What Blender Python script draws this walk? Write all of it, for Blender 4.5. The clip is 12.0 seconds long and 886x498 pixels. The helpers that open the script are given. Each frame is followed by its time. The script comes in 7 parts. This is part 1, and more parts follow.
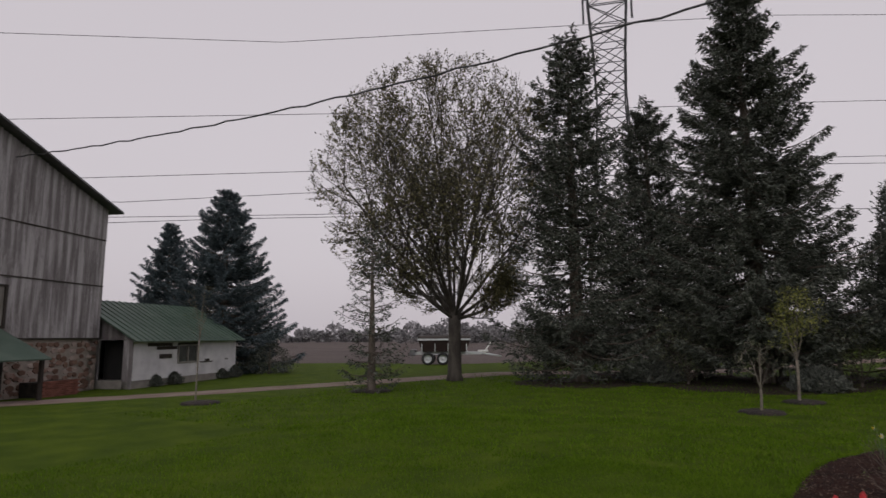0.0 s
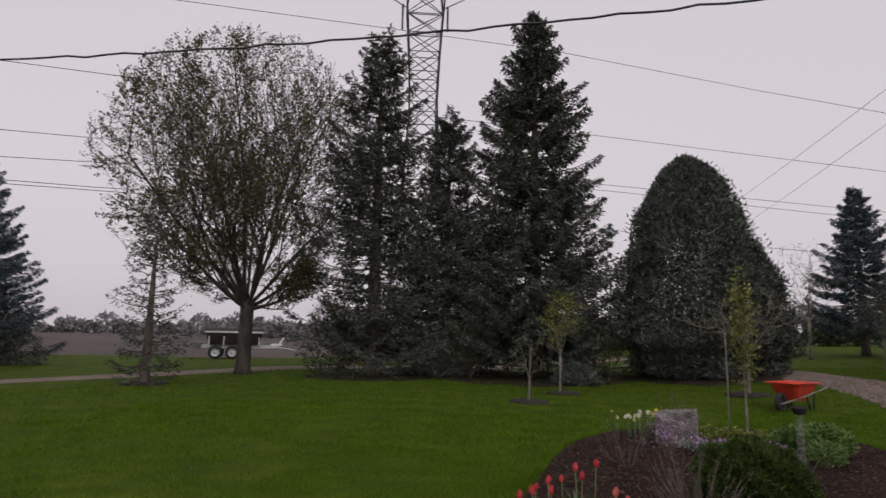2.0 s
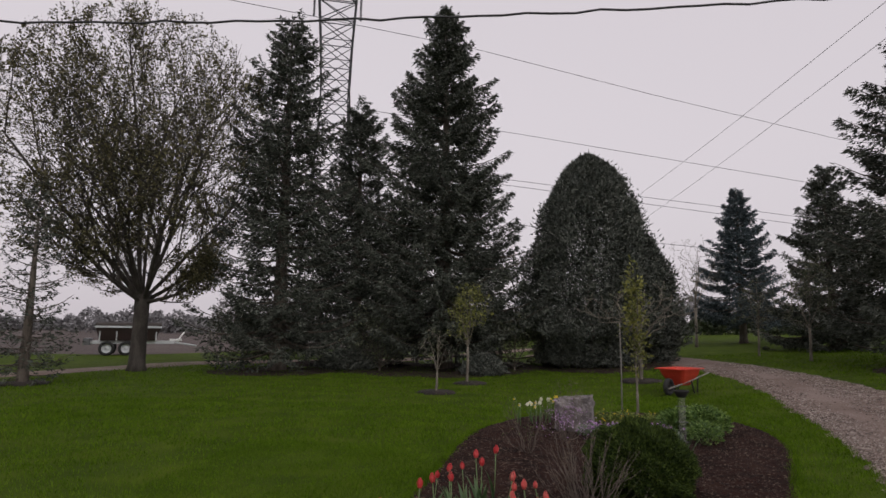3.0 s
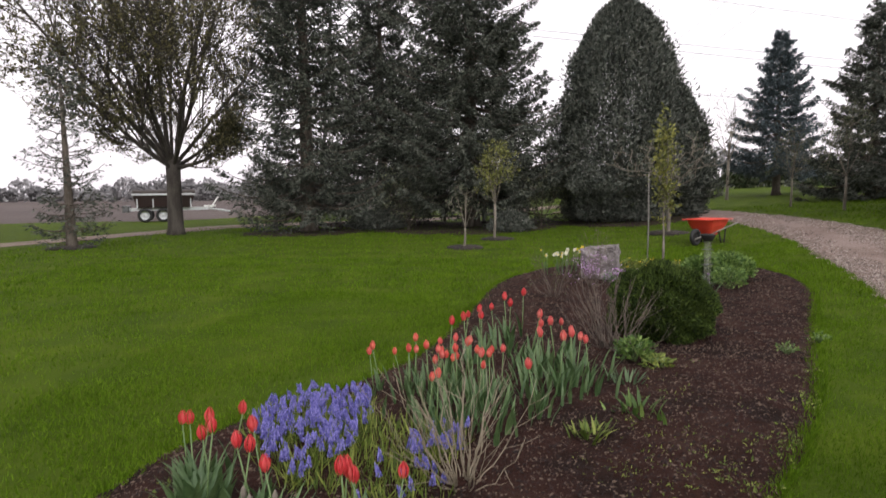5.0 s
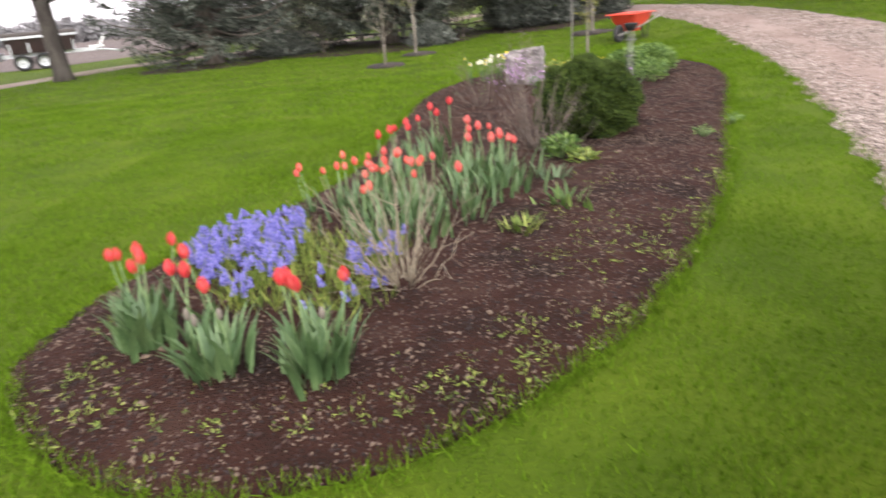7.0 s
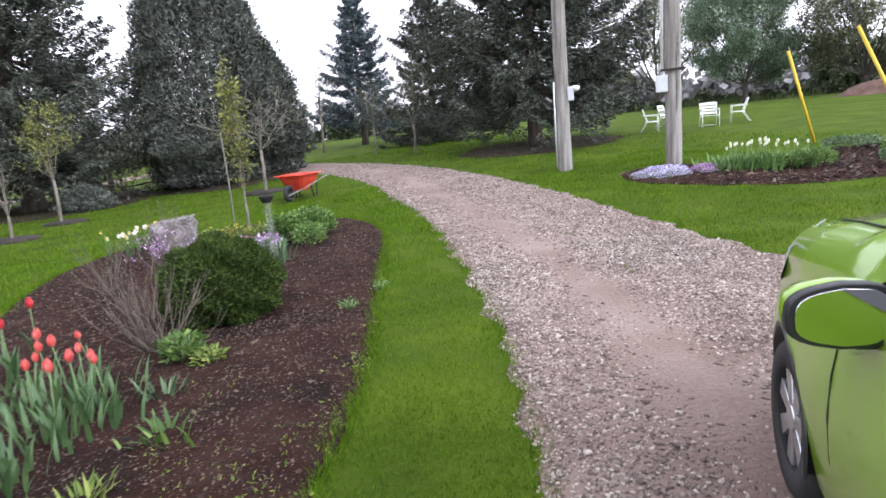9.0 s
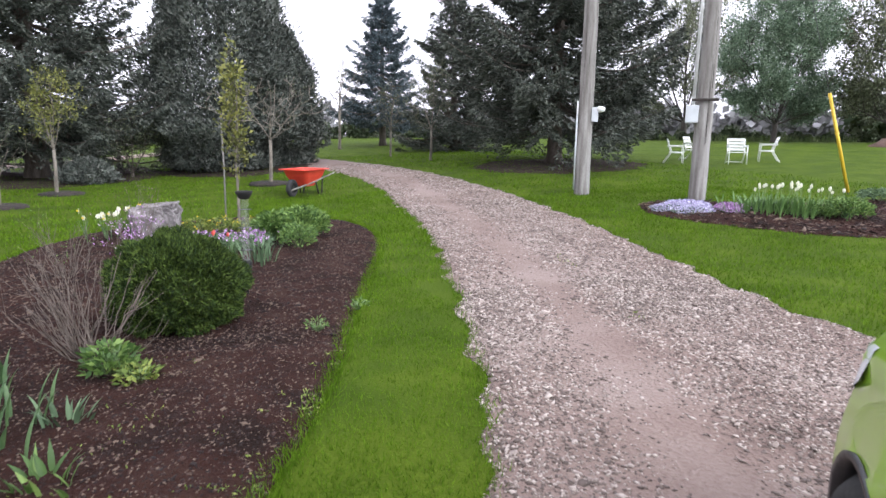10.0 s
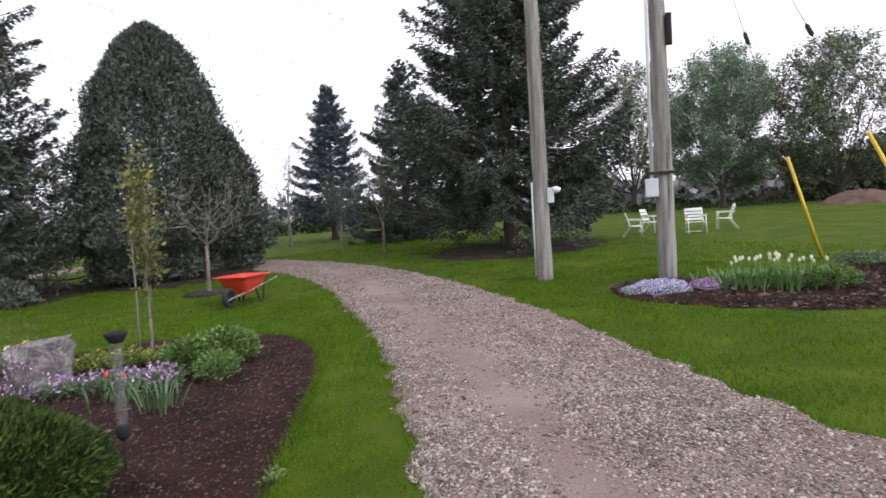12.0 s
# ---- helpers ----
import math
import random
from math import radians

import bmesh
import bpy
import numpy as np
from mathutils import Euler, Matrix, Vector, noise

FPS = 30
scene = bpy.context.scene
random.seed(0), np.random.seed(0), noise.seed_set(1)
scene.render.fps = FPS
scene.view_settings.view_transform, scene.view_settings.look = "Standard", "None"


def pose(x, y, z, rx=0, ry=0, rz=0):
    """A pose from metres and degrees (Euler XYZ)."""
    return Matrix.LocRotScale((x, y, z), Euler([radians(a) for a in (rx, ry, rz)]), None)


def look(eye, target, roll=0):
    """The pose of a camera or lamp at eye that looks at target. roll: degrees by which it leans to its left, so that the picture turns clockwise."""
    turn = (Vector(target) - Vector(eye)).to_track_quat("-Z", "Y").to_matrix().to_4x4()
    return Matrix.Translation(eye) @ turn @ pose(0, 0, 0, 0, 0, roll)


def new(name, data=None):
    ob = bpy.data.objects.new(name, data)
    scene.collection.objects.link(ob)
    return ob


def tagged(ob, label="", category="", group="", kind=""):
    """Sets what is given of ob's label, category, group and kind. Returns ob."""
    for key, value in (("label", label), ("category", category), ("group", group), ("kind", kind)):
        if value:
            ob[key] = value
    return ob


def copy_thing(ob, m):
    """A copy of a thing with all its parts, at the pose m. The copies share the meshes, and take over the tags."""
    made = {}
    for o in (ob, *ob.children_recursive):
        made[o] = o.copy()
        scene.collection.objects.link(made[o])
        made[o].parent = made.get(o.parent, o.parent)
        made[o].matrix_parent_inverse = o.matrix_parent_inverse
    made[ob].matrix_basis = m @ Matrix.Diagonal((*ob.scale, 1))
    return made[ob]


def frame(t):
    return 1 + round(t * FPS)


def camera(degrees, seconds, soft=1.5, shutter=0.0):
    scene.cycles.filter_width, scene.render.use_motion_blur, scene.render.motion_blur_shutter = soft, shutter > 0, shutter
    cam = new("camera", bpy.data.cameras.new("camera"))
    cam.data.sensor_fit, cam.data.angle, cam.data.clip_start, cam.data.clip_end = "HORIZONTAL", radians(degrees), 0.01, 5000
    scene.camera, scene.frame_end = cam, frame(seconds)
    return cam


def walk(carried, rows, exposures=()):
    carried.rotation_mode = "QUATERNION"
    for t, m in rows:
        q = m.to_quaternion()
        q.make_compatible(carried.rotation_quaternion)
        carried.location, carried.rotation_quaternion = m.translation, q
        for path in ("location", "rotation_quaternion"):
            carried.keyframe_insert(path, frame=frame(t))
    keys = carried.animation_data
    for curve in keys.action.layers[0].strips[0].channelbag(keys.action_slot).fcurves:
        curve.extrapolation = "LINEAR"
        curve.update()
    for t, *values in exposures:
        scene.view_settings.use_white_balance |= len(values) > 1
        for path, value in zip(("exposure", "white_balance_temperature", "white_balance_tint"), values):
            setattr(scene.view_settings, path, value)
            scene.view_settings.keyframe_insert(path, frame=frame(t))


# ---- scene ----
cam = camera(72.7, 12.0, shutter=0.3)
PATH = [
    (0, (0.25, -0.192, 1.743), (-0.815, 1.476, 2.033), -0.4),
    (0.5, (0.311, -0.221, 1.702), (-0.633, 1.52, 1.984), -0.6),
    (1, (0.307, -0.169, 1.63), (-0.489, 1.643, 1.917), 0.3),
    (1.5, (0.316, -0.128, 1.621), (-0.314, 1.748, 1.908), 1.0),
    (2, (0.321, -0.123, 1.6), (-0.154, 1.798, 1.886), 1.2),
    (2.5, (0.346, -0.091, 1.61), (0.053, 1.868, 1.888), 1.0),
    (2.7, (0.362, -0.092, 1.603), (0.132, 1.876, 1.879), 0.9),
    (4.3, (0.426, -0.173, 1.521), (0.286, 1.822, 1.571), 0.1),
    (4.5, (0.403, -0.15, 1.522), (0.23, 1.842, 1.503), -0.0),
    (5, (0.376, -0.121, 1.471), (0.1, 1.85, 1.282), -0.8),
    (5.5, (0.365, -0.119, 1.421), (0.073, 1.823, 1.041), -1.3),
    (6, (0.336, -0.129, 1.398), (0.066, 1.771, 0.835), -1.9),
    (6.5, (0.346, -0.117, 1.387), (0.051, 1.736, 0.693), -3.9),
    (6.8, (0.342, -0.118, 1.368), (0.128, 1.736, 0.65), -5.4),
    (7, (0.389, -0.083, 1.358), (0.314, 1.767, 0.601), -5.4),
    (7.2, (0.442, -0.09, 1.379), (0.581, 1.739, 0.58), -5.7),
    (7.5, (0.542, -0.044, 1.402), (0.98, 1.785, 0.721), -3.3),
    (7.7, (0.622, -0.033, 1.442), (1.21, 1.794, 0.882), -2.8),
    (9.3, (1.285, 0.691, 1.456), (2.228, 2.416, 1.087), -3.0),
    (9.5, (1.382, 0.783, 1.444), (2.353, 2.494, 1.084), -0.3),
    (10, (1.572, 1.028, 1.458), (2.42, 2.803, 1.099), 0.8),
    (10.5, (1.742, 1.342, 1.477), (2.636, 3.107, 1.184), -1.5),
    (11, (1.878, 1.565, 1.482), (2.83, 3.312, 1.286), -0.8),
    (11.5, (2.056, 1.838, 1.555), (2.965, 3.615, 1.421), -0.1),
    (12, (2.239, 1.996, 1.575), (3.216, 3.739, 1.491), -3.4),
]

EXPOSURES = [(0.0, 0.05, 6480, 12), (2.5, 0.2, 6480, 12), (4.5, 0.65, 6500, 11), (5.0, 1.2, 6500, 10), (5.5, 1.65, 6500, 10), (6.5, 2.2, 6500, 10),
             (7.7, 2.55, 6400, 10), (9.3, 2.05, 5750, 9), (10.0, 2.05, 5800, 9), (11.0, 1.8, 5950, 9), (12.0, 1.42, 6000, 10)]
walk(cam, [(t, look(eye, target, roll)) for t, eye, target, roll in PATH], EXPOSURES)

# ---- world and sun: a closed grey sky ----
world = bpy.data.worlds.new("overcast")
scene.world = world
world.use_nodes = True
wn, wl = world.node_tree.nodes, world.node_tree.links
background = wn["Background"]
sky = wn.new("ShaderNodeTexSky")
sky.sky_type, sky.sun_disc = "NISHITA", False
sky.sun_elevation, sky.sun_rotation = radians(38), radians(160)
sky.dust_density, sky.air_density, sky.ozone_density = 6, 1.5, 1
grey = wn.new("ShaderNodeHueSaturation")
grey.inputs["Saturation"].default_value = 0.12
wl.new(sky.outputs[0], grey.inputs["Color"])
cloud = wn.new("ShaderNodeMix")
cloud.data_type = "RGBA"
cloud.inputs[0].default_value = 0.8
wl.new(grey.outputs[0], cloud.inputs[6])
cloud.inputs[7].default_value = (4.55, 4.2, 4.45, 1)
wl.new(cloud.outputs[2], background.inputs["Color"])
background.inputs["Strength"].default_value = 0.135
SUN = bpy.data.lights.new("sun", "SUN")
SUN.energy, SUN.angle, SUN.color = 0.4, radians(40), (1.0, 0.97, 0.93)
sun = new("sun", SUN)
sun.matrix_world = look((0, 0, 0), (math.sin(radians(160)) * -1, math.cos(radians(160)) * -1, -0.9))


# ---- materials ----
def material(name, stops, scale=6.0, rough=0.8, bump=0.3, bump_scale=60.0, metal=0.0, island=0.0, spots=None, stretch=(1, 1, 1), through_light=0.0, coat=0.0, distance=0.01, gloss=0.5):
    """A surface whose colour wanders between the stops at two scales, with a fine relief."""
    m = bpy.data.materials.new(name)
    m.use_nodes = True
    n, l = m.node_tree.nodes, m.node_tree.links
    b = n["Principled BSDF"]
    place = n.new("ShaderNodeTexCoord")
    fit_to = n.new("ShaderNodeMapping")
    fit_to.inputs["Scale"].default_value = stretch
    l.new(place.outputs["Object"], fit_to.inputs["Vector"])
    coarse = n.new("ShaderNodeTexNoise")
    coarse.inputs["Scale"].default_value, coarse.inputs["Detail"].default_value = scale, 6
    l.new(fit_to.outputs[0], coarse.inputs["Vector"])
    value = coarse.outputs["Fac"]
    fine = n.new("ShaderNodeTexNoise")
    fine.inputs["Scale"].default_value, fine.inputs["Detail"].default_value = bump_scale, 4
    l.new(fit_to.outputs[0], fine.inputs["Vector"])
    blend = n.new("ShaderNodeMath")
    blend.operation = "MULTIPLY_ADD"
    blend.inputs[1].default_value = 0.35
    l.new(fine.outputs["Fac"], blend.inputs[0])
    shift = n.new("ShaderNodeMath")
    shift.operation = "MULTIPLY_ADD"
    shift.inputs[1].default_value, shift.inputs[2].default_value = 0.9 - island * 0.5, -0.08
    l.new(value, shift.inputs[0])
    l.new(shift.outputs[0], blend.inputs[2])
    value = blend.outputs[0]
    if island:
        geo = n.new("ShaderNodeNewGeometry")
        add = n.new("ShaderNodeMath")
        add.operation = "MULTIPLY_ADD"
        add.inputs[1].default_value = island
        l.new(geo.outputs["Random Per Island"], add.inputs[0])
        less = n.new("ShaderNodeMath")
        less.operation = "SUBTRACT"
        less.inputs[1].default_value = island * 0.35
        l.new(value, less.inputs[0])
        l.new(less.outputs[0], add.inputs[2])
        value = add.outputs[0]
    ramp = n.new("ShaderNodeValToRGB")
    e = ramp.color_ramp.elements
    while len(e) < len(stops):
        e.new(0.5)
    for i, c in enumerate(stops):
        e[i].position = 0.28 + 0.44 * i / max(1, len(stops) - 1)
        e[i].color = (*c, 1)
    l.new(value, ramp.inputs[0])
    l.new(ramp.outputs[0], b.inputs["Base Color"])
    b.inputs["Roughness"].default_value, b.inputs["Metallic"].default_value = rough, metal
    b.inputs["Coat Weight"].default_value = coat
    b.inputs["Specular IOR Level"].default_value = gloss
    if bump:
        relief = n.new("ShaderNodeBump")
        relief.inputs["Strength"].default_value, relief.inputs["Distance"].default_value = bump, distance
        l.new(fine.outputs["Fac"], relief.inputs["Height"])
        l.new(relief.outputs[0], b.inputs["Normal"])
    if through_light:
        thin = n.new("ShaderNodeBsdfTranslucent")
        l.new(ramp.outputs[0], thin.inputs["Color"])
        mix = n.new("ShaderNodeMixShader")
        mix.inputs[0].default_value = through_light
        l.new(b.outputs[0], mix.inputs[1])
        l.new(thin.outputs[0], mix.inputs[2])
        l.new(mix.outputs[0], n["Material Output"].inputs["Surface"])
    return m


LAWN = material("lawn", [(0.028, 0.050, 0.003), (0.045, 0.074, 0.004), (0.068, 0.100, 0.006)], 1.3, 0.95, 0.8, 45, distance=0.03, gloss=0.1)
BLADES = material("grass_blades", [(0.052, 0.098, 0.005), (0.082, 0.150, 0.008), (0.125, 0.205, 0.015)], 1.2, 0.7, 0, 20, island=0.5, through_light=0.3, gloss=0.06)
GRAVEL = material("gravel", [(0.115, 0.076, 0.062), (0.175, 0.124, 0.103), (0.235, 0.182, 0.156)], 0.9, 0.95, 0.9, 38, distance=0.03)
STONES = material("gravel_stones", [(0.095, 0.072, 0.060), (0.185, 0.145, 0.124), (0.40, 0.345, 0.30)], 3, 0.9, 0.2, 90, island=0.7)
MULCH = material("mulch_soil", [(0.010, 0.0045, 0.003), (0.018, 0.0085, 0.006), (0.034, 0.013, 0.009), (0.050, 0.026, 0.018)], 2.2, 0.98, 1.0, 75, distance=0.05, gloss=0.15)
CHIPS = material("bark_chips", [(0.012, 0.005, 0.0035), (0.028, 0.012, 0.009), (0.050, 0.025, 0.018), (0.13, 0.092, 0.066)], 8, 0.98, 0.2, 90, island=0.9)
DARK_MULCH = material("dark_mulch", [(0.008, 0.007, 0.006), (0.02, 0.016, 0.013), (0.04, 0.03, 0.024)], 6, 0.95, 1.0, 50, distance=0.03)
FIELD = material("ploughed_soil", [(0.036, 0.026, 0.023), (0.058, 0.042, 0.037), (0.085, 0.063, 0.054)], 0.06, 1.0, 0.6, 4, distance=0.2)
ROUGH_GRASS = material("rough_grass", [(0.04, 0.07, 0.015), (0.07, 0.11, 0.025), (0.13, 0.15, 0.06)], 2.0, 0.95, 0.8, 30, distance=0.05)
NEEDLES = material("spruce_needles", [(0.036, 0.042, 0.034), (0.068, 0.076, 0.062), (0.12, 0.130, 0.105)], 0.8, 0.75, 0, 10, island=0.7, gloss=0.2)
BLUE_NEEDLES = material("blue_spruce_needles", [(0.04, 0.056, 0.062), (0.075, 0.098, 0.11), (0.12, 0.15, 0.165)], 0.8, 0.75, 0, 10, island=0.7, gloss=0.2)
CEDAR = material("cedar_leaf", [(0.045, 0.052, 0.045), (0.082, 0.09, 0.075), (0.13, 0.138, 0.118)], 1.2, 0.8, 0, 10, island=0.7, gloss=0.2)
BARK = material("bark", [(0.035, 0.028, 0.022), (0.075, 0.060, 0.048), (0.13, 0.11, 0.09)], 5, 0.95, 1.0, 40, stretch=(1, 1, 0.25), distance=0.03)
DARK_BARK = material("dark_bark", [(0.022, 0.018, 0.015), (0.045, 0.038, 0.032), (0.08, 0.07, 0.06)], 5, 0.95, 0.8, 40, stretch=(1, 1, 0.25), distance=0.02)
NEEDLE_LITTER = material("needle_litter", [(0.016, 0.011, 0.009), (0.030, 0.021, 0.017), (0.050, 0.038, 0.030)], 3, 1.0, 1.0, 40, distance=0.03, gloss=0.1)
PALE_BARK = material("pale_bark", [(0.07, 0.06, 0.048), (0.13, 0.112, 0.09), (0.21, 0.185, 0.15)], 9, 0.9, 0.6, 60, stretch=(1, 1, 0.4))
MAPLE_LEAF = material("maple_leaf", [(0.04, 0.038, 0.016), (0.082, 0.076, 0.032), (0.14, 0.125, 0.055)], 0.7, 0.7, 0, 10, island=0.7, through_light=0.25)
PALE_LEAF = material("pale_tree_leaf", [(0.085, 0.13, 0.08), (0.15, 0.21, 0.13), (0.22, 0.29, 0.19)], 0.8, 0.7, 0, 10, island=0.7, through_light=0.3)
BUDS = material("olive_leaf", [(0.06, 0.072, 0.040), (0.12, 0.135, 0.075), (0.18, 0.195, 0.11)], 0.7, 0.7, 0, 10, island=0.7, through_light=0.25)
FRESH_LEAF = material("fresh_leaf", [(0.05, 0.10, 0.02), (0.10, 0.18, 0.035), (0.19, 0.28, 0.07)], 1.0, 0.6, 0, 10, island=0.7, through_light=0.3)
GREY_GREEN = material("grey_green_leaf", [(0.06, 0.10, 0.048), (0.105, 0.165, 0.078), (0.16, 0.235, 0.12)], 0.8, 0.7, 0, 10, island=0.7, through_light=0.25)
YELLOW_LEAF = material("yellow_leaf", [(0.09, 0.10, 0.025), (0.16, 0.17, 0.04), (0.24, 0.24, 0.06)], 1.0, 0.6, 0, 10, island=0.7, through_light=0.3)
POLE_WOOD = material("weathered_pole_wood", [(0.10, 0.09, 0.08), (0.20, 0.185, 0.168), (0.32, 0.305, 0.285)], 4, 0.95, 0.8, 60, stretch=(3, 3, 0.25))
TOWER_STEEL = material("dark_weathered_steel", [(0.03, 0.03, 0.033), (0.055, 0.055, 0.06)], 3, 0.7, 0.1, 40)
STEEL = material("grey_steel", [(0.10, 0.10, 0.105), (0.15, 0.15, 0.155)], 3, 0.55, 0.1, 40, metal=0.6)
CONDUCTOR = material("grey_conductor", [(0.03, 0.03, 0.033), (0.05, 0.05, 0.052)], 3, 0.6, 0, 20)
WIRE = material("dark_cable", [(0.012, 0.012, 0.013), (0.02, 0.02, 0.02)], 3, 0.6, 0, 20)
THIN_WIRE = material("aluminium_wire", [(0.14, 0.14, 0.15), (0.2, 0.2, 0.21)], 3, 0.6, 0, 20)
BARN_WOOD = material("grey_barn_board", [(0.065, 0.055, 0.056), (0.115, 0.10, 0.102), (0.19, 0.175, 0.178), (0.42, 0.40, 0.41)], 1.6, 0.95, 0.6, 30, stretch=(2.6, 2.6, 0.2), island=0.3)
DARK_WOOD = material("dark_old_wood", [(0.02, 0.016, 0.013), (0.045, 0.036, 0.03)], 4, 0.95, 0.5, 40)
FIELDSTONE = material("fieldstone", [(0.13, 0.075, 0.055), (0.24, 0.15, 0.12), (0.33, 0.27, 0.24)], 3, 0.95, 0.6, 30, island=0.9)
MORTAR = material("pale_mortar", [(0.22, 0.19, 0.165), (0.32, 0.28, 0.25)], 6, 0.95, 0.5, 50)
GREEN_METAL = material("green_roof_metal", [(0.030, 0.060, 0.042), (0.048, 0.082, 0.060), (0.075, 0.11, 0.085)], 1.0, 0.5, 0.1, 20, metal=0.0)
WHITE_SIDING = material("white_siding", [(0.42, 0.41, 0.43), (0.55, 0.54, 0.56), (0.66, 0.65, 0.66)], 1.5, 0.7, 0.2, 30)
CONCRETE = material("old_concrete", [(0.16, 0.145, 0.13), (0.26, 0.24, 0.22)], 3, 0.95, 0.5, 40)
BLACK = material("black_void_board", [(0.006, 0.006, 0.006), (0.012, 0.011, 0.010)], 4, 0.9, 0.2, 30)
YELLOW = material("yellow_plastic_guard", [(0.50, 0.33, 0.015), (0.68, 0.47, 0.03)], 3, 0.5, 0.1, 30)
WHITE = material("white_paint", [(0.62, 0.62, 0.60), (0.78, 0.78, 0.76)], 4, 0.5, 0.1, 40)
GREY_BOX = material("grey_box_paint", [(0.42, 0.44, 0.45), (0.55, 0.57, 0.58)], 6, 0.5, 0.1, 40)


# ---- helpers for meshes ----
def softplus(v, k):
    return k * np.logaddexp(0, v / k)


def height(x, y):
    """The lie of the land, in metres."""
    x, y = np.asarray(x, float), np.asarray(y, float)
    up = 0.967 * x + 0.474 * y - 10.9
    ramp = 0.075 * softplus(up, 1.0) - 0.025 * softplus(up - 8, 1.5) - 0.03 * softplus(up - 24, 2.0) - 0.02 * softplus(up - 36, 3.0)
    cap = np.clip(1.45 + 0.06 * (0.997 * x + 0.075 * y + 0.46 - 18), 0, 2.9)
    up = np.maximum(ramp - softplus(ramp - cap, 0.15), 0)
    s = np.clip((-x - 13) / 13, 0, 1)
    return up - 0.35 * s * s * (3 - 2 * s)


def gz(x, y):
    return float(height(x, y))


def mesh_of(name, verts, faces, mats, smooth=False):
    """A mesh from an array of points and an array of triangles or quads."""
    me = bpy.data.meshes.new(name)
    verts, faces = np.asarray(verts, np.float32), np.asarray(faces, np.int32)
    n, k = faces.shape
    me.vertices.add(len(verts))
    me.vertices.foreach_set("co", verts.ravel())
    me.loops.add(n * k)
    me.loops.foreach_set("vertex_index", faces.ravel())
    me.polygons.add(n)
    me.polygons.foreach_set("loop_start", np.arange(0, n * k, k, dtype=np.int32))
    if smooth:
        me.polygons.foreach_set("use_smooth", np.ones(n, bool))
    me.update(calc_edges=True)
    me.validate()
    for m in mats if isinstance(mats, (list, tuple)) else [mats]:
        me.materials.append(m)
    return me


def part(name, me, mat=None, parent=None, label=""):
    """Links a bmesh or a mesh as one object under a thing."""
    if isinstance(me, bmesh.types.BMesh):
        data = bpy.data.meshes.new(name)
        bmesh.ops.recalc_face_normals(me, faces=me.faces)
        me.to_mesh(data)
        me.free()
        me = data
    if mat is not None and not me.materials:
        me.materials.append(mat)
    ob = new(name, me)
    if parent is not None:
        ob.parent = parent
    return tagged(ob, label)


def thing(name, label, category, m=None, group="", kind=""):
    ob = new(name)
    ob.empty_display_size = 0.2
    if m is not None:
        ob.matrix_basis = m
    return tagged(ob, label, category, group, kind)


def box(bm, lo, hi, bevel=0.0, turn=None):
    """A box between two corners, its edges rounded by bevel."""
    r = bmesh.ops.create_cube(bm, size=1)
    vs = r["verts"]
    size = [hi[i] - lo[i] for i in range(3)]
    mid = [(hi[i] + lo[i]) / 2 for i in range(3)]
    mat = Matrix.Translation(mid) @ Matrix.Diagonal((*size, 1))
    if turn is not None:
        mat = turn @ mat
    bmesh.ops.transform(bm, matrix=mat, verts=vs)
    if bevel:
        es = list({e for v in vs for e in v.link_edges})
        bmesh.ops.bevel(bm, geom=es, offset=bevel, segments=2, affect="EDGES", profile=0.6)
    return bm


def tube(bm, points, radii, sides=8, cap=True):
    """A tube along points with a radius at each."""
    pts = [Vector(p) for p in points]
    if not hasattr(radii, "__len__"):
        radii = [radii] * len(pts)
    rings, side = [], None
    for i, p in enumerate(pts):
        d = (pts[min(i + 1, len(pts) - 1)] - pts[max(i - 1, 0)]).normalized()
        if side is None:
            side = d.orthogonal().normalized()
        side = (side - d * side.dot(d)).normalized()
        up = d.cross(side)
        rings.append([bm.verts.new(p + (side * math.cos(a) + up * math.sin(a)) * radii[i]) for a in (2 * math.pi * k / sides for k in range(sides))])
    for a, b in zip(rings, rings[1:]):
        for k in range(sides):
            bm.faces.new((a[k], a[(k + 1) % sides], b[(k + 1) % sides], b[k])).smooth = True
    if cap:
        bm.faces.new(rings[0][::-1])
        bm.faces.new(rings[-1])
    return bm


def lathe(bm, profile, sides=16, centre=(0, 0, 0)):
    """A body of revolution about z from (radius, height) pairs."""
    rings = []
    for r, z in profile:
        rings.append([bm.verts.new((centre[0] + r * math.cos(2 * math.pi * k / sides), centre[1] + r * math.sin(2 * math.pi * k / sides), centre[2] + z)) for k in range(sides)])
    for a, b in zip(rings, rings[1:]):
        for k in range(sides):
            bm.faces.new((a[k], a[(k + 1) % sides], b[(k + 1) % sides], b[k])).smooth = True
    bm.faces.new(rings[0][::-1])
    bm.faces.new(rings[-1])
    return bm


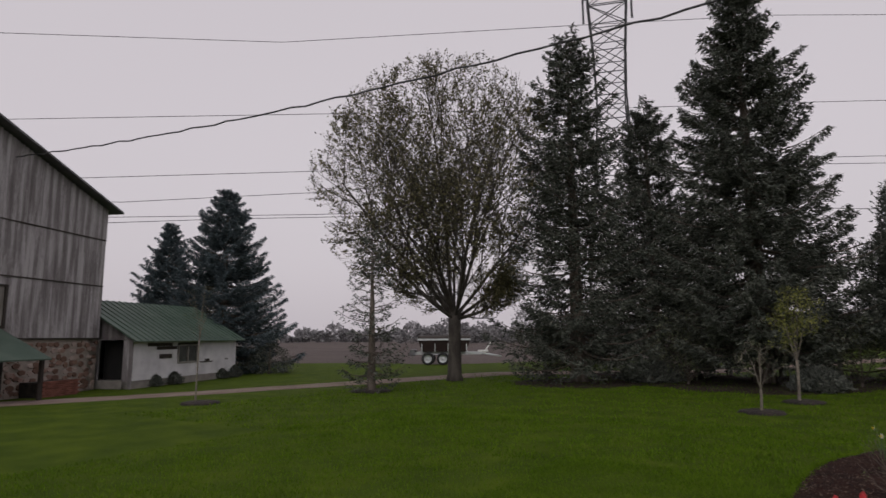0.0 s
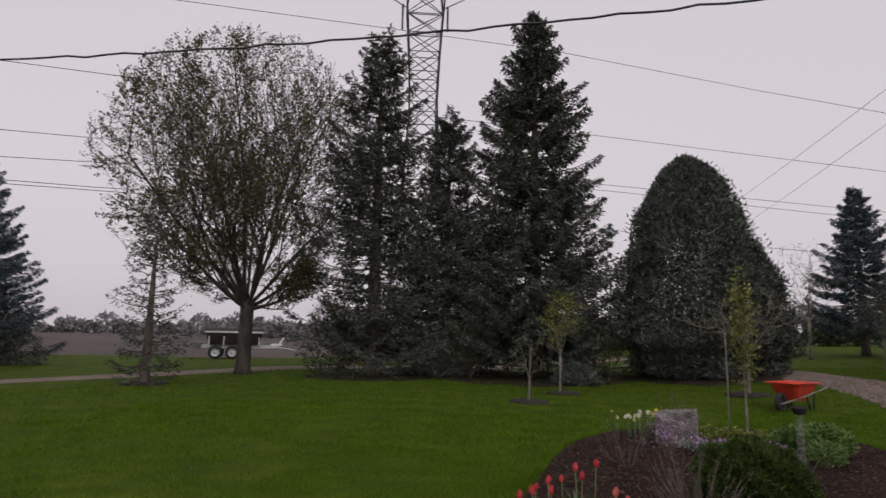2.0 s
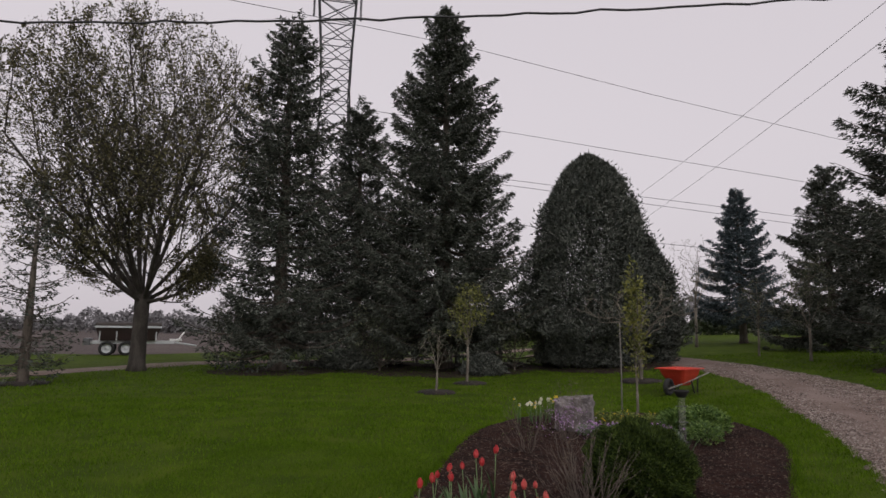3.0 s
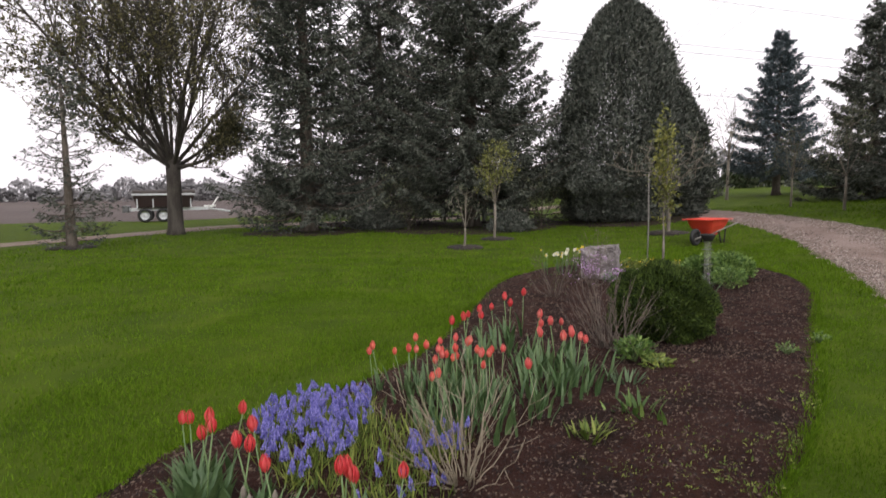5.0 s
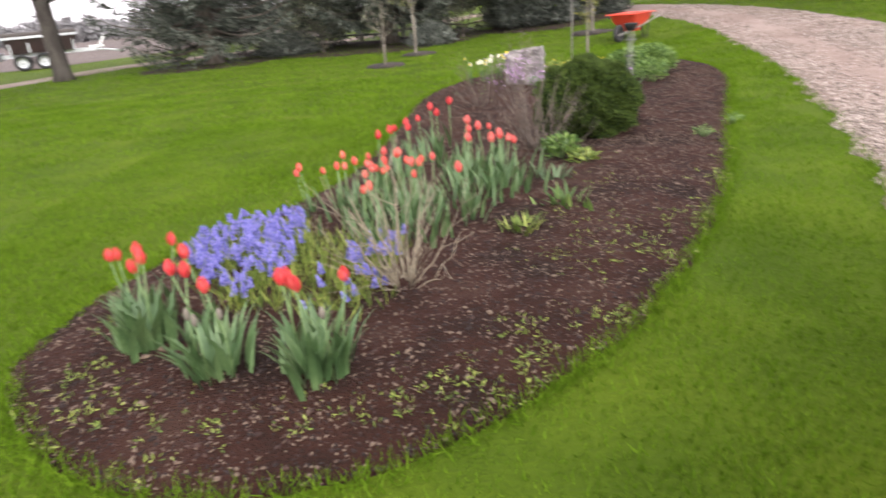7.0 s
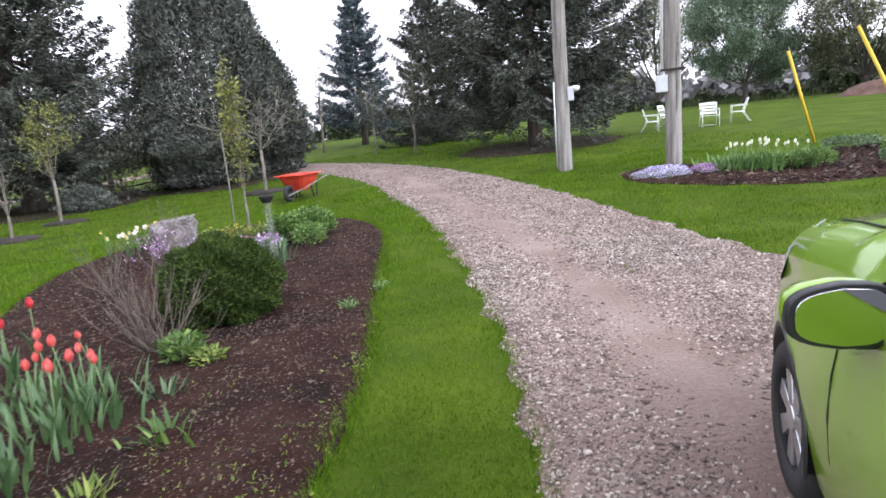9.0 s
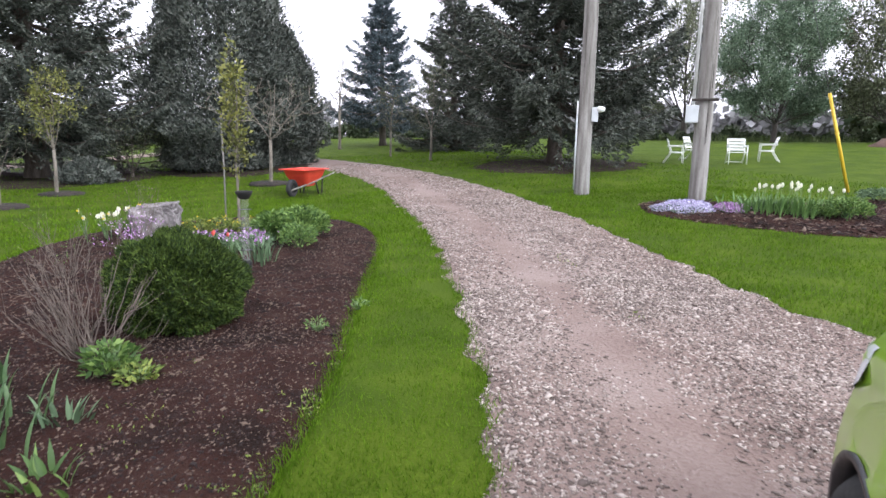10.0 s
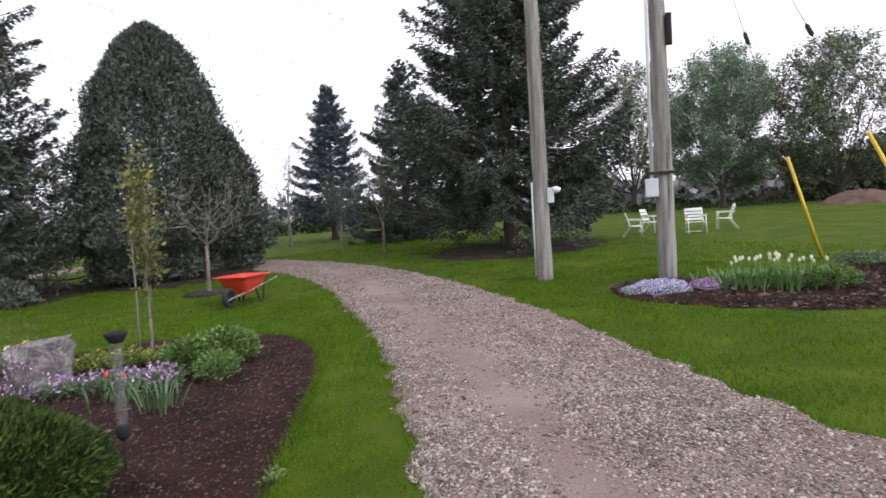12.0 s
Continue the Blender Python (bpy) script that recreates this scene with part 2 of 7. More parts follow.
def slivers(rng, centres, directions, length, width, spread=0.6, tri=True):
    """Small leaves or needle sprays: one triangle or quad at each centre, along its direction, turned about it by chance."""
    n = len(centres)
    d = directions + rng.normal(0, spread, (n, 3))
    d /= np.linalg.norm(d, axis=1)[:, None] + 1e-9
    s = np.cross(d, rng.normal(0, 1, (n, 3)))
    s /= np.linalg.norm(s, axis=1)[:, None] + 1e-9
    length = (length * rng.uniform(0.6, 1.3, n))[:, None]
    width = (width * rng.uniform(0.6, 1.3, n))[:, None]
    if tri:
        v = np.stack([centres - s * width / 2, centres + s * width / 2, centres + d * length], 1)
        return v.reshape(-1, 3), np.arange(3 * n).reshape(-1, 3)
    v = np.stack([centres, centres + d * length * 0.5 - s * width / 2, centres + d * length, centres + d * length * 0.5 + s * width / 2], 1)
    return v.reshape(-1, 3), np.arange(4 * n).reshape(-1, 4)


# ---- the land ----
def inside(x, y, outline):
    """Which points lie inside a closed outline."""
    x, y = np.asarray(x), np.asarray(y)
    hit = np.zeros(x.shape, bool)
    for (x1, y1), (x2, y2) in zip(outline, outline[1:] + outline[:1]):
        hit ^= ((y1 > y) != (y2 > y)) & (x < (x2 - x1) * (y - y1) / ((y2 - y1) or 1e-9) + x1)
    return hit


def away(x, y, outline, closed=True):
    """Distance of points from an outline."""
    x, y = np.asarray(x, float), np.asarray(y, float)
    best = np.full(x.shape, 1e9)
    ends = outline[1:] + (outline[:1] if closed else [])
    for (x1, y1), (x2, y2) in zip(outline, ends):
        dx, dy = x2 - x1, y2 - y1
        t = np.clip(((x - x1) * dx + (y - y1) * dy) / (dx * dx + dy * dy + 1e-9), 0, 1)
        best = np.minimum(best, np.hypot(x - x1 - t * dx, y - y1 - t * dy))
    return best


def smooth_line(points, step, closed=False):
    """A rounded line through the points."""
    pts = [Vector((*p, 0)) for p in points]
    n, out = len(pts), []
    for i in range(n if closed else n - 1):
        if closed:
            a, b, c, d = (pts[(i + k) % n] for k in (-1, 0, 1, 2))
        else:
            a, b, c, d = pts[max(i - 1, 0)], pts[i], pts[i + 1], pts[min(i + 2, n - 1)]
        k = max(1, int((c - b).length / step))
        for j in range(k):
            t = j / k
            q = 0.5 * (2 * b + (c - a) * t + (2 * a - 5 * b + 4 * c - d) * t * t + (3 * b - a - 3 * c + d) * t ** 3)
            out.append((q.x, q.y))
    if not closed:
        out.append(points[-1])
    return out


BED = smooth_line([(-1.66, 2.2), (-1.68, 2.75), (-1.5, 3.35), (-1.05, 4.1), (-0.7, 4.75), (-0.5, 5.6), (-0.35, 6.9), (-0.25, 8.1), (-0.1, 9.3), (0.2, 10.3), (0.8, 11.4), (1.9, 12.2), (3.1, 12.3), (4.2, 11.7), (4.62, 10.7), (4.5, 9.4), (4.1, 8.2), (3.45, 6.75), (2.85, 5.35), (2.25, 4.0), (1.65, 2.95), (1.1, 2.2), (0.5, 1.65), (-0.1, 1.35), (-0.75, 1.38), (-1.3, 1.7)], 0.12, True)
BED2 = smooth_line([(9.75, 9.6), (9.45, 8.9), (9.6, 8.0), (9.9, 7.1), (10.3, 6.3), (11.1, 5.6), (12.2, 5.1), (13.4, 5.4), (14.2, 6.4), (13.9, 7.6), (12.8, 8.0), (11.8, 8.6), (11.0, 9.7), (10.3, 10.0)], 0.2, True)
LEFT_EDGE = smooth_line([(-12, -22), (-5.5, -9), (-1.5, -3.6), (0.9, -0.35), (1.75, 1.2), (2.3, 2.15), (2.75, 2.95), (3.3, 4.05), (3.85, 5.35), (4.65, 7.5), (5.4, 9.8), (6.05, 12.6), (6.7, 15.9), (6.85, 18.5), (6.6, 21.0), (5.9, 23.5), (4.4, 26.8), (1.5, 30.2)], 0.3)
RIGHT_EDGE = smooth_line([(-8, -24), (-1.5, -11), (2.5, -5.0), (5.6, -0.6), (6.25, 2.2), (6.6, 4.3), (7.15, 6.0), (7.75, 7.8), (8.3, 10.0), (8.75, 12.6), (9.0, 16.0), (8.9, 19.2), (8.5, 22.0), (7.6, 25.4), (5.8, 28.8), (2.8, 32.4)], 0.3)
DRIVE = LEFT_EDGE + RIGHT_EDGE[::-1]


def land():
    """One sheet: fine near the walk, coarse to the horizon."""
    def axis(lo, hi, step, far):
        mid = np.arange(lo, hi + step, step)
        out, d = [], step
        p = 0.0
        while p < far:
            d *= 1.22
            p += d
            out.append(p)
        out = np.array(out)
        return np.concatenate([lo - out[::-1], mid, hi + out])
    xs, ys = axis(-45, 45, 0.75, 2500), axis(-20, 60, 0.75, 2500)
    X, Y = np.meshgrid(xs, ys, indexing="ij")
    wave = 0.006 * np.sin(X * 0.9 + 1.3 * np.sin(Y * 0.4)) * np.sin(Y * 0.7 + 0.5)
    wave[np.hypot(X, Y) > 100] = 0
    near = away(X, Y, DRIVE) * (~inside(X, Y, DRIVE))
    Z = height(X, Y) + wave * np.clip(near / 3 - 0.3, 0, 1)
    i = np.arange(X.size).reshape(X.shape)
    f = np.stack([i[:-1, :-1], i[1:, :-1], i[1:, 1:], i[:-1, 1:]], -1).reshape(-1, 4)
    tagged(new("ground", mesh_of("ground", np.stack([X, Y, Z], -1).reshape(-1, 3), f, LAWN, True)), "wide mown green lawn", "lawn", kind="structure")


land()


def sheet(name, mask_fn, lo, hi, step, lift, mat, label, category, kind="structure"):
    """A patch of other ground draped over the land, with a turned-down rim."""
    xs, ys = np.arange(lo[0], hi[0], step), np.arange(lo[1], hi[1], step)
    X, Y = np.meshgrid(xs, ys, indexing="ij")
    d = mask_fn(X, Y)
    Z = height(X, Y) + lift(X, Y, d)
    i = np.arange(X.size).reshape(X.shape)
    f = np.stack([i[:-1, :-1], i[1:, :-1], i[1:, 1:], i[:-1, 1:]], -1).reshape(-1, 4)
    f = f[(d.ravel()[f] > -step * 1.5).any(1)]
    used, back = np.unique(f, return_inverse=True)
    v = np.stack([X, Y, Z], -1).reshape(-1, 3)[used]
    return tagged(new(name, mesh_of(name, v, back.reshape(f.shape), mat, True)), label, category, kind=kind)


def signed(outline, ragged=0.03):
    def run(X, Y):
        d = away(X, Y, outline)
        d = np.where(inside(X, Y, outline), d, -d)
        return d + ragged * 0.8 * (np.sin(X * 7.3 + 2 * np.sin(Y * 3.1)) + np.sin(Y * 9.7 + 1.7 * np.sin(X * 4.3)))
    return run


def rut(X, Y, d):
    lump = 0.008 * np.sin(X * 5.1 + np.sin(Y * 2.2)) * np.sin(Y * 4.3)
    return np.where(d > 0, np.minimum(0.03, d * 0.25) + lump * np.clip(d, 0, 1) + 0.03 * np.exp(-((d - 2.1) / 0.7) ** 2), np.maximum(-0.15, d * 0.6))


def mound(X, Y, d):
    lump = 0.006 * np.sin(X * 11 + 2 * np.sin(Y * 6)) * np.sin(Y * 13 + np.sin(X * 5)) + 0.005 * np.sin(X * 31 + 3 * np.sin(Y * 11)) * np.sin(Y * 29 + 2 * np.sin(X * 17))
    return np.where(d > 0, 0.012 + np.minimum(0.05, d * 0.12) + lump * np.clip(d * 4, 0, 1), np.maximum(-0.2, d * 0.8))


sheet("driveway", signed(DRIVE, 0.05), (-14, -25), (11, 34), 0.1, rut, GRAVEL, "crushed gravel drive with worn wheel tracks", "gravel drive")
sheet("flower_bed", signed(BED, 0.02), (-2.2, 1.0), (5.2, 12.8), 0.035, mound, MULCH, "mulched flower bed with a cut grass edge", "flower bed")
sheet("flower_bed", signed(BED2, 0.03), (9.0, 4.6), (14.8, 10.6), 0.1, mound, MULCH, "mulched bed beside the utility pole", "flower bed")
LANE = smooth_line([(-60, -2.0), (-36, 2.5), (-24.5, 7.2), (-19.5, 12.2), (-16.5, 17.5), (-14.5, 22.2), (-12.8, 26.4), (-6, 31), (2, 35.5)], 0.6)


def lane_band(X, Y):
    return 1.25 - away(X, Y, LANE, False) + 0.06 * np.sin(X * 2.1 + Y)


sheet("farm_lane", lane_band, (-40, -3), (4, 38), 0.3, lambda X, Y, d: np.where(d > 0, np.minimum(0.025, d * 0.2), np.maximum(-0.15, d * 0.5)), GRAVEL, "pale gravel farm lane across the lawn", "farm lane")


def field_band(X, Y):
    return (-0.42 * X + 0.907 * Y - 49) + 0.8 * np.sin(X * 0.2)


def far_field():
    sheet("field", field_band, (-900, -100), (20, 1100), 6.0, lambda X, Y, d: np.clip(d * 0.01, -0.4, 0.05), FIELD, "bare ploughed field beyond the lawn", "field")


far_field()


# ---- trees ----
def conifer(name, label, x, y, tall, wide, mat=NEEDLES, seed=1, density=1.0, bare=0.25, droop=0.25, skirt=0.4, power=0.8, group="spruces round the lawn", openness=1.0, hang=0.22):
    """A spruce: a tapered trunk, whorls of drooping branches and many small needle sprays."""
    rng = np.random.default_rng(seed)
    base = gz(x, y)
    tree = thing(name, label, "tree", pose(x, y, base), group)
    bm = bmesh.new()
    r0 = 0.018 * tall + 0.05
    tube(bm, [(0, 0, -0.15), (0.01, 0, tall * 0.03), (0, 0.02, tall * 0.5), (0, 0, tall * 0.98)], [r0 * 1.35, r0, r0 * 0.55, 0.012], 10)
    part("trunk", bm, BARK, tree)
    limbs, pts, dirs = bmesh.new(), [], []
    z = skirt
    while z < tall * 0.975:
        f = (z - skirt) / (tall - skirt)
        reach = wide * (1 - f) ** power * (0.35 + 0.65 * min(1, 0.45 + z / (tall * 0.18)))
        n = int(rng.integers(5, 8))
        turn = rng.uniform(0, 6.28)
        for k in range(n):
            a = turn + 6.283 * k / n + rng.normal(0, 0.22)
            l = reach * (rng.uniform(0.45, 1.0) if rng.random() < 0.75 else rng.uniform(0.95, 1.22)) + 0.08
            zz = z + rng.normal(0, 0.16)
            out = np.array([math.cos(a), math.sin(a), 0])
            lean = 0.45 * f - droop * (1 - f)
            ss = np.linspace(0, 1, 6)
            line = np.array([out * l * s + np.array([0, 0, zz + l * (lean * s - 0.35 * (1 - f) * s * (1 - s) + 0.16 * s ** 3)]) for s in ss])
            tube(limbs, line[::1], [max(0.006, 0.016 * l * (1 - s) + 0.006) for s in ss], 4, False)
            m = int(l * 95 * density) + 10
            s = rng.uniform(bare * (1 - f), 1, m) ** 0.8
            twigs = int(l * 6) + 4
            s = np.clip((np.floor(s * twigs) + 0.5) / twigs + rng.normal(0, 0.008, m), 0, 1)
            p = np.stack([np.interp(s, ss, line[:, c]) for c in range(3)], 1)
            side = np.array([-out[1], out[0], 0])
            w = (0.30 * l * (1.08 - s) + 0.08) * rng.uniform(-1, 1, m)
            p += side * w[:, None] + out * (np.abs(w) * 0.55)[:, None] + rng.normal(0, 0.018, (m, 3))
            p[:, 2] -= w * w * 0.5 + np.abs(w) * hang + rng.uniform(0, 0.04, m) * l
            pts.append(p)
            dirs.append(out * 0.8 + side * np.sign(w)[:, None] * 0.7 + np.array([0, 0, -0.25]))
        z += rng.uniform(0.12, 0.24) * (0.55 + tall / 22) / openness
    part("branching", limbs, BARK, tree)
    P, D = np.concatenate(pts), np.concatenate(dirs)
    size = 0.105 + 0.0045 * tall
    v1, f1 = slivers(rng, P, D, size, size * 0.36, 0.4)
    v2, f2 = slivers(rng, P + rng.normal(0, 0.03, P.shape), D, size * 0.8, size * 0.32, 0.7)
    part("crown", mesh_of("crown", np.concatenate([v1, v2]), np.concatenate([f1, f2 + len(v1)]), mat), None, tree)
    return tree


def broadleaf(name, label, x, y, tall, wide, leaf, bark=BARK, seed=1, tips=500, leaves=9000, size=0.10, bole=0.22, thick=0.3, low=0.25, group="broad-leaved trees", spread=0.2, twig=0.006, egg=0.0, hollow=2.4, offset=(0, 0)):
    """A broad-leaved tree: a bole, limbs that fork out to every part of an uneven crown, and small leaves with gaps."""
    rng = np.random.default_rng(seed)
    tree = thing(name, label, "tree", pose(x, y, gz(x, y)), group)
    bh = tall * bole
    zc, zr = (tall + tall * low) / 2, (tall - tall * low) / 2
    u = rng.normal(0, 1, (tips, 3))
    u /= np.linalg.norm(u, axis=1)[:, None]
    lump = 1 + 0.10 * np.sin(u[:, 0] * 5 + seed) + 0.08 * np.sin(u[:, 1] * 7 + u[:, 2] * 5) + rng.normal(0, 0.05, tips)
    ends = u * (rng.uniform(0, 1, tips) ** (1 / hollow) * lump)[:, None]
    slim = 1 - egg * ends[:, 2]
    ends = np.stack([ends[:, 0] * wide * slim + offset[0], ends[:, 1] * wide * slim + offset[1], ends[:, 2] * zr + zc], 1)
    ends = ends[ends[:, 2] > tall * low * 0.9]
    top = np.array([0.02, 0.01, bh])
    ends = ends[np.argsort(np.linalg.norm(ends - top, axis=1))]
    nodes, parent = [np.array([0, 0, bh * 0.85]), top], [-1, 0]
    n0 = 15 if wide > 2 else 4
    for k in range(n0):
        a = 2.4 * k + rng.normal(0, 0.15)
        up = 0.12 + 0.85 * (k + 0.5) / n0
        r = wide * 0.8 * math.sqrt(max(0.03, 1 - up * up)) * (1 if wide > 2 else 0.6)
        goal = np.array([math.cos(a) * r + offset[0] * 0.8, math.sin(a) * r + offset[1] * 0.8, zc + zr * (1.15 * up - 0.38)])
        last = 1
        for q in (0.3, 0.6, 1.0):
            p = top + (goal - top) * q
            p[2] -= 0.25 * math.hypot(goal[0], goal[1]) * q * (1 - q)
            nodes.append(p + rng.normal(0, 0.012 * tall * q, 3))
            parent.append(last)
            last = len(nodes) - 1
    chains = []
    for e in ends:
        N = np.array(nodes)
        d = np.linalg.norm(N - e, axis=1)
        hd = np.hypot(N[:, 0] - e[0], N[:, 1] - e[1])
        a, b = N - top, e - top
        turn = 1 - (a @ b) / (np.linalg.norm(a, axis=1) * np.linalg.norm(b) + 1e-6)
        turn[:2] = 0.15
        cost = d + 1.2 * np.maximum(0, N[:, 2] - e[2] + 0.35 * hd) + 2.2 * turn * np.linalg.norm(a, axis=1)
        cost[0] = 1e9
        k = int(np.argmin(cost))
        p, l = N[k], d[k]
        steps = max(2, min(6, int(l / (0.05 * tall)) + 1))
        bend = rng.normal(0, 0.03 * l, 3) - np.array([0, 0, 0.06 * l])
        last, chain = k, [k]
        for q in range(1, steps + 1):
            f = q / steps
            nodes.append(p + (e - p) * f + bend * math.sin(math.pi * f))
            parent.append(last)
            last = len(nodes) - 1
            chain.append(last)
        chains.append(chain)
    load = np.zeros(len(nodes))
    for i in range(len(nodes) - 1, 0, -1):
        load[i] += 1 if load[i] == 0 else 0
        load[parent[i]] += load[i]
    rad = thick * np.minimum(1, (load / load[1]) ** 0.6) * 0.9
    rad = np.maximum(rad, twig)
    bm = bmesh.new()
    tube(bm, [(0, 0, -0.1), (0, 0, bh * 0.1), (0.02, 0, bh * 0.6), tuple(top)], [thick * 1.5, thick * 1.08, thick * 0.94, thick * 0.9], 12)
    part("trunk", bm, bark, tree)
    limbs = bmesh.new()
    for k in range(n0):
        c = [1] + [2 + k * 3 + q for q in range(3)]
        tube(limbs, [nodes[i] for i in c], [rad[i] if i > 1 else rad[c[1]] * 1.05 for i in c], 7, False)
    for c in chains:
        tube(limbs, [nodes[i] for i in c], [min(rad[c[0]], rad[c[1]] * 1.1)] + [rad[i] for i in c[1:]], 4 if rad[c[1]] > 0.02 else 3, False)
    part("branching", limbs, bark, tree)
    if leaves:
        P = np.array(nodes)[np.array([i for c in chains for i in c[len(c) // 2:]])]
        c = P[rng.integers(0, len(P), leaves)] + rng.normal(0, spread, (leaves, 3))
        d = np.stack([c[:, 0], c[:, 1], np.full(leaves, 0.6 * wide)], 1)
        d /= np.linalg.norm(d, axis=1)[:, None] + 1e-6
        v, f = slivers(rng, c, d, size, size * 0.6, 0.8, False)
        part("crown", mesh_of("crown", v, f, leaf), None, tree)
    return tree


def cedar(name, label, x, y, tall, wide, mat, seed, count, size=0.2, group="", category="tree", squash=1.0, lump=0.12, low=0.02):
    """A dense evergreen: stems inside, and upright sprays all over a lumpy rounded form."""
    rng = np.random.default_rng(seed)
    tree = thing(name, label, category, pose(x, y, gz(x, y)), group)
    bm = bmesh.new()
    tube(bm, [(0, 0, -0.05), (0, 0, tall * 0.45), (0.01, 0, tall * 0.9)], [wide * 0.06 + 0.01, wide * 0.04, 0.006], 7)
    part("trunk", bm, BARK, tree)
    a, f = rng.uniform(0, 6.283, count), rng.uniform(0, 1, count) ** 1.1
    r = wide * (np.clip(f / 0.14, 0.72, 1)) * (1 - f ** (2.1 * squash)) ** 0.62
    wave = np.zeros(count)
    for k in range(14):
        wave += np.sin(a * int(rng.integers(1, 12)) + f * rng.uniform(-30, 30) + rng.uniform(0, 6.28)) / 3.7
    r *= 1 + lump * wave
    depth = rng.uniform(0, 1, count) ** 1.6 * 0.42 - 0.07 * (rng.random(count) < 0.12) * np.clip(wave + 0.6, 0, 2)
    r = r * (1 - depth)
    P = np.stack([np.cos(a) * r, np.sin(a) * r, tall * (low + (1 - low) * f) - depth * 0.1 * tall], 1)
    D = np.stack([np.cos(a) * 0.6, np.sin(a) * 0.6, 0.45 + f * 0.6], 1)
    v, t = slivers(rng, P, D, size, size * 0.42, 0.75)
    part("crown", mesh_of("crown", v, t, mat), None, tree)
    return tree


def fan_tree(name, label, x, y, tall, wide, leaf, bark, seed, limbs=12, thick=0.3, bole=0.2, low=0.27, leaves=26, size=0.085, offset=(0, 0), spread=0.1, forks=(5, 5, 4), group="broad-leaved trees"):
    """A broad-leaved tree of ascending limbs that fork three times; leaf tufts sit along the last twigs."""
    rng = np.random.default_rng(seed)
    tree = thing(name, label, "tree", pose(x, y, gz(x, y)), group)
    bh = tall * bole
    zc, zr = tall * (1 + low) / 2, tall * (1 - low) / 2
    bm = bmesh.new()
    tube(bm, [(0, 0, -0.1), (0, 0, bh * 0.1), (0.02, 0, bh * 0.6), (0.02, 0.01, bh)], [thick * 1.45, thick * 1.08, thick * 0.95, thick * 0.98], 12)
    part("trunk", bm, bark, tree)
    wood, feet, ways = bmesh.new(), [], []
    lumps = rng.normal(0, 1, (26, 3))
    lumps /= np.linalg.norm(lumps, axis=1)[:, None]

    def reach(p, d):
        """How far it is to the crown's edge."""
        o = np.array([(p[0] - offset[0]) / wide, (p[1] - offset[1]) / wide, (p[2] - zc) / zr])
        q = np.array([d[0] / wide, d[1] / wide, d[2] / zr])
        A, B, C = q @ q, o @ q, o @ o - 1
        k = (-B + math.sqrt(max(0.0, B * B - A * C))) / A
        e = o + q * k
        return max(0.0, k) * (0.80 + 1.3 * max(0.0, float((lumps @ e).max()) / (np.linalg.norm(e) + 1e-6) - 0.82))

    def grow(p, d, length, r, level):
        steps = 5 if level < 2 else 3
        line, way = [p], d
        for k in range(steps):
            way = way + np.array([0, 0, 0.055]) + rng.normal(0, 0.06, 3)
            way /= np.linalg.norm(way)
            line.append(line[-1] + way * length / steps)
        tube(wood, line, [max(0.005, r * (1 - 0.72 * k / steps)) for k in range(steps + 1)], 6 if level == 0 else 4 if level == 1 else 3, False)
        if level == 3:
            n = leaves
            q = rng.uniform(0.15, 1.05, n)
            L = np.array(line)
            feet.append(np.stack([np.interp(q, np.linspace(0, 1, steps + 1), L[:, c]) for c in range(3)], 1) + rng.normal(0, spread, (n, 3)) * 0.7)
            ways.append(np.tile(way, (n, 1)))
            return
        n = forks[level]
        for k in range(n + 1):
            t = 0.24 + 0.76 * k / n
            t = min(0.98, t + rng.normal(0, 0.03))
            i = min(steps - 1, int(t * steps))
            at = line[i] + (line[i + 1] - line[i]) * (t * steps - i)
            turn = rng.uniform(0, 6.283)
            along = line[i + 1] - line[i]
            along = along / np.linalg.norm(along)
            u = np.cross(along, [0.3, 0.2, 1.0])
            u /= np.linalg.norm(u)
            v = np.cross(along, u)
            lean = rng.uniform(0.4, 0.85)
            way2 = along * math.cos(lean) + (u * math.cos(turn) + v * math.sin(turn)) * math.sin(lean)
            way2[2] = max(way2[2], -0.12)
            far = reach(at, way2)
            if far < 0.05 * tall:
                continue
            grow(at, way2, min(far, length * rng.uniform(0.42, 0.62) * (1.2 - 0.35 * t)) + 0.08, r * (1 - 0.6 * t) * 0.6, level + 1)

    for k in range(limbs):
        a = 2.4 * k + rng.normal(0, 0.15)
        f = (k + 0.5) / limbs
        lift = math.radians(6 + 80 * f ** 0.9)
        d = np.array([math.cos(a) * math.cos(lift), math.sin(a) * math.cos(lift), math.sin(lift)])
        foot = np.array([0.02 + 0.5 * thick * math.cos(a), 0.5 * thick * math.sin(a), bh * (0.86 + 0.16 * f)])
        grow(foot, d, reach(foot, d) * 0.84, thick * rng.uniform(0.22, 0.38), 0)
    part("branching", wood, bark, tree)
    P, D = np.concatenate(feet), np.concatenate(ways)
    v, f = slivers(rng, P, D, size, size * 0.62, 0.8, False)
    part("crown", mesh_of("crown", v, f, leaf), None, tree)
    return tree


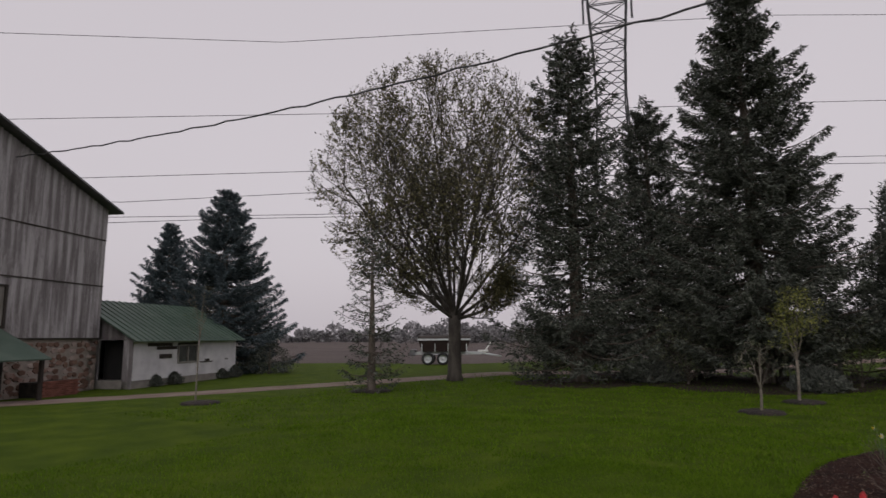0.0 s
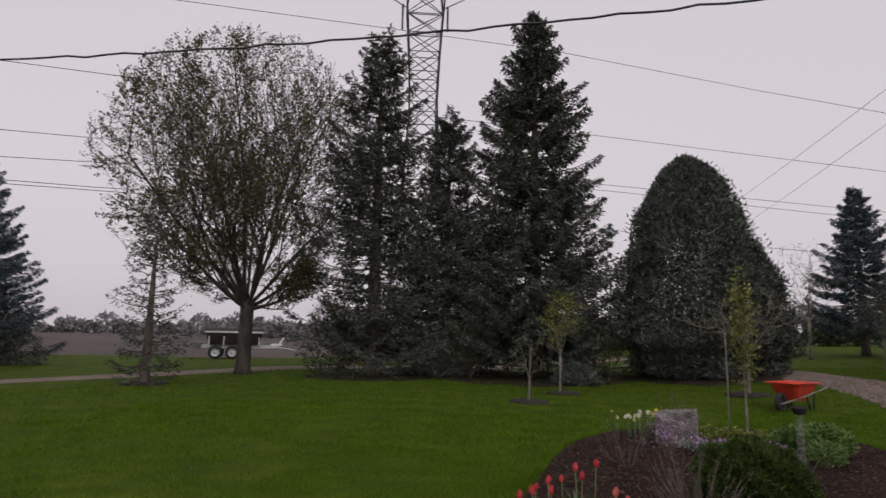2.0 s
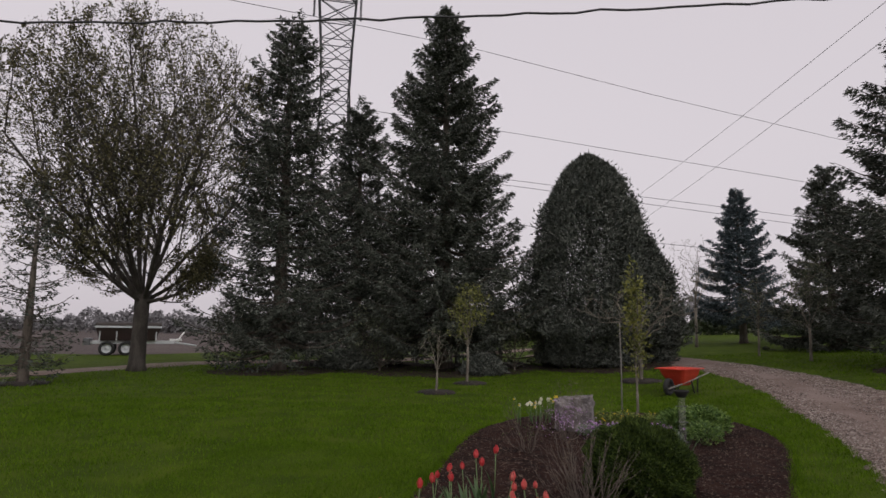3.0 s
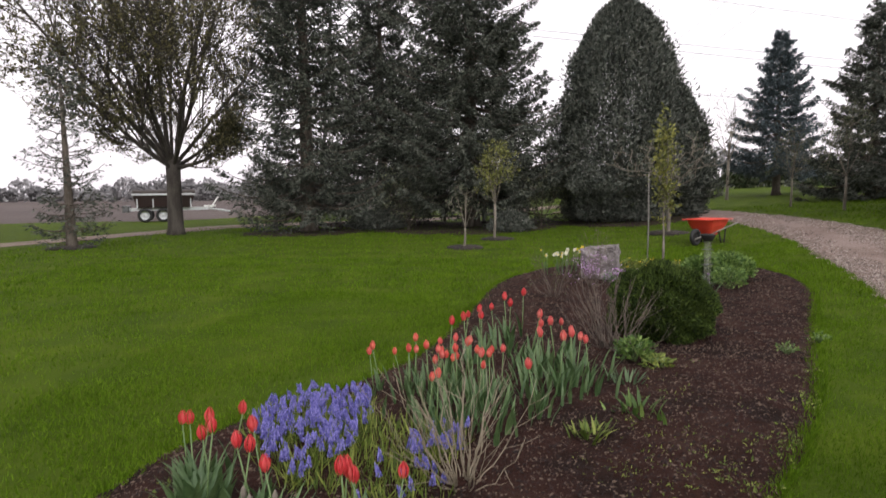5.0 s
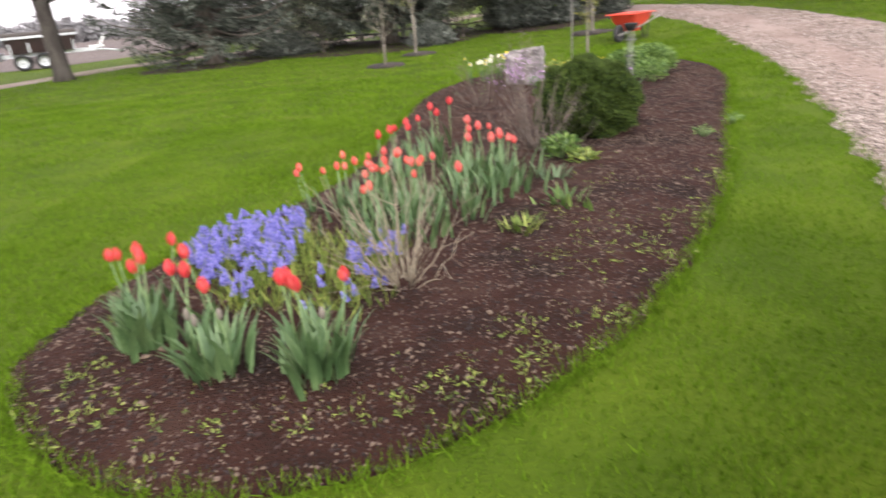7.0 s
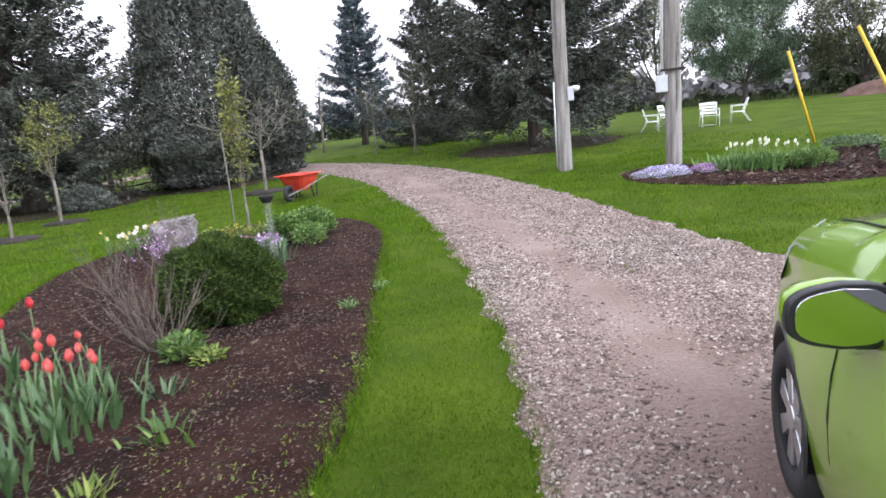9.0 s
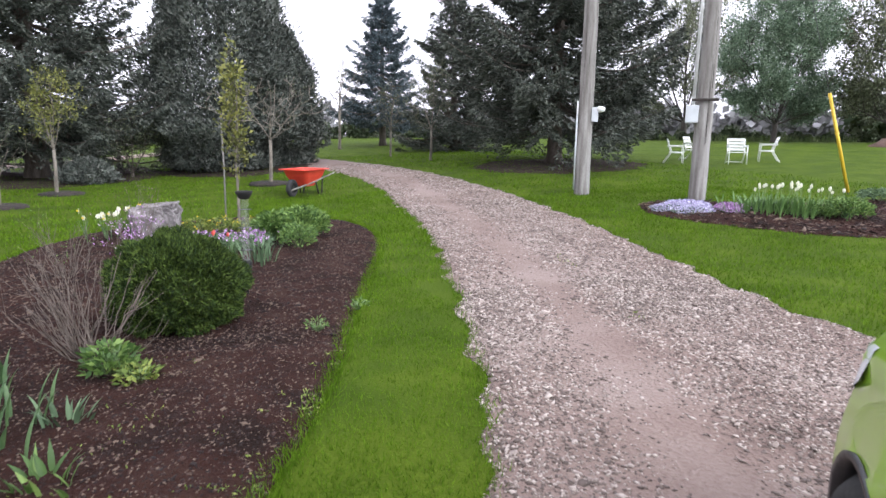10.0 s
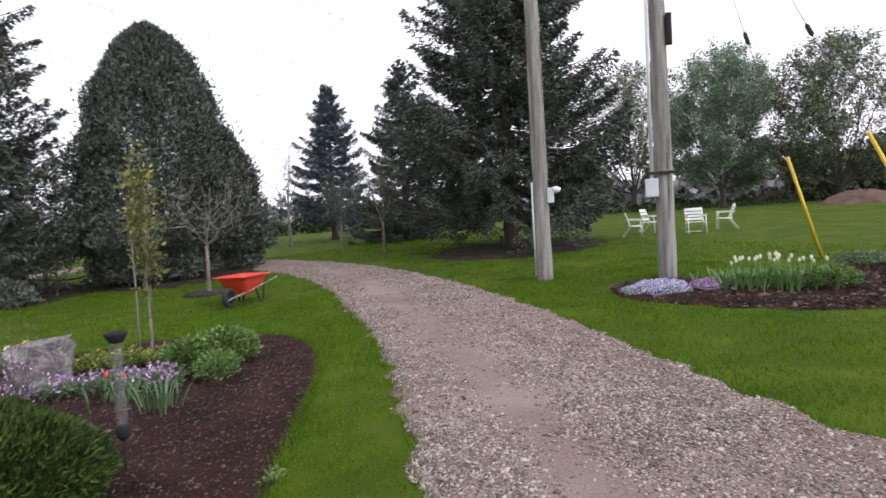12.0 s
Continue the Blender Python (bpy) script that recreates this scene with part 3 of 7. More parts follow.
conifer("spruce_tree", "tall dark spruce with open branches at the lawn's edge", -8.0, 22.3, 14.3, 3.2, seed=3, density=0.62, power=0.6, droop=0.1, openness=0.8, bare=0.1, skirt=0.9)
conifer("spruce_tree", "dark spruce standing back between two taller ones", -6.4, 28.0, 12.8, 3.8, seed=5, density=0.7, power=0.72, droop=0.1, openness=0.9, skirt=1.3)
conifer("spruce_tree", "tallest dark spruce with long drooping lower boughs", -1.9, 24.7, 15.9, 4.7, seed=7, density=0.95, power=0.84, droop=0.24, hang=0.4, skirt=1.5)
conifer("spruce_tree", "full dark spruce with a bare foot behind the poles", 13.5, 17.6, 11.0, 3.9, seed=9, density=1.3, power=0.62, droop=0.22, skirt=1.7, hang=0.5)
conifer("blue_spruce_tree", "blue spruce beyond the curve of the drive", 13.25, 33.55, 8.5, 2.8, BLUE_NEEDLES, 11, 1.0, skirt=1.5, power=0.9, group="blue spruces")
conifer("spruce_tree", "slender spruce half behind the full one", 14.2, 26.5, 7.8, 2.6, seed=13, density=0.9)
conifer("blue_spruce_tree", "blue spruce behind the white shed", -37.6, 24.2, 10.2, 3.8, BLUE_NEEDLES, 15, 1.2, power=0.9, group="blue spruces")
conifer("blue_spruce_tree", "full blue spruce behind the white shed", -31.5, 24.1, 11.6, 4.6, BLUE_NEEDLES, 17, 1.3, power=0.78, group="blue spruces")
conifer("young_spruce_tree", "thin young spruce in a ring of dark mulch", -12.6, 15.5, 5.4, 1.25, seed=19, density=0.16, bare=0.15, droop=0.0, skirt=0.3, power=0.5, openness=0.45, group="young trees in mulch rings")
fan_tree("maple_tree", "broad maple in small spring leaf beside the lane", -12.7, 20.9, 13.6, 5.5, MAPLE_LEAF, DARK_BARK, 23, 17, 0.27, 0.21, 0.13, 20, 0.10, (-0.5, -0.25), 0.08, (7, 6, 4))
fan_tree("round_tree", "round-crowned tree in fresh leaf beyond the lawn", 35.9, 33.3, 10.6, 5.0, BUDS, DARK_BARK, 29, 13, 0.22, 0.14, 0.1, 18, 0.16, spread=0.16, forks=(5, 4, 3))
fan_tree("oval_tree", "dense oval pale green tree behind the chairs", 31.4, 22.9, 9.0, 3.3, PALE_LEAF, DARK_BARK, 31, 15, 0.14, 0.12, 0.06, 44, 0.12, spread=0.2, forks=(5, 4, 3))
fan_tree("round_tree", "layered tree in fresh leaf near the soil heap", 36.0, 19.3, 8.6, 4.1, BUDS, DARK_BARK, 37, 14, 0.16, 0.1, 0.06, 24, 0.14, spread=0.16, forks=(5, 4, 3))
cedar("cedar_tree", "broad dense dark cedar at the bend of the drive", 3.9, 23.9, 8.3, 2.75, CEDAR, 41, 95000, 0.15, "cedars at the bend", squash=1.0, lump=0.10)
cedar("cedar_tree", "lower rounded cedar beside the tall one", 5.9, 24.2, 5.0, 1.6, CEDAR, 43, 30000, 0.15, "cedars at the bend")


def litter(x, y, r, seed):
    """Bare ground with fallen needles round a trunk."""
    def mask(X, Y):
        return r - np.hypot(X - x, Y - y) + 0.22 * np.sin(X * 2.3 + seed) * np.sin(Y * 1.9) + 0.1 * np.sin(X * 6 + Y * 5)
    sheet("needle_litter", mask, (x - r - 1, y - r - 1), (x + r + 1, y + r + 1), 0.2, lambda X, Y, d: np.where(d > 0, np.minimum(0.03, d * 0.1), np.maximum(-0.15, d * 0.5)), NEEDLE_LITTER, "brown bare ground with fallen needles under a tree", "bare ground")


for spot in ((13.2, 17.1, 2.7), (-8.0, 22.0, 2.4), (-6.4, 27.5, 3.2), (-1.9, 24.3, 4.0), (4.6, 23.8, 2.9)):
    litter(*spot, spot[0])


def boxed(name, lo, hi, mat, parent, label="", bevel=0.01):
    return part(name, box(bmesh.new(), lo, hi, bevel), mat, parent, label)


def ring_of_mulch(x, y, r, seed):
    rng = np.random.default_rng(seed)
    bm = bmesh.new()
    lathe(bm, [(r * 1.05, -0.03), (r * 0.95, 0.05), (r * 0.6, 0.08), (0.06, 0.07)], 22)
    for v in bm.verts:
        v.co.x *= 1 + rng.normal(0, 0.05)
        v.co.y *= 1 + rng.normal(0, 0.05)
    ob = part("mulch_ring", bm, DARK_MULCH)
    ob.matrix_basis = pose(x, y, gz(x, y))
    tagged(ob, "low ring of dark mulch round a young tree", "mulch ring", "mulch rings on the lawn")


for spot in ((-14.5, 10.5, 0.5), (-12.6, 15.5, 0.65), (-1.23, 15.4, 0.5), (-0.5, 18.2, 0.5), (4.5, 18.3, 0.6)):
    ring_of_mulch(*spot, int(spot[0] * 10 + 500))
broadleaf("bare_sapling", "thin bare sapling tied in a mulch ring", -14.6, 10.4, 3.5, 0.5, BUDS, PALE_BARK, 51, 40, 120, 0.05, 0.5, 0.022, 0.5, "young trees in mulch rings", 0.05, 0.004)
broadleaf("bare_sapling", "small twiggy sapling with reddish buds", -1.23, 15.4, 1.75, 0.55, BUDS, PALE_BARK, 53, 70, 260, 0.045, 0.3, 0.03, 0.4, "young trees in mulch rings", 0.04, 0.005)
broadleaf("yellow_sapling", "young tree with fresh yellow-green leaf", -0.6, 18.2, 3.1, 0.65, YELLOW_LEAF, PALE_BARK, 55, 90, 1500, 0.07, 0.35, 0.04, 0.4, "young trees in mulch rings", 0.07, 0.005)
broadleaf("spreading_sapling", "young bare tree with a wide flat crown", 4.45, 18.1, 2.9, 1.6, BUDS, PALE_BARK, 57, 150, 350, 0.05, 0.42, 0.047, 0.52, "young trees in mulch rings", 0.05, 0.011, hollow=4.5)
broadleaf("column_sapling", "narrow young tree with pale yellow-green leaves", 2.66, 10.5, 2.9, 0.2, YELLOW_LEAF, PALE_BARK, 59, 90, 900, 0.075, 0.2, 0.022, 0.28, "young trees in the flower bed", 0.05, 0.004)
broadleaf("bare_tree", "bare tree at the end of the drive", 10.2, 31.5, 5.6, 1.4, BUDS, PALE_BARK, 61, 260, 250, 0.07, 0.35, 0.07, 0.35, "small trees past the drive", 0.1, 0.008)
broadleaf("bare_tree", "bare tree at the end of the drive", 7.2, 36.5, 5.2, 1.9, BUDS, PALE_BARK, 62, 260, 250, 0.07, 0.3, 0.07, 0.3, "small trees past the drive", 0.1, 0.008)
broadleaf("bare_tree", "thin young tree on the rise past the drive", 10.3, 24.4, 3.0, 0.8, BUDS, PALE_BARK, 63, 120, 900, 0.06, 0.35, 0.04, 0.35, "small trees past the drive", 0.1, 0.006)
broadleaf("bare_tree", "thin young tree on the rise past the drive", 10.84, 21.6, 3.7, 1.0, BUDS, PALE_BARK, 64, 160, 1700, 0.06, 0.3, 0.045, 0.3, "small trees past the drive", 0.1, 0.006)
broadleaf("shrub", "wild shrub with sparse leaf under the spruces", -4.2, 22.9, 2.6, 1.5, BUDS, BARK, 65, 260, 2600, 0.07, 0.05, 0.05, 0.1, "shrubs under the spruces", 0.12, 0.006)
broadleaf("shrub", "wild shrub with sparse leaf under the spruces", 0.9, 23.2, 2.5, 1.3, BUDS, BARK, 66, 260, 1900, 0.07, 0.05, 0.05, 0.1, "shrubs under the spruces", 0.12, 0.006)
broadleaf("shrub", "wild shrub with sparse leaf under the spruces", -9.8, 23.4, 2.6, 1.6, BUDS, BARK, 67, 260, 2400, 0.07, 0.05, 0.05, 0.1, "shrubs under the spruces", 0.12, 0.006)
cedar("evergreen_bush", "low dark evergreen bush against the spruces", -0.2, 21.6, 0.7, 0.8, CEDAR, 68, 3500, 0.14, "low bushes under the spruces", "bush")
cedar("evergreen_bush", "low dark evergreen bush against the spruces", -5.6, 23.6, 0.8, 1.2, CEDAR, 69, 5000, 0.14, "low bushes under the spruces", "bush")
for k, (bx, by, bz, bw) in enumerate([(-28.4, 25.2, 1.8, 1.5), (-25.5, 16.0, 0.5, 0.4), (-25.9, 17.2, 0.55, 0.45), (-27.3, 20.9, 0.5, 0.45), (-27.7, 22.0, 0.6, 0.5)]):
    cedar("evergreen_bush", "small round evergreen bush at the white shed's wall" if k else "rounded dark bush at the white shed's end", bx, by, bz, bw, CEDAR, 70 + k, 2200, 0.10 + 0.04 * (k == 0), "bushes at the shed", "bush")


# ---- barn ----
def boards(parent, x0, x1, z0, top, y, width, rng):
    """Upright boards side by side with open joints; top gives the height over x."""
    x = x0
    while x < x1 - 0.02:
        w = min(width * rng.uniform(0.8, 1.2), x1 - x)
        t = min(top(x), top(x + w))
        part("board", box(bmesh.new(), (x + 0.004, y - rng.uniform(0, 0.012), z0 + rng.uniform(-0.02, 0.02)), (x + w - 0.004, y + 0.03, t)), BARN_WOOD, parent)
        x += w


def barn():
    rng = np.random.default_rng(4)
    b = thing("barn", "old grey board barn on a fieldstone base", "barn", pose(-26.2, 13.8, -0.35, 0, 0, 113.6))
    roof_z = lambda x: 7.75 + 0.33 * min(-x, 13 + x)
    bm = bmesh.new()
    box(bm, (-13, 0.06, 0), (0, 0.5, 2.15))
    box(bm, (-0.5, 0.06, 0), (0, 16, 2.15))
    box(bm, (-13, 0.06, 0), (-12.5, 16, 2.15))
    part("stone_base", bm, MORTAR, b, "pale mortar of the stone base")
    rows = bmesh.new()
    spots = []
    for x in np.arange(-5.4, -0.1, 0.33):
        for z in np.arange(0.14, 2.05, 0.25):
            spots.append((x + rng.uniform(-0.13, 0.13), z + rng.uniform(-0.08, 0.08)))
    for x, z in spots:
        n, w, h = int(rng.integers(6, 9)), rng.uniform(0.13, 0.21), rng.uniform(0.09, 0.145)
        ring, front = [], []
        for k in range(n):
            a = 6.283 * k / n + rng.uniform(-0.25, 0.25)
            px, pz = min(-0.02, x + w * math.cos(a)), min(2.13, max(0.0, z + h * math.sin(a)))
            ring.append(rows.verts.new((px, 0.08, pz)))
            front.append(rows.verts.new((x + (px - x) * 0.82, 0.02 + rng.uniform(-0.01, 0.012), z + (pz - z) * 0.82)))
        for k in range(n):
            rows.faces.new((ring[k], ring[(k + 1) % n], front[(k + 1) % n], front[k]))
        rows.faces.new(front)
    part("stonework", rows, FIELDSTONE, b, "mixed red and grey fieldstones")
    walls = bmesh.new()
    for z0, z1 in ((2.15, 4.35), (4.38, 6.35), (6.38, 99)):
        top = (lambda x, z1=z1: min(z1, roof_z(x)))
        if z0 < 3:
            boards(b, -13, -5.75, z0, top, -0.01, 0.2, rng)
            boards(b, -5.75, -4.75, 4.0, top, -0.01, 0.2, rng)
            boards(b, -5.75, -4.75, 2.15, lambda x: 2.55, -0.01, 0.2, rng)
            boards(b, -4.75, 0, z0, top, -0.01, 0.2, rng)
        else:
            boards(b, -13, 0, z0, top, -0.01 - 0.012 * (z0 > 5), 0.2, rng)
    for k in range(2):
        x = 0.0 if k == 0 else -13.0
        y = 0.03
        while y < 16:
            box(walls, (x - 0.03, y + 0.004, 2.15), (x, y + 0.2, 7.75))
            y += 0.205
    box(walls, (-13, 15.9, 0), (0, 15.96, 7.7))
    tagged(part("far_boarding", walls, BARN_WOOD, b, "weathered grey upright boards of the far sides"), kind="stuff")
    trim = bmesh.new()
    for z in (2.12, 4.34, 6.34):
        box(trim, (-13, -0.035, z), (0.0, -0.024, z + 0.05))
    part("joint_strip", trim, DARK_WOOD, b, "dark horizontal joint between board courses")
    win = part("window", bmesh.new(), DARK_WOOD, b, "boarded window with a dark frame")
    fr = bmesh.new()
    for lo, hi in (((-5.78, -0.05, 2.5), (-5.68, 0.03, 4.05)), ((-4.82, -0.05, 2.5), (-4.72, 0.03, 4.05)), ((-5.68, -0.05, 3.97), (-4.82, 0.03, 4.05)), ((-5.68, -0.05, 2.5), (-4.82, 0.03, 2.6))):
        box(fr, lo, hi, 0.01)
    part("frame", fr, DARK_WOOD, win)
    pn = bmesh.new()
    for k in range(4):
        box(pn, (-5.68 + k * 0.215, 0.0, 2.6), (-5.475 + k * 0.215, 0.025, 3.97), 0.004)
    part("board_panel", pn, POLE_WOOD, win, "tan boards filling the window")
    for side, name in ((-1, "roof_slope"), (1, "roof_slope")):
        a, e = Vector((-6.5, 0, 7.75 + 2.145)), Vector(((0.45 if side > 0 else -13.45), 0, 7.75 - 0.15))
        for y0 in np.arange(-0.45, 16.4, 0.6):
            rf = bmesh.new()
            vs = [rf.verts.new((p.x, y, p.z + dz)) for p, y, dz in ((a, y0, 0.03), (e, y0, 0.03), (e, y0 + 0.6, 0.03), (a, y0 + 0.6, 0.03), (a, y0, 0.11), (e, y0, 0.11), (e, y0 + 0.6, 0.11), (a, y0 + 0.6, 0.11))]
            for q in ((0, 1, 2, 3), (4, 5, 6, 7), (0, 1, 5, 4), (2, 3, 7, 6), (1, 2, 6, 5), (0, 3, 7, 4)):
                rf.faces.new([vs[i] for i in q])
            part("roof_panel", rf, STEEL, b)


barn()


def wall_shelter():
    b = thing("wall_shelter", "low green-roofed shelter with a dark opening", "shelter", pose(-26.2, 13.8, -0.35, 0, 0, 113.6))
    for k in range(12):
        rf = bmesh.new()
        x = -10.9 + k * 0.5
        vs = [rf.verts.new(p) for p in ((x, -2.2, 1.42), (x + 0.5, -2.2, 1.42), (x + 0.5, -0.06, 2.45), (x, -0.06, 2.45), (x, -2.2, 1.47), (x + 0.5, -2.2, 1.47), (x + 0.5, -0.06, 2.5), (x, -0.06, 2.5))]
        for q in ((3, 2, 1, 0), (4, 5, 6, 7), (0, 1, 5, 4), (2, 3, 7, 6), (1, 2, 6, 5), (0, 3, 7, 4)):
            rf.faces.new([vs[i] for i in q])
        part("roof_sheet", rf, GREEN_METAL, b, "dark green metal roof sheet")
    for x in (-10.8, -7.9, -5.1):
        boxed("post", (x, -2.0, 0), (x + 0.12, -1.88, 1.46), DARK_WOOD, b)
    # the shade under the roof is put in as a black board
    back = bmesh.new()
    box(back, (-10.8, -0.4, 0), (-5.0, -0.33, 2.2))
    part("back_board", back, BLACK, b, "nearly black board standing for the shade inside the shelter")


wall_shelter()


def brick_planter():
    b = thing("brick_planter", "low red brick planter box against the barn", "planter", pose(-26.2, 13.8, -0.35, 0, 0, 113.6))
    m = material("red_brick", [(0.14, 0.05, 0.035), (0.22, 0.085, 0.06)], 3, 0.95, 0.4, 40, island=0.8)
    bm = bmesh.new()
    for r in range(8):
        for c in range(8):
            x = -3.85 + c * 0.225 + 0.11 * (r % 2)
            box(bm, (x, -0.9, r * 0.075), (x + 0.215, -0.8, r * 0.075 + 0.066), 0.004)
    part("brickwork", bm, m, b)
    t = bmesh.new()
    box(t, (-3.85, -0.8, 0), (-1.95, -0.02, 0.56))
    part("soil_fill", t, DARK_MULCH, b)


brick_planter()


def shed():
    s = thing("shed", "low white-sided shed with a green standing-seam roof", "shed", pose(-24.95, 14.6, -0.35, 0, 0, 110.5))
    L, D, H, R = 8.1, 5.8, 2.12, 3.86
    base = bmesh.new()
    box(base, (0, 0, 0), (L, D, 0.34))
    part("foundation", base, CONCRETE, s, "low grey concrete footing")
    for r in range(14):
        z = 0.34 + r * 0.122
        for x0, x1 in (((0, L),) if z < 0.95 or z > 1.84 else ((0, 3.0), (4.6, L))):
            w = bmesh.new()
            vs = [w.verts.new(p) for p in ((x0, -0.03, z), (x1, -0.03, z), (x1, -0.008, z + 0.122), (x0, -0.008, z + 0.122), (x0, 0.1, z), (x1, 0.1, z), (x1, 0.1, z + 0.122), (x0, 0.1, z + 0.122))]
            for q in ((0, 1, 2, 3), (5, 4, 7, 6), (0, 1, 5, 4), (3, 2, 6, 7), (0, 3, 7, 4), (1, 2, 6, 5)):
                w.faces.new([vs[i] for i in q])
            part("siding_board", w, WHITE_SIDING, s)
    w = bmesh.new()
    box(w, (L - 0.1, 0.1, 0.34), (L, D - 0.1, H))
    box(w, (0, D - 0.1, 0.34), (L, D, H))
    part("wall", w, WHITE_SIDING, s, "plain white back walls")
    g = bmesh.new()
    gable = g
    for x in (0.0, L - 0.1):
        if x:
            g = bmesh.new()
        vs = [g.verts.new(p) for p in ((x, 0.1, H - 0.05), (x, D - 0.1, H - 0.05), (x, D / 2, R - 0.05), (x + 0.1, 0.1, H - 0.05), (x + 0.1, D - 0.1, H - 0.05), (x + 0.1, D / 2, R - 0.05))]
        for q in ((0, 1, 2), (3, 5, 4), (0, 1, 4, 3), (1, 2, 5, 4), (2, 0, 3, 5)):
            g.faces.new([vs[i] for i in q])
    part("gable_wall", g, BARN_WOOD, s, "grey board gable end")
    g = gable
    box(g, (0, 0.1, 0.0), (0.1, 0.45, H - 0.05))
    box(g, (0, 1.7, 0.0), (0.1, D - 0.1, H - 0.05))
    part("gable_wall", g, BARN_WOOD, s, "grey board gable end with an open doorway")
    # a black sheet behind the opening paints the darkness inside the shed
    dk = bmesh.new()
    box(dk, (0.6, 0.3, 0.345), (0.66, 1.9, 2.0))
    part("doorway_dark", dk, BLACK, s, "black sheet standing for the unlit inside of the open doorway")
    win = part("window", bmesh.new(), WHITE, s, "two-light shed window with worn frame")
    f = bmesh.new()
    for lo, hi in (((3.0, -0.06, 0.95), (3.09, 0.05, 1.84)), ((3.75, -0.06, 0.95), (3.83, 0.05, 1.84)), ((4.51, -0.06, 0.95), (4.6, 0.05, 1.84)), ((3.09, -0.06, 1.77), (4.51, 0.05, 1.84)), ((3.09, -0.06, 0.95), (4.51, 0.05, 1.03))):
        box(f, lo, hi, 0.008)
    part("frame", f, POLE_WOOD, win, "grey-brown window frame")
    glass = material("dusty_window_glass", [(0.03, 0.035, 0.035), (0.07, 0.075, 0.07)], 2, 0.15, 0.0, 20)
    for x in (3.09, 3.83):
        p = bmesh.new()
        box(p, (x, 0.0, 1.03), (x + 0.67, 0.012, 1.77))
        part("pane", p, glass, win, "dusty dark pane")
    for lo, hi in (((0.9, -0.045, 1.78), (2.6, -0.034, 1.93)), ((1.5, -0.045, 1.62), (2.95, -0.034, 1.77)), ((1.7, -0.045, 1.22), (2.6, -0.034, 1.42)), ((4.8, -0.045, 0.92), (5.9, -0.034, 0.98)), ((5.2, -0.045, 0.98), (5.6, -0.034, 1.1)), ((7.0, -0.045, 1.0), (7.3, -0.034, 1.05))):
        part("bare_patch", box(bmesh.new(), lo, hi), DARK_WOOD, s, "dark gap where siding has fallen off")
    corner = bmesh.new()
    box(corner, (-0.05, -0.05, 0.0), (0.0, 0.1, H + 0.02), 0.004)
    part("corner_board", corner, BARN_WOOD, s)
    for sgn in (0, 1):
        r = bmesh.new()
        y0, y1 = (-0.4, D / 2) if sgn == 0 else (D + 0.4, D / 2)
        z0, z1 = H - 0.13, R
        def slab(xa, xb, up0, up1):
            vs = [r.verts.new(p) for p in ((xa, y0, z0 + up0), (xb, y0, z0 + up0), (xb, y1, z1 + up0), (xa, y1, z1 + up0), (xa, y0, z0 + up1), (xb, y0, z0 + up1), (xb, y1, z1 + up1), (xa, y1, z1 + up1))]
            for q in ((0, 1, 2, 3), (4, 5, 6, 7), (0, 1, 5, 4), (2, 3, 7, 6), (1, 2, 6, 5), (0, 3, 7, 4)):
                r.faces.new([vs[i] for i in q])
        slab(-0.35, L + 0.35, 0.0, 0.03)
        part("roof", r, GREEN_METAL, s, "green metal roof slope")
        x = -0.35
        while x < L + 0.33:
            r = bmesh.new()
            slab(x, x + 0.035, 0.031, 0.07)
            part("seam", r, GREEN_METAL, s)
            x += 0.4


shed()


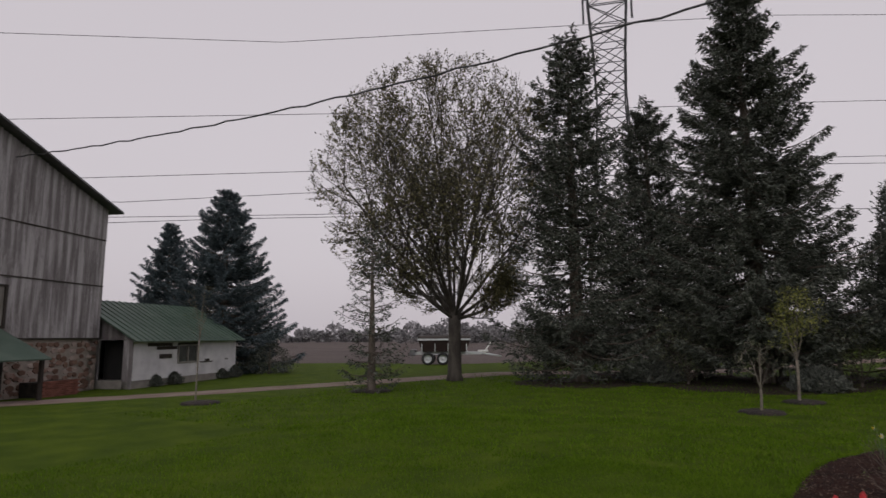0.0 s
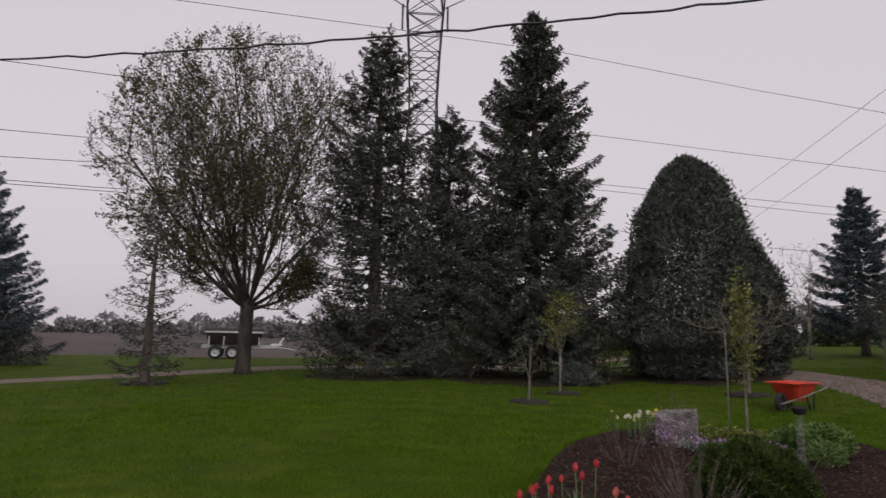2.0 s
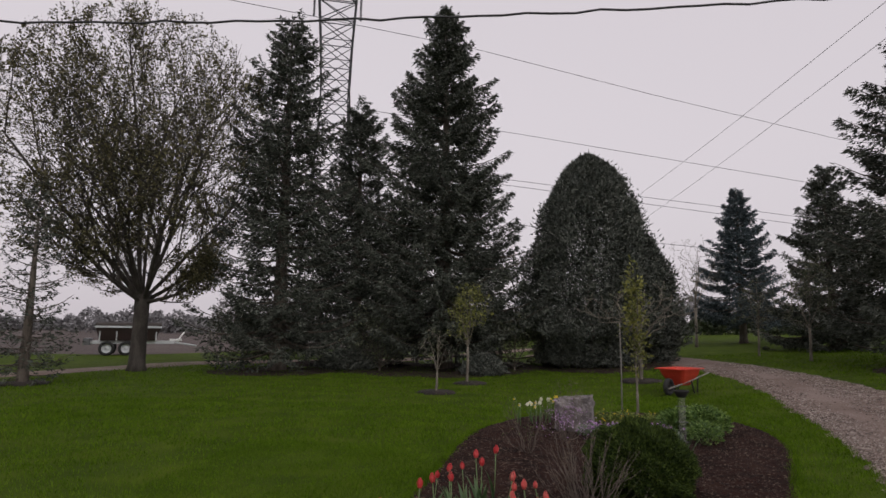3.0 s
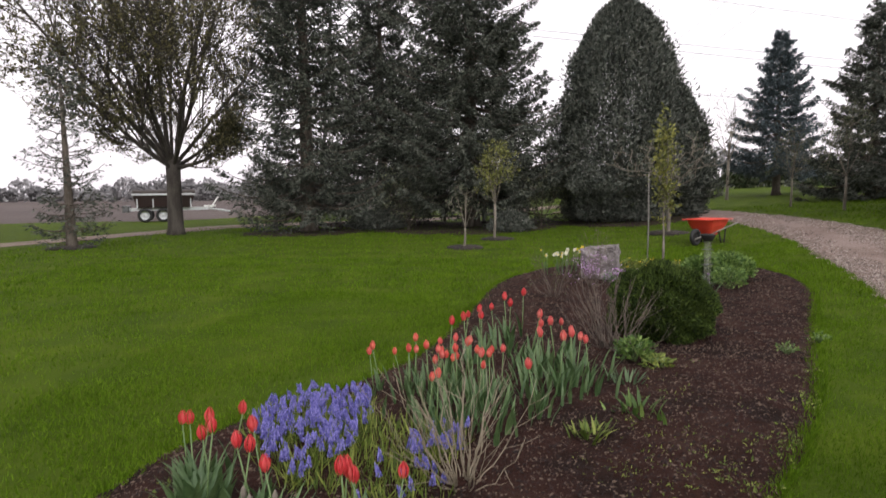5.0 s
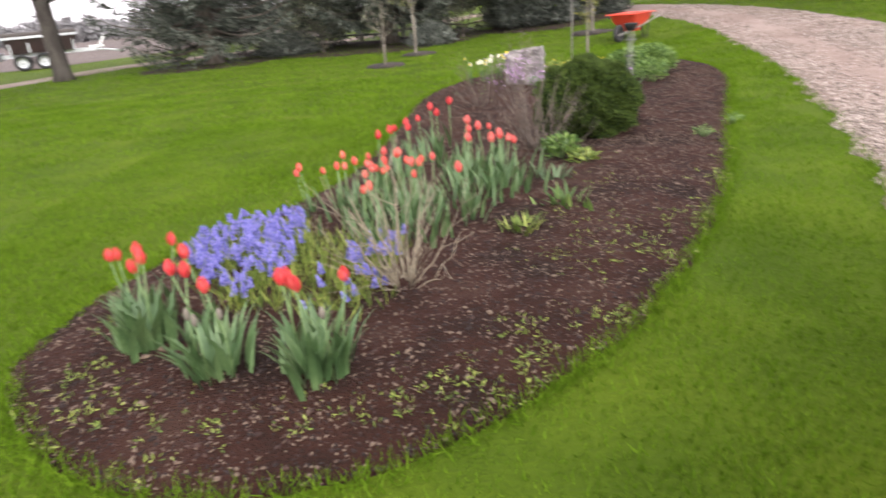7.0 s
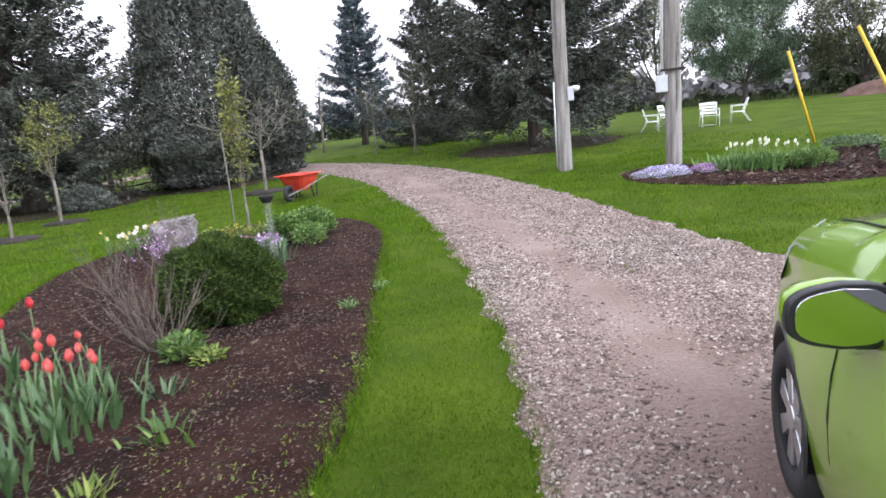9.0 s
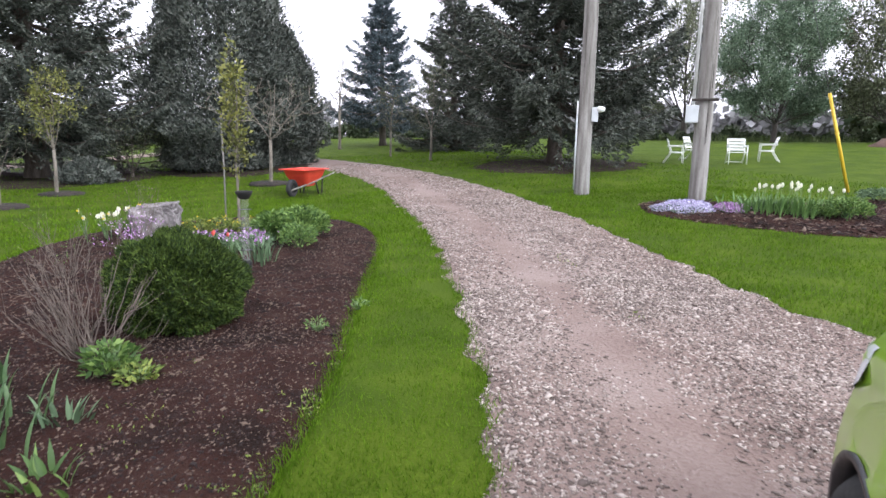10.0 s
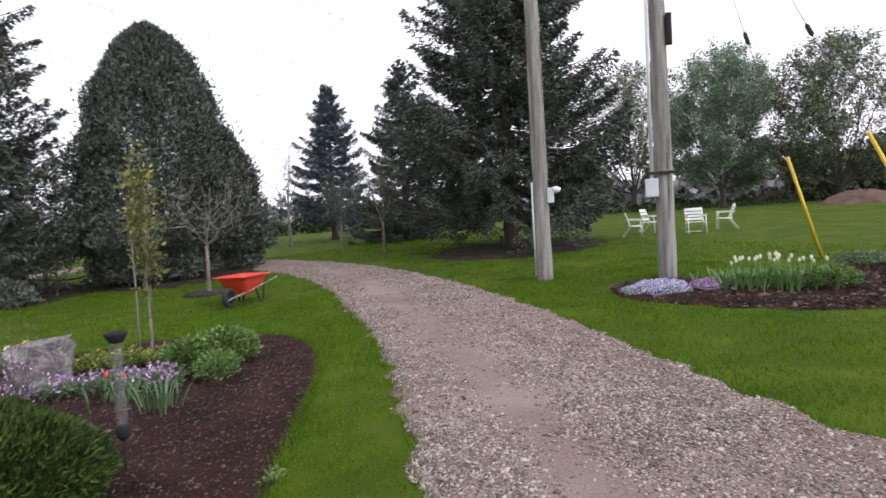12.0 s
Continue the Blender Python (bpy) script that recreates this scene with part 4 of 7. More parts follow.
# ---- trailer, tower, wires, poles ----
def wheel(parent, name, x, y, z, r, w, side, tyre_mat, rim_mat, spokes=0):
    hub = part(name, bmesh.new(), tyre_mat, parent)
    bm = bmesh.new()
    prof = [(r * 0.62, -w / 2), (r * 0.9, -w / 2), (r, -w * 0.33), (r, w * 0.33), (r * 0.9, w / 2), (r * 0.62, w / 2), (r * 0.6, 0)]
    rings = []
    n = 32
    for pr, pz in prof:
        rings.append([bm.verts.new((x + pr * math.cos(6.283 * k / n), y + pz, z + pr * math.sin(6.283 * k / n))) for k in range(n)])
    for a, b in zip(rings, rings[1:] + rings[:1]):
        for k in range(n):
            bm.faces.new((a[k], a[(k + 1) % n], b[(k + 1) % n], b[k])).smooth = True
    part("tyre", bm, tyre_mat, hub)
    bm = bmesh.new()
    rings = []
    for pr, pz in ((r * 0.64, side * w * 0.45), (r * 0.60, side * w * 0.46), (r * 0.56, side * w * 0.2), (r * 0.54, -side * w * 0.4), (0.02, -side * w * 0.38)) if spokes else ((r * 0.64, side * w * 0.4), (r * 0.5, side * w * 0.1), (r * 0.2, side * w * 0.15), (0.02, side * w * 0.3)):
        rings.append([bm.verts.new((x + pr * math.cos(6.283 * k / n), y + pz, z + pr * math.sin(6.283 * k / n))) for k in range(n)])
    for a, b in zip(rings, rings[1:]):
        for k in range(n):
            bm.faces.new((a[k], a[(k + 1) % n], b[(k + 1) % n], b[k])).smooth = True
    part("rim", bm, rim_mat if not spokes else BLACK, hub)
    for k in range(spokes):
        a = 6.283 * k / spokes + 0.3
        sp = bmesh.new()
        m = Matrix.Translation((x, y + side * w * 0.36, z)) @ Matrix.Rotation(-a, 4, "Y")
        for off in (-0.11, 0.11):
            box(sp, (0.02, -0.012, -0.02), (r * 0.61, 0.014, 0.02), 0.005, m @ Matrix.Rotation(off, 4, "Y"))
        part("spoke", sp, rim_mat, hub, "silver alloy spoke pair")
    if spokes:
        cp = bmesh.new()
        m = Matrix.Translation((x, y + side * w * 0.36, z)) @ Matrix.Rotation(math.pi / 2, 4, "X")
        lathe(cp, [(r * 0.16, -0.02), (r * 0.16, 0.015), (r * 0.1, 0.022)], 14)
        bmesh.ops.transform(cp, matrix=m, verts=cp.verts)
        part("hub_cap", cp, rim_mat, hub)


RUBBER = material("tyre_rubber", [(0.012, 0.012, 0.012), (0.025, 0.025, 0.025)], 8, 0.85, 0.3, 50)
ALLOY = material("silver_alloy", [(0.45, 0.46, 0.47), (0.55, 0.56, 0.57)], 8, 0.3, 0.0, 50, metal=0.8)
RED_BIN = material("dark_red_bin", [(0.022, 0.014, 0.014), (0.045, 0.024, 0.023)], 1.5, 0.7, 0.2, 20)


def spreader():
    t = thing("spreader_trailer", "white and dark red farm spreader trailer on twin axles", "farm trailer", pose(-25.4, 39.5, gz(-25.4, 39.5), 0, 0, 30))
    bm = bmesh.new()
    vs = [bm.verts.new(p) for p in ((-1.4, -0.75, 1.0), (2.0, -0.75, 1.0), (2.0, 0.75, 1.0), (-1.4, 0.75, 1.0), (-1.6, -1.1, 1.85), (2.3, -1.1, 1.85), (2.3, 1.1, 1.85), (-1.6, 1.1, 1.85))]
    for q in ((0, 1, 2, 3), (0, 1, 5, 4), (1, 2, 6, 5), (2, 3, 7, 6), (3, 0, 4, 7)):
        bm.faces.new([vs[i] for i in q])
    part("hopper", bm, RED_BIN, t, "dark red sloping hopper side")
    bm = bmesh.new()
    for lo, hi in (((-1.65, -1.16, 1.85), (2.35, -1.08, 1.98)), ((-1.65, 1.08, 1.85), (2.35, 1.16, 1.98)), ((-1.65, -1.08, 1.85), (-1.57, 1.08, 1.98)), ((2.27, -1.08, 1.85), (2.35, 1.08, 1.98))):
        box(bm, lo, hi, 0.01)
    part("side_board", bm, GREY_BOX, t, "pale grey top board of the hopper")
    bm = bmesh.new()
    lathe(bm, [(1.12, -2.0), (1.12, 2.0)], 20)
    bmesh.ops.transform(bm, matrix=Matrix.Translation((0.35, 0, 1.99)) @ Matrix.Diagonal((1, 1, 0.22, 1)) @ Matrix.Rotation(math.pi / 2, 4, "Y"), verts=bm.verts)
    bmesh.ops.delete(bm, geom=[v for v in bm.verts if v.co.z < 1.97], context="VERTS")
    part("tarp", bm, DARK_WOOD, t, "dark rolled cover over the load")
    bm = bmesh.new()
    for y in (-0.5, 0.5):
        box(bm, (-1.9, y - 0.06, 0.78), (3.2, y + 0.06, 0.98), 0.01)
    for x in (-1.4, -0.4, 0.6, 2.0):
        box(bm, (x, -1.0, 0.98), (x + 0.08, -0.92, 1.85), 0.005)
    tube(bm, [(3.2, -0.5, 0.88), (4.7, 0, 0.62)], 0.06, 6)
    tube(bm, [(3.2, 0.5, 0.88), (4.7, 0, 0.62)], 0.06, 6)
    part("chassis", bm, GREY_BOX, t, "pale grey chassis and drawbar")
    bm = bmesh.new()
    tube(bm, [(3.4, 0, 0.85), (3.5, 0, 1.1), (3.9, 0, 1.7)], 0.05, 6)
    box(bm, (2.9, -0.5, 0.98), (3.7, 0.5, 1.1), 0.01)
    part("jack", bm, WHITE, t)
    bm = bmesh.new()
    box(bm, (-2.3, -0.9, 0.7), (-1.9, 0.9, 1.15), 0.03)
    part("spinner", bm, STEEL, t, "dark spreader gear at the tail")
    for x in (-0.9, 0.25):
        for s in (-1, 1):
            wheel(t, "wheel", x, s * 0.95, 0.48, 0.48, 0.34, s, RUBBER, GREY_BOX)


spreader()


def pylon():
    t = thing("transmission_tower", "tall grey lattice transmission tower", "lattice tower", pose(-17.8, 62.3, -0.3, 0, 0, 18))
    def half(z):
        return float(np.interp(z, [0, 20, 27, 33, 40, 46, 50], [3.6, 1.9, 1.5, 1.7, 2.15, 1.4, 0.3]))
    zs = [0, 5, 10, 14.5, 18.5, 22, 24.8, 27.5, 30, 32.5, 35, 37.5, 40, 43, 46, 50]
    legs = bmesh.new()
    for sx in (-1, 1):
        for sy in (-1, 1):
            tube(legs, [(sx * half(z), sy * half(z), z) for z in zs], 0.12, 4)
    part("corner_leg", legs, TOWER_STEEL, t)
    br = bmesh.new()
    for z0, z1 in zip(zs, zs[1:]):
        a, b = half(z0), half(z1)
        c = [(-1, -1), (1, -1), (1, 1), (-1, 1)]
        for k in range(4):
            p, q = c[k], c[(k + 1) % 4]
            tube(br, [(p[0] * a, p[1] * a, z0), (q[0] * b, q[1] * b, z1)], 0.065, 3)
            tube(br, [(q[0] * a, q[1] * a, z0), (p[0] * b, p[1] * b, z1)], 0.065, 3)
            tube(br, [(p[0] * b, p[1] * b, z1), (q[0] * b, q[1] * b, z1)], 0.065, 3)
            m = ((p[0] + q[0]) / 2 * (a + b) / 2, (p[1] + q[1]) / 2 * (a + b) / 2, (z0 + z1) / 2)
            tube(br, [m, (p[0] * b, p[1] * b, z1)], 0.045, 3)
    part("lattice", br, TOWER_STEEL, t, "crossed steel lattice bars")
    for z in (40.5, 45.5):
        for s in (-1, 1):
            arm = bmesh.new()
            for y in (-1, 1):
                tube(arm, [(s * half(z), y * half(z), z), (s * 5.0, 0, z + 0.5)], 0.06, 4)
                tube(arm, [(s * half(z), y * half(z), z + 1.6), (s * 5.0, 0, z + 0.5)], 0.05, 4)
            part("cross_arm", arm, TOWER_STEEL, t)
    for s in (-1, 1):
        ins = bmesh.new()
        prof = []
        for k in range(16):
            prof += [(0.05, k * 0.2), (0.16, k * 0.2 + 0.07), (0.05, k * 0.2 + 0.14)]
        lathe(ins, prof, 8, (s * 2.6, 0, 36.6))
        part("insulator", ins, TOWER_STEEL, t, "ribbed hanging insulator string")


pylon()


def cable(name, label, points, r, mat, group, sag=0.0, sway=0.0):
    """A hanging line; between each two points it sags a little."""
    out = []
    for a, b in zip(points, points[1:]):
        a, b = Vector(a), Vector(b)
        n = 72 if sway else 12
        for k in range(n):
            t = k / n
            out.append(a.lerp(b, t) - Vector((0, 0, sag * 4 * t * (1 - t) + sway * math.sin(k * 2.1) * math.sin(k * 0.37))))
    out.append(Vector(points[-1]))
    bm = bmesh.new()
    tube(bm, out, r, 5)
    ob = part(name, bm, mat)
    tagged(ob, label, "overhead wire", group)


POWER = "power lines from the tower"
cable("power_line", "thin high conductor crossing at the tower", [(-140, -30, 33), (-51.99, 46.4, 36.65), (-21.6, 61, 36.3), (-2.8, 78.9, 40.2), (24.4, 93.1, 38.6), (55.7, 100.7, 33.2), (150, 125, 28)], 0.036, CONDUCTOR, POWER)
cable("power_line", "thin conductor at the tower's middle", [(-140, -28, 26), (-70.2, 25.4, 24.3), (-22.5, 60.7, 26.5), (1.5, 81.9, 29.2), (55.2, 101, 25.2), (150, 130, 20)], 0.036, CONDUCTOR, POWER)
cable("power_line", "thin low conductor behind the trees", [(-130, -20, 20), (-65.8, 32, 18.9), (-48.1, 49.5, 20.95), (-20, 66, 22.5), (1.8, 82.1, 22.4), (54.8, 101.2, 19.6), (150, 130, 15)], 0.036, CONDUCTOR, POWER)
cable("power_line", "thin low conductor behind the trees", [(-130, -18, 18), (-63.6, 34.9, 16.5), (-48.3, 49.3, 18.4), (-20, 66, 20.5), (3, 82.9, 21.6), (54.8, 101.2, 18.3), (150, 130, 14)], 0.036, CONDUCTOR, POWER)
cable("power_line", "thin lowest conductor behind the trees", [(-130, -18, 15.5), (-64, 34.4, 14.8), (-48.5, 49.2, 15.8), (-20, 66, 16.5), (22.7, 93, 15.2), (54.5, 101.4, 13.2), (150, 130, 10)], 0.036, CONDUCTOR, POWER)
cable("power_line", "thin lowest conductor behind the trees", [(-130, -16, 15), (-64, 34.4, 14.2), (-56.2, 42.8, 15.1), (-20, 67, 15.8)], 0.036, CONDUCTOR, POWER)
P1, P2 = (9.95, 11.6), (11.2, 9.6)


def pole(label, x, y, tall, seed):
    rng = np.random.default_rng(seed)
    p = thing("utility_pole", label, "utility pole", pose(x, y, gz(x, y)), "utility poles by the drive")
    bm = bmesh.new()
    zs = np.linspace(-0.3, tall, 26)
    tube(bm, [(rng.normal(0, 0.004), rng.normal(0, 0.004), z) for z in zs], [0.165 - 0.005 * max(0, z) + rng.normal(0, 0.0015) for z in zs], 18)
    part("shaft", bm, POLE_WOOD, p, "weathered grey round pole")
    cracks = bmesh.new()
    for k in range(26):
        a, z, l = rng.uniform(0, 6.28), rng.uniform(0.2, 6), rng.uniform(0.4, 1.5)
        r = 0.166 - 0.005 * z
        tube(cracks, [(r * math.cos(a), r * math.sin(a), z), ((r - 0.003) * math.cos(a + 0.02), (r - 0.003) * math.sin(a + 0.02), z + l)], 0.0035, 3)
    part("crack", cracks, DARK_WOOD, p, "long dark drying cracks")
    return p


one = pole("weathered wooden pole with a small white tag", *P1, 10.2, 3)
one.rotation_euler.z = radians(-40)
boxed("tag", (-0.02 - 0.165, -0.09, 1.72), (-0.15, 0.02, 1.98), WHITE, one, "small white painted tag")
boxed("meter_box", (0.125, -0.12, 1.55), (0.26, 0.03, 1.85), GREY_BOX, one, "small grey box on the pole's side")
lamp = bmesh.new()
lathe(lamp, [(0.03, 0), (0.09, 0.03), (0.1, 0.1), (0.03, 0.13)], 12, (0.3, -0.06, 1.74))
part("fitting", lamp, WHITE, one)
conduit = bmesh.new()
tube(conduit, [(-0.17, -0.08, 0.1), (-0.17, -0.08, 1.72)], 0.018, 8)
part("conduit", conduit, GREY_BOX, one)
two = pole("weathered wooden pole with a grey meter box and white conduit", *P2, 10.4, 5)
two.rotation_euler.z = radians(-48)
boxed("meter_box", (-0.33, -0.2, 1.5), (-0.10, -0.04, 1.83), GREY_BOX, two, "grey electrical box strapped to the pole", 0.015)
conduit = bmesh.new()
tube(conduit, [(-0.205, -0.05, 1.83), (-0.19, -0.05, 4.5), (-0.16, -0.05, 9.3)], 0.032, 8)
part("conduit", conduit, WHITE, two, "white plastic conduit")
bracket = bmesh.new()
box(bracket, (-0.24, -0.2, 1.9), (0.24, -0.165, 1.95), 0.004)
part("bracket", bracket, DARK_WOOD, two)
boxed("switch_box", (0.14, -0.13, 4.2), (0.24, 0.0, 4.75), BLACK, two, "narrow black box high on the pole")
for at_pole, h in ((one, 9.4), (two, 9.6)):
    for ends in ([(-0.16, 0, h), (-0.32, 0, h + 0.05)], [(0, 0.1, h), (0, 0.26, h + 0.05)]):
        part("hook", tube(bmesh.new(), ends, 0.02, 6), STEEL, at_pole)
z1, z2 = gz(*P1), gz(*P2)
cable("service_cable", "thick twisted black cable from pole to barn", [(-24.3, 9.3, 8.35), (9.95, 11.6, 8.25)], 0.024, WIRE, "service wires", 0.75, 0.035)
cable("service_cable", "thin wire from the pole over the cedars", [(9.95, 11.6, z1 + 9.4), (7.5, 49.4, 9.8)], 0.008, THIN_WIRE, "service wires", 0.3)
cable("service_cable", "thin wire from the pole over the cedars", [(11.2, 9.6, z2 + 9.6), (7.9, 49.4, 7.9)], 0.008, THIN_WIRE, "service wires", 0.3)
cable("service_cable", "short black cable between the two poles", [(9.95, 11.6, z1 + 9.4), (11.2, 9.6, z2 + 9.6)], 0.018, WIRE, "service wires", 0.1)
far_pole = pole("weathered wooden pole far behind the cedars", 7.7, 49.4, 10.5, 9)


def guy(x, y, length):
    base = Vector((x, y, gz(x, y)))
    top = Vector((P2[0], P2[1], z2 + 9.5))
    way = (top - base).normalized()
    g = thing("guy_wire", "steel guy wire with a yellow plastic guard", "guy wire", Matrix.Translation(base), "guy wires of the pole")
    bm = bmesh.new()
    tube(bm, [way * -0.15, top - base], 0.007, 6)
    part("strand", bm, STEEL, g)
    bm = bmesh.new()
    tube(bm, [way * 0.05, way * length], 0.031, 12)
    part("guard", bm, YELLOW, g, "yellow plastic guard tube")
    bm = bmesh.new()
    q = way * 4.25
    tube(bm, [q, q + way * 0.04, q + way * 0.2, q + way * 0.24], [0.015, 0.038, 0.038, 0.015], 10)
    part("strain_insulator", bm, DARK_WOOD, g)


guy(14.0, 8.38, 2.05)
guy(13.6, 6.3, 2.45)


# ---- fence, chairs, heap ----
def fence():
    f = thing("rail_fence", "old grey split-rail fence under the spruces", "fence")
    rng = np.random.default_rng(8)
    a, b = Vector((-9.6, 32.6, 0)), Vector((0.4, 26.6, 0))
    n = 5
    spots = [a.lerp(b, k / n) for k in range(n + 1)]
    for p in spots:
        bm = bmesh.new()
        z = gz(p.x, p.y)
        tube(bm, [(p.x, p.y, z - 0.2), (p.x + 0.01, p.y, z + 1.05)], [0.09, 0.08], 8)
        part("post", bm, POLE_WOOD, f)
    for p, q in zip(spots, spots[1:]):
        for h in (0.3, 0.6, 0.9):
            bm = bmesh.new()
            m = p.lerp(q, 0.5)
            tube(bm, [(p.x, p.y - 0.05, gz(p.x, p.y) + h + rng.normal(0, 0.03)), (m.x, m.y - 0.05, gz(m.x, m.y) + h + rng.normal(0, 0.03)), (q.x, q.y - 0.05, gz(q.x, q.y) + h + rng.normal(0, 0.03))], [0.045, 0.06, 0.045], 6)
            part("rail", bm, POLE_WOOD, f)


fence()


def lawn_chair(x, y, turn):
    c = thing("lawn_chair", "white folding lawn chair with slatted seat", "garden chair", pose(x, y, gz(x, y), 0, 0, turn) @ Matrix.Diagonal((0.92, 0.92, 0.92, 1)), "garden chairs on the lawn")
    fr = bmesh.new()
    for s in (-0.27, 0.27):
        tube(fr, [(s, -0.28, 0), (s, -0.26, 0.56), (s, 0.24, 0.58)], 0.016, 6)
        tube(fr, [(s, 0.34, 0), (s * 0.98, 0.1, 0.38), (s * 0.98, 0.26, 0.82)], 0.016, 6)
        tube(fr, [(s, -0.26, 0.36), (s, 0.16, 0.36)], 0.014, 6)
    tube(fr, [(-0.27, 0.33, 0.06), (0.27, 0.33, 0.06)], 0.012, 6)
    tube(fr, [(-0.26, 0.26, 0.82), (0.26, 0.26, 0.82)], 0.016, 6)
    part("frame", fr, WHITE, c)
    for k in range(5):
        boxed("seat_slat", (-0.26, -0.26 + k * 0.085, 0.375), (0.26, -0.19 + k * 0.085, 0.39), WHITE, c, bevel=0.003)
    for k in range(4):
        t = 0.44 + k * 0.1
        y0 = 0.13 + (t - 0.4) * 0.33
        boxed("back_slat", (-0.25, y0, t), (0.25, y0 + 0.015, t + 0.07), WHITE, c, bevel=0.003)
    for s in (-0.27, 0.27):
        boxed("armrest", (s - 0.03, -0.28, 0.585), (s + 0.03, 0.22, 0.61), WHITE, c, bevel=0.005)


for cx, cy, turn in ((16.45, 15.3, 48), (17.75, 15.8, 20), (17.6, 13.95, -40), (18.9, 13.85, -138)):
    lawn_chair(cx, cy, turn)


def heap():
    rng = np.random.default_rng(6)
    bm = bmesh.new()
    prof = [(1.9, -0.3), (1.55, 0.15), (1.15, 0.5), (0.75, 0.72), (0.4, 0.82), (0.08, 0.85)]
    lathe(bm, prof, 40)
    for v in bm.verts:
        k = 1 + 0.12 * math.sin(3 * math.atan2(v.co.y, v.co.x)) + rng.normal(0, 0.03)
        v.co.x, v.co.y, v.co.z = v.co.x * k * 1.15, v.co.y * k, v.co.z * 0.8
        v.co.z += rng.normal(0, 0.04) + 0.1 * noise.noise(v.co * 1.3)
    ob = part("soil_heap", bm, material("brown_soil", [(0.05, 0.028, 0.02), (0.09, 0.052, 0.038), (0.13, 0.08, 0.06)], 3, 1.0, 1.0, 20, distance=0.05))
    ob.matrix_basis = pose(30.7, 15.7, gz(30.7, 15.7) - 0.15)
    tagged(ob, "low heap of bare brown soil on the lawn", "soil heap")


heap()


# ---- wheelbarrow ----
def barrow():
    RED = material("red_plastic_tub", [(0.50, 0.035, 0.02), (0.62, 0.06, 0.035)], 4, 0.45, 0.05, 40)
    w = thing("wheelbarrow", "red plastic wheelbarrow with wooden handles parked on the lawn", "wheelbarrow", pose(4.75, 15.45, gz(4.75, 15.45), 0, 0, -133))
    bm = bmesh.new()
    def loop(L0, L1, wd, z, r=0.1):
        out = []
        for cx, cy, a0 in ((L1 - r, wd - r, 0), (L0 + r, wd - r, 90), (L0 + r, -wd + r, 180), (L1 - r, -wd + r, 270)):
            for k in range(5):
                a = radians(a0 + k * 22.5)
                out.append(bm.verts.new((cx + r * math.cos(a), cy + r * math.sin(a), z)))
        return out
    rings = [loop(-0.28, 0.16, 0.17, 0.22, 0.08), loop(-0.50, 0.34, 0.29, 0.46), loop(-0.56, 0.42, 0.33, 0.62), loop(-0.64, 0.50, 0.40, 0.625), loop(-0.64, 0.50, 0.40, 0.605), loop(-0.545, 0.405, 0.315, 0.60), loop(-0.50, 0.34, 0.27, 0.50), loop(-0.28, 0.14, 0.15, 0.29, 0.08)]
    for a, b in zip(rings, rings[1:]):
        for k in range(20):
            bm.faces.new((a[k], a[(k + 1) % 20], b[(k + 1) % 20], b[k]))
    bm.faces.new(rings[0][::-1])
    bm.faces.new(rings[-1])
    part("tub", bm, RED, w, "bright red plastic tub")
    for s in (-1, 1):
        h = bmesh.new()
        tube(h, [(0.62, s * 0.06, 0.16), (0.0, s * 0.2, 0.29), (-0.95, s * 0.32, 0.5)], [0.02, 0.022, 0.02], 8)
        part("handle", h, POLE_WOOD, w, "grey wooden handle")
        lg = bmesh.new()
        tube(lg, [(-0.2, s * 0.22, 0.32), (-0.28, s * 0.25, 0.01), (-0.42, s * 0.25, 0.01), (-0.5, s * 0.24, 0.40)], 0.019, 6)
        part("leg", lg, BLACK, w)
    cross = bmesh.new()
    tube(cross, [(-0.35, -0.25, 0.015), (-0.35, 0.25, 0.015)], 0.012, 6)
    part("brace", cross, BLACK, w)
    wheel(w, "wheel", 0.5, 0, 0.2, 0.2, 0.10, 1, RUBBER, BLACK)


barrow()


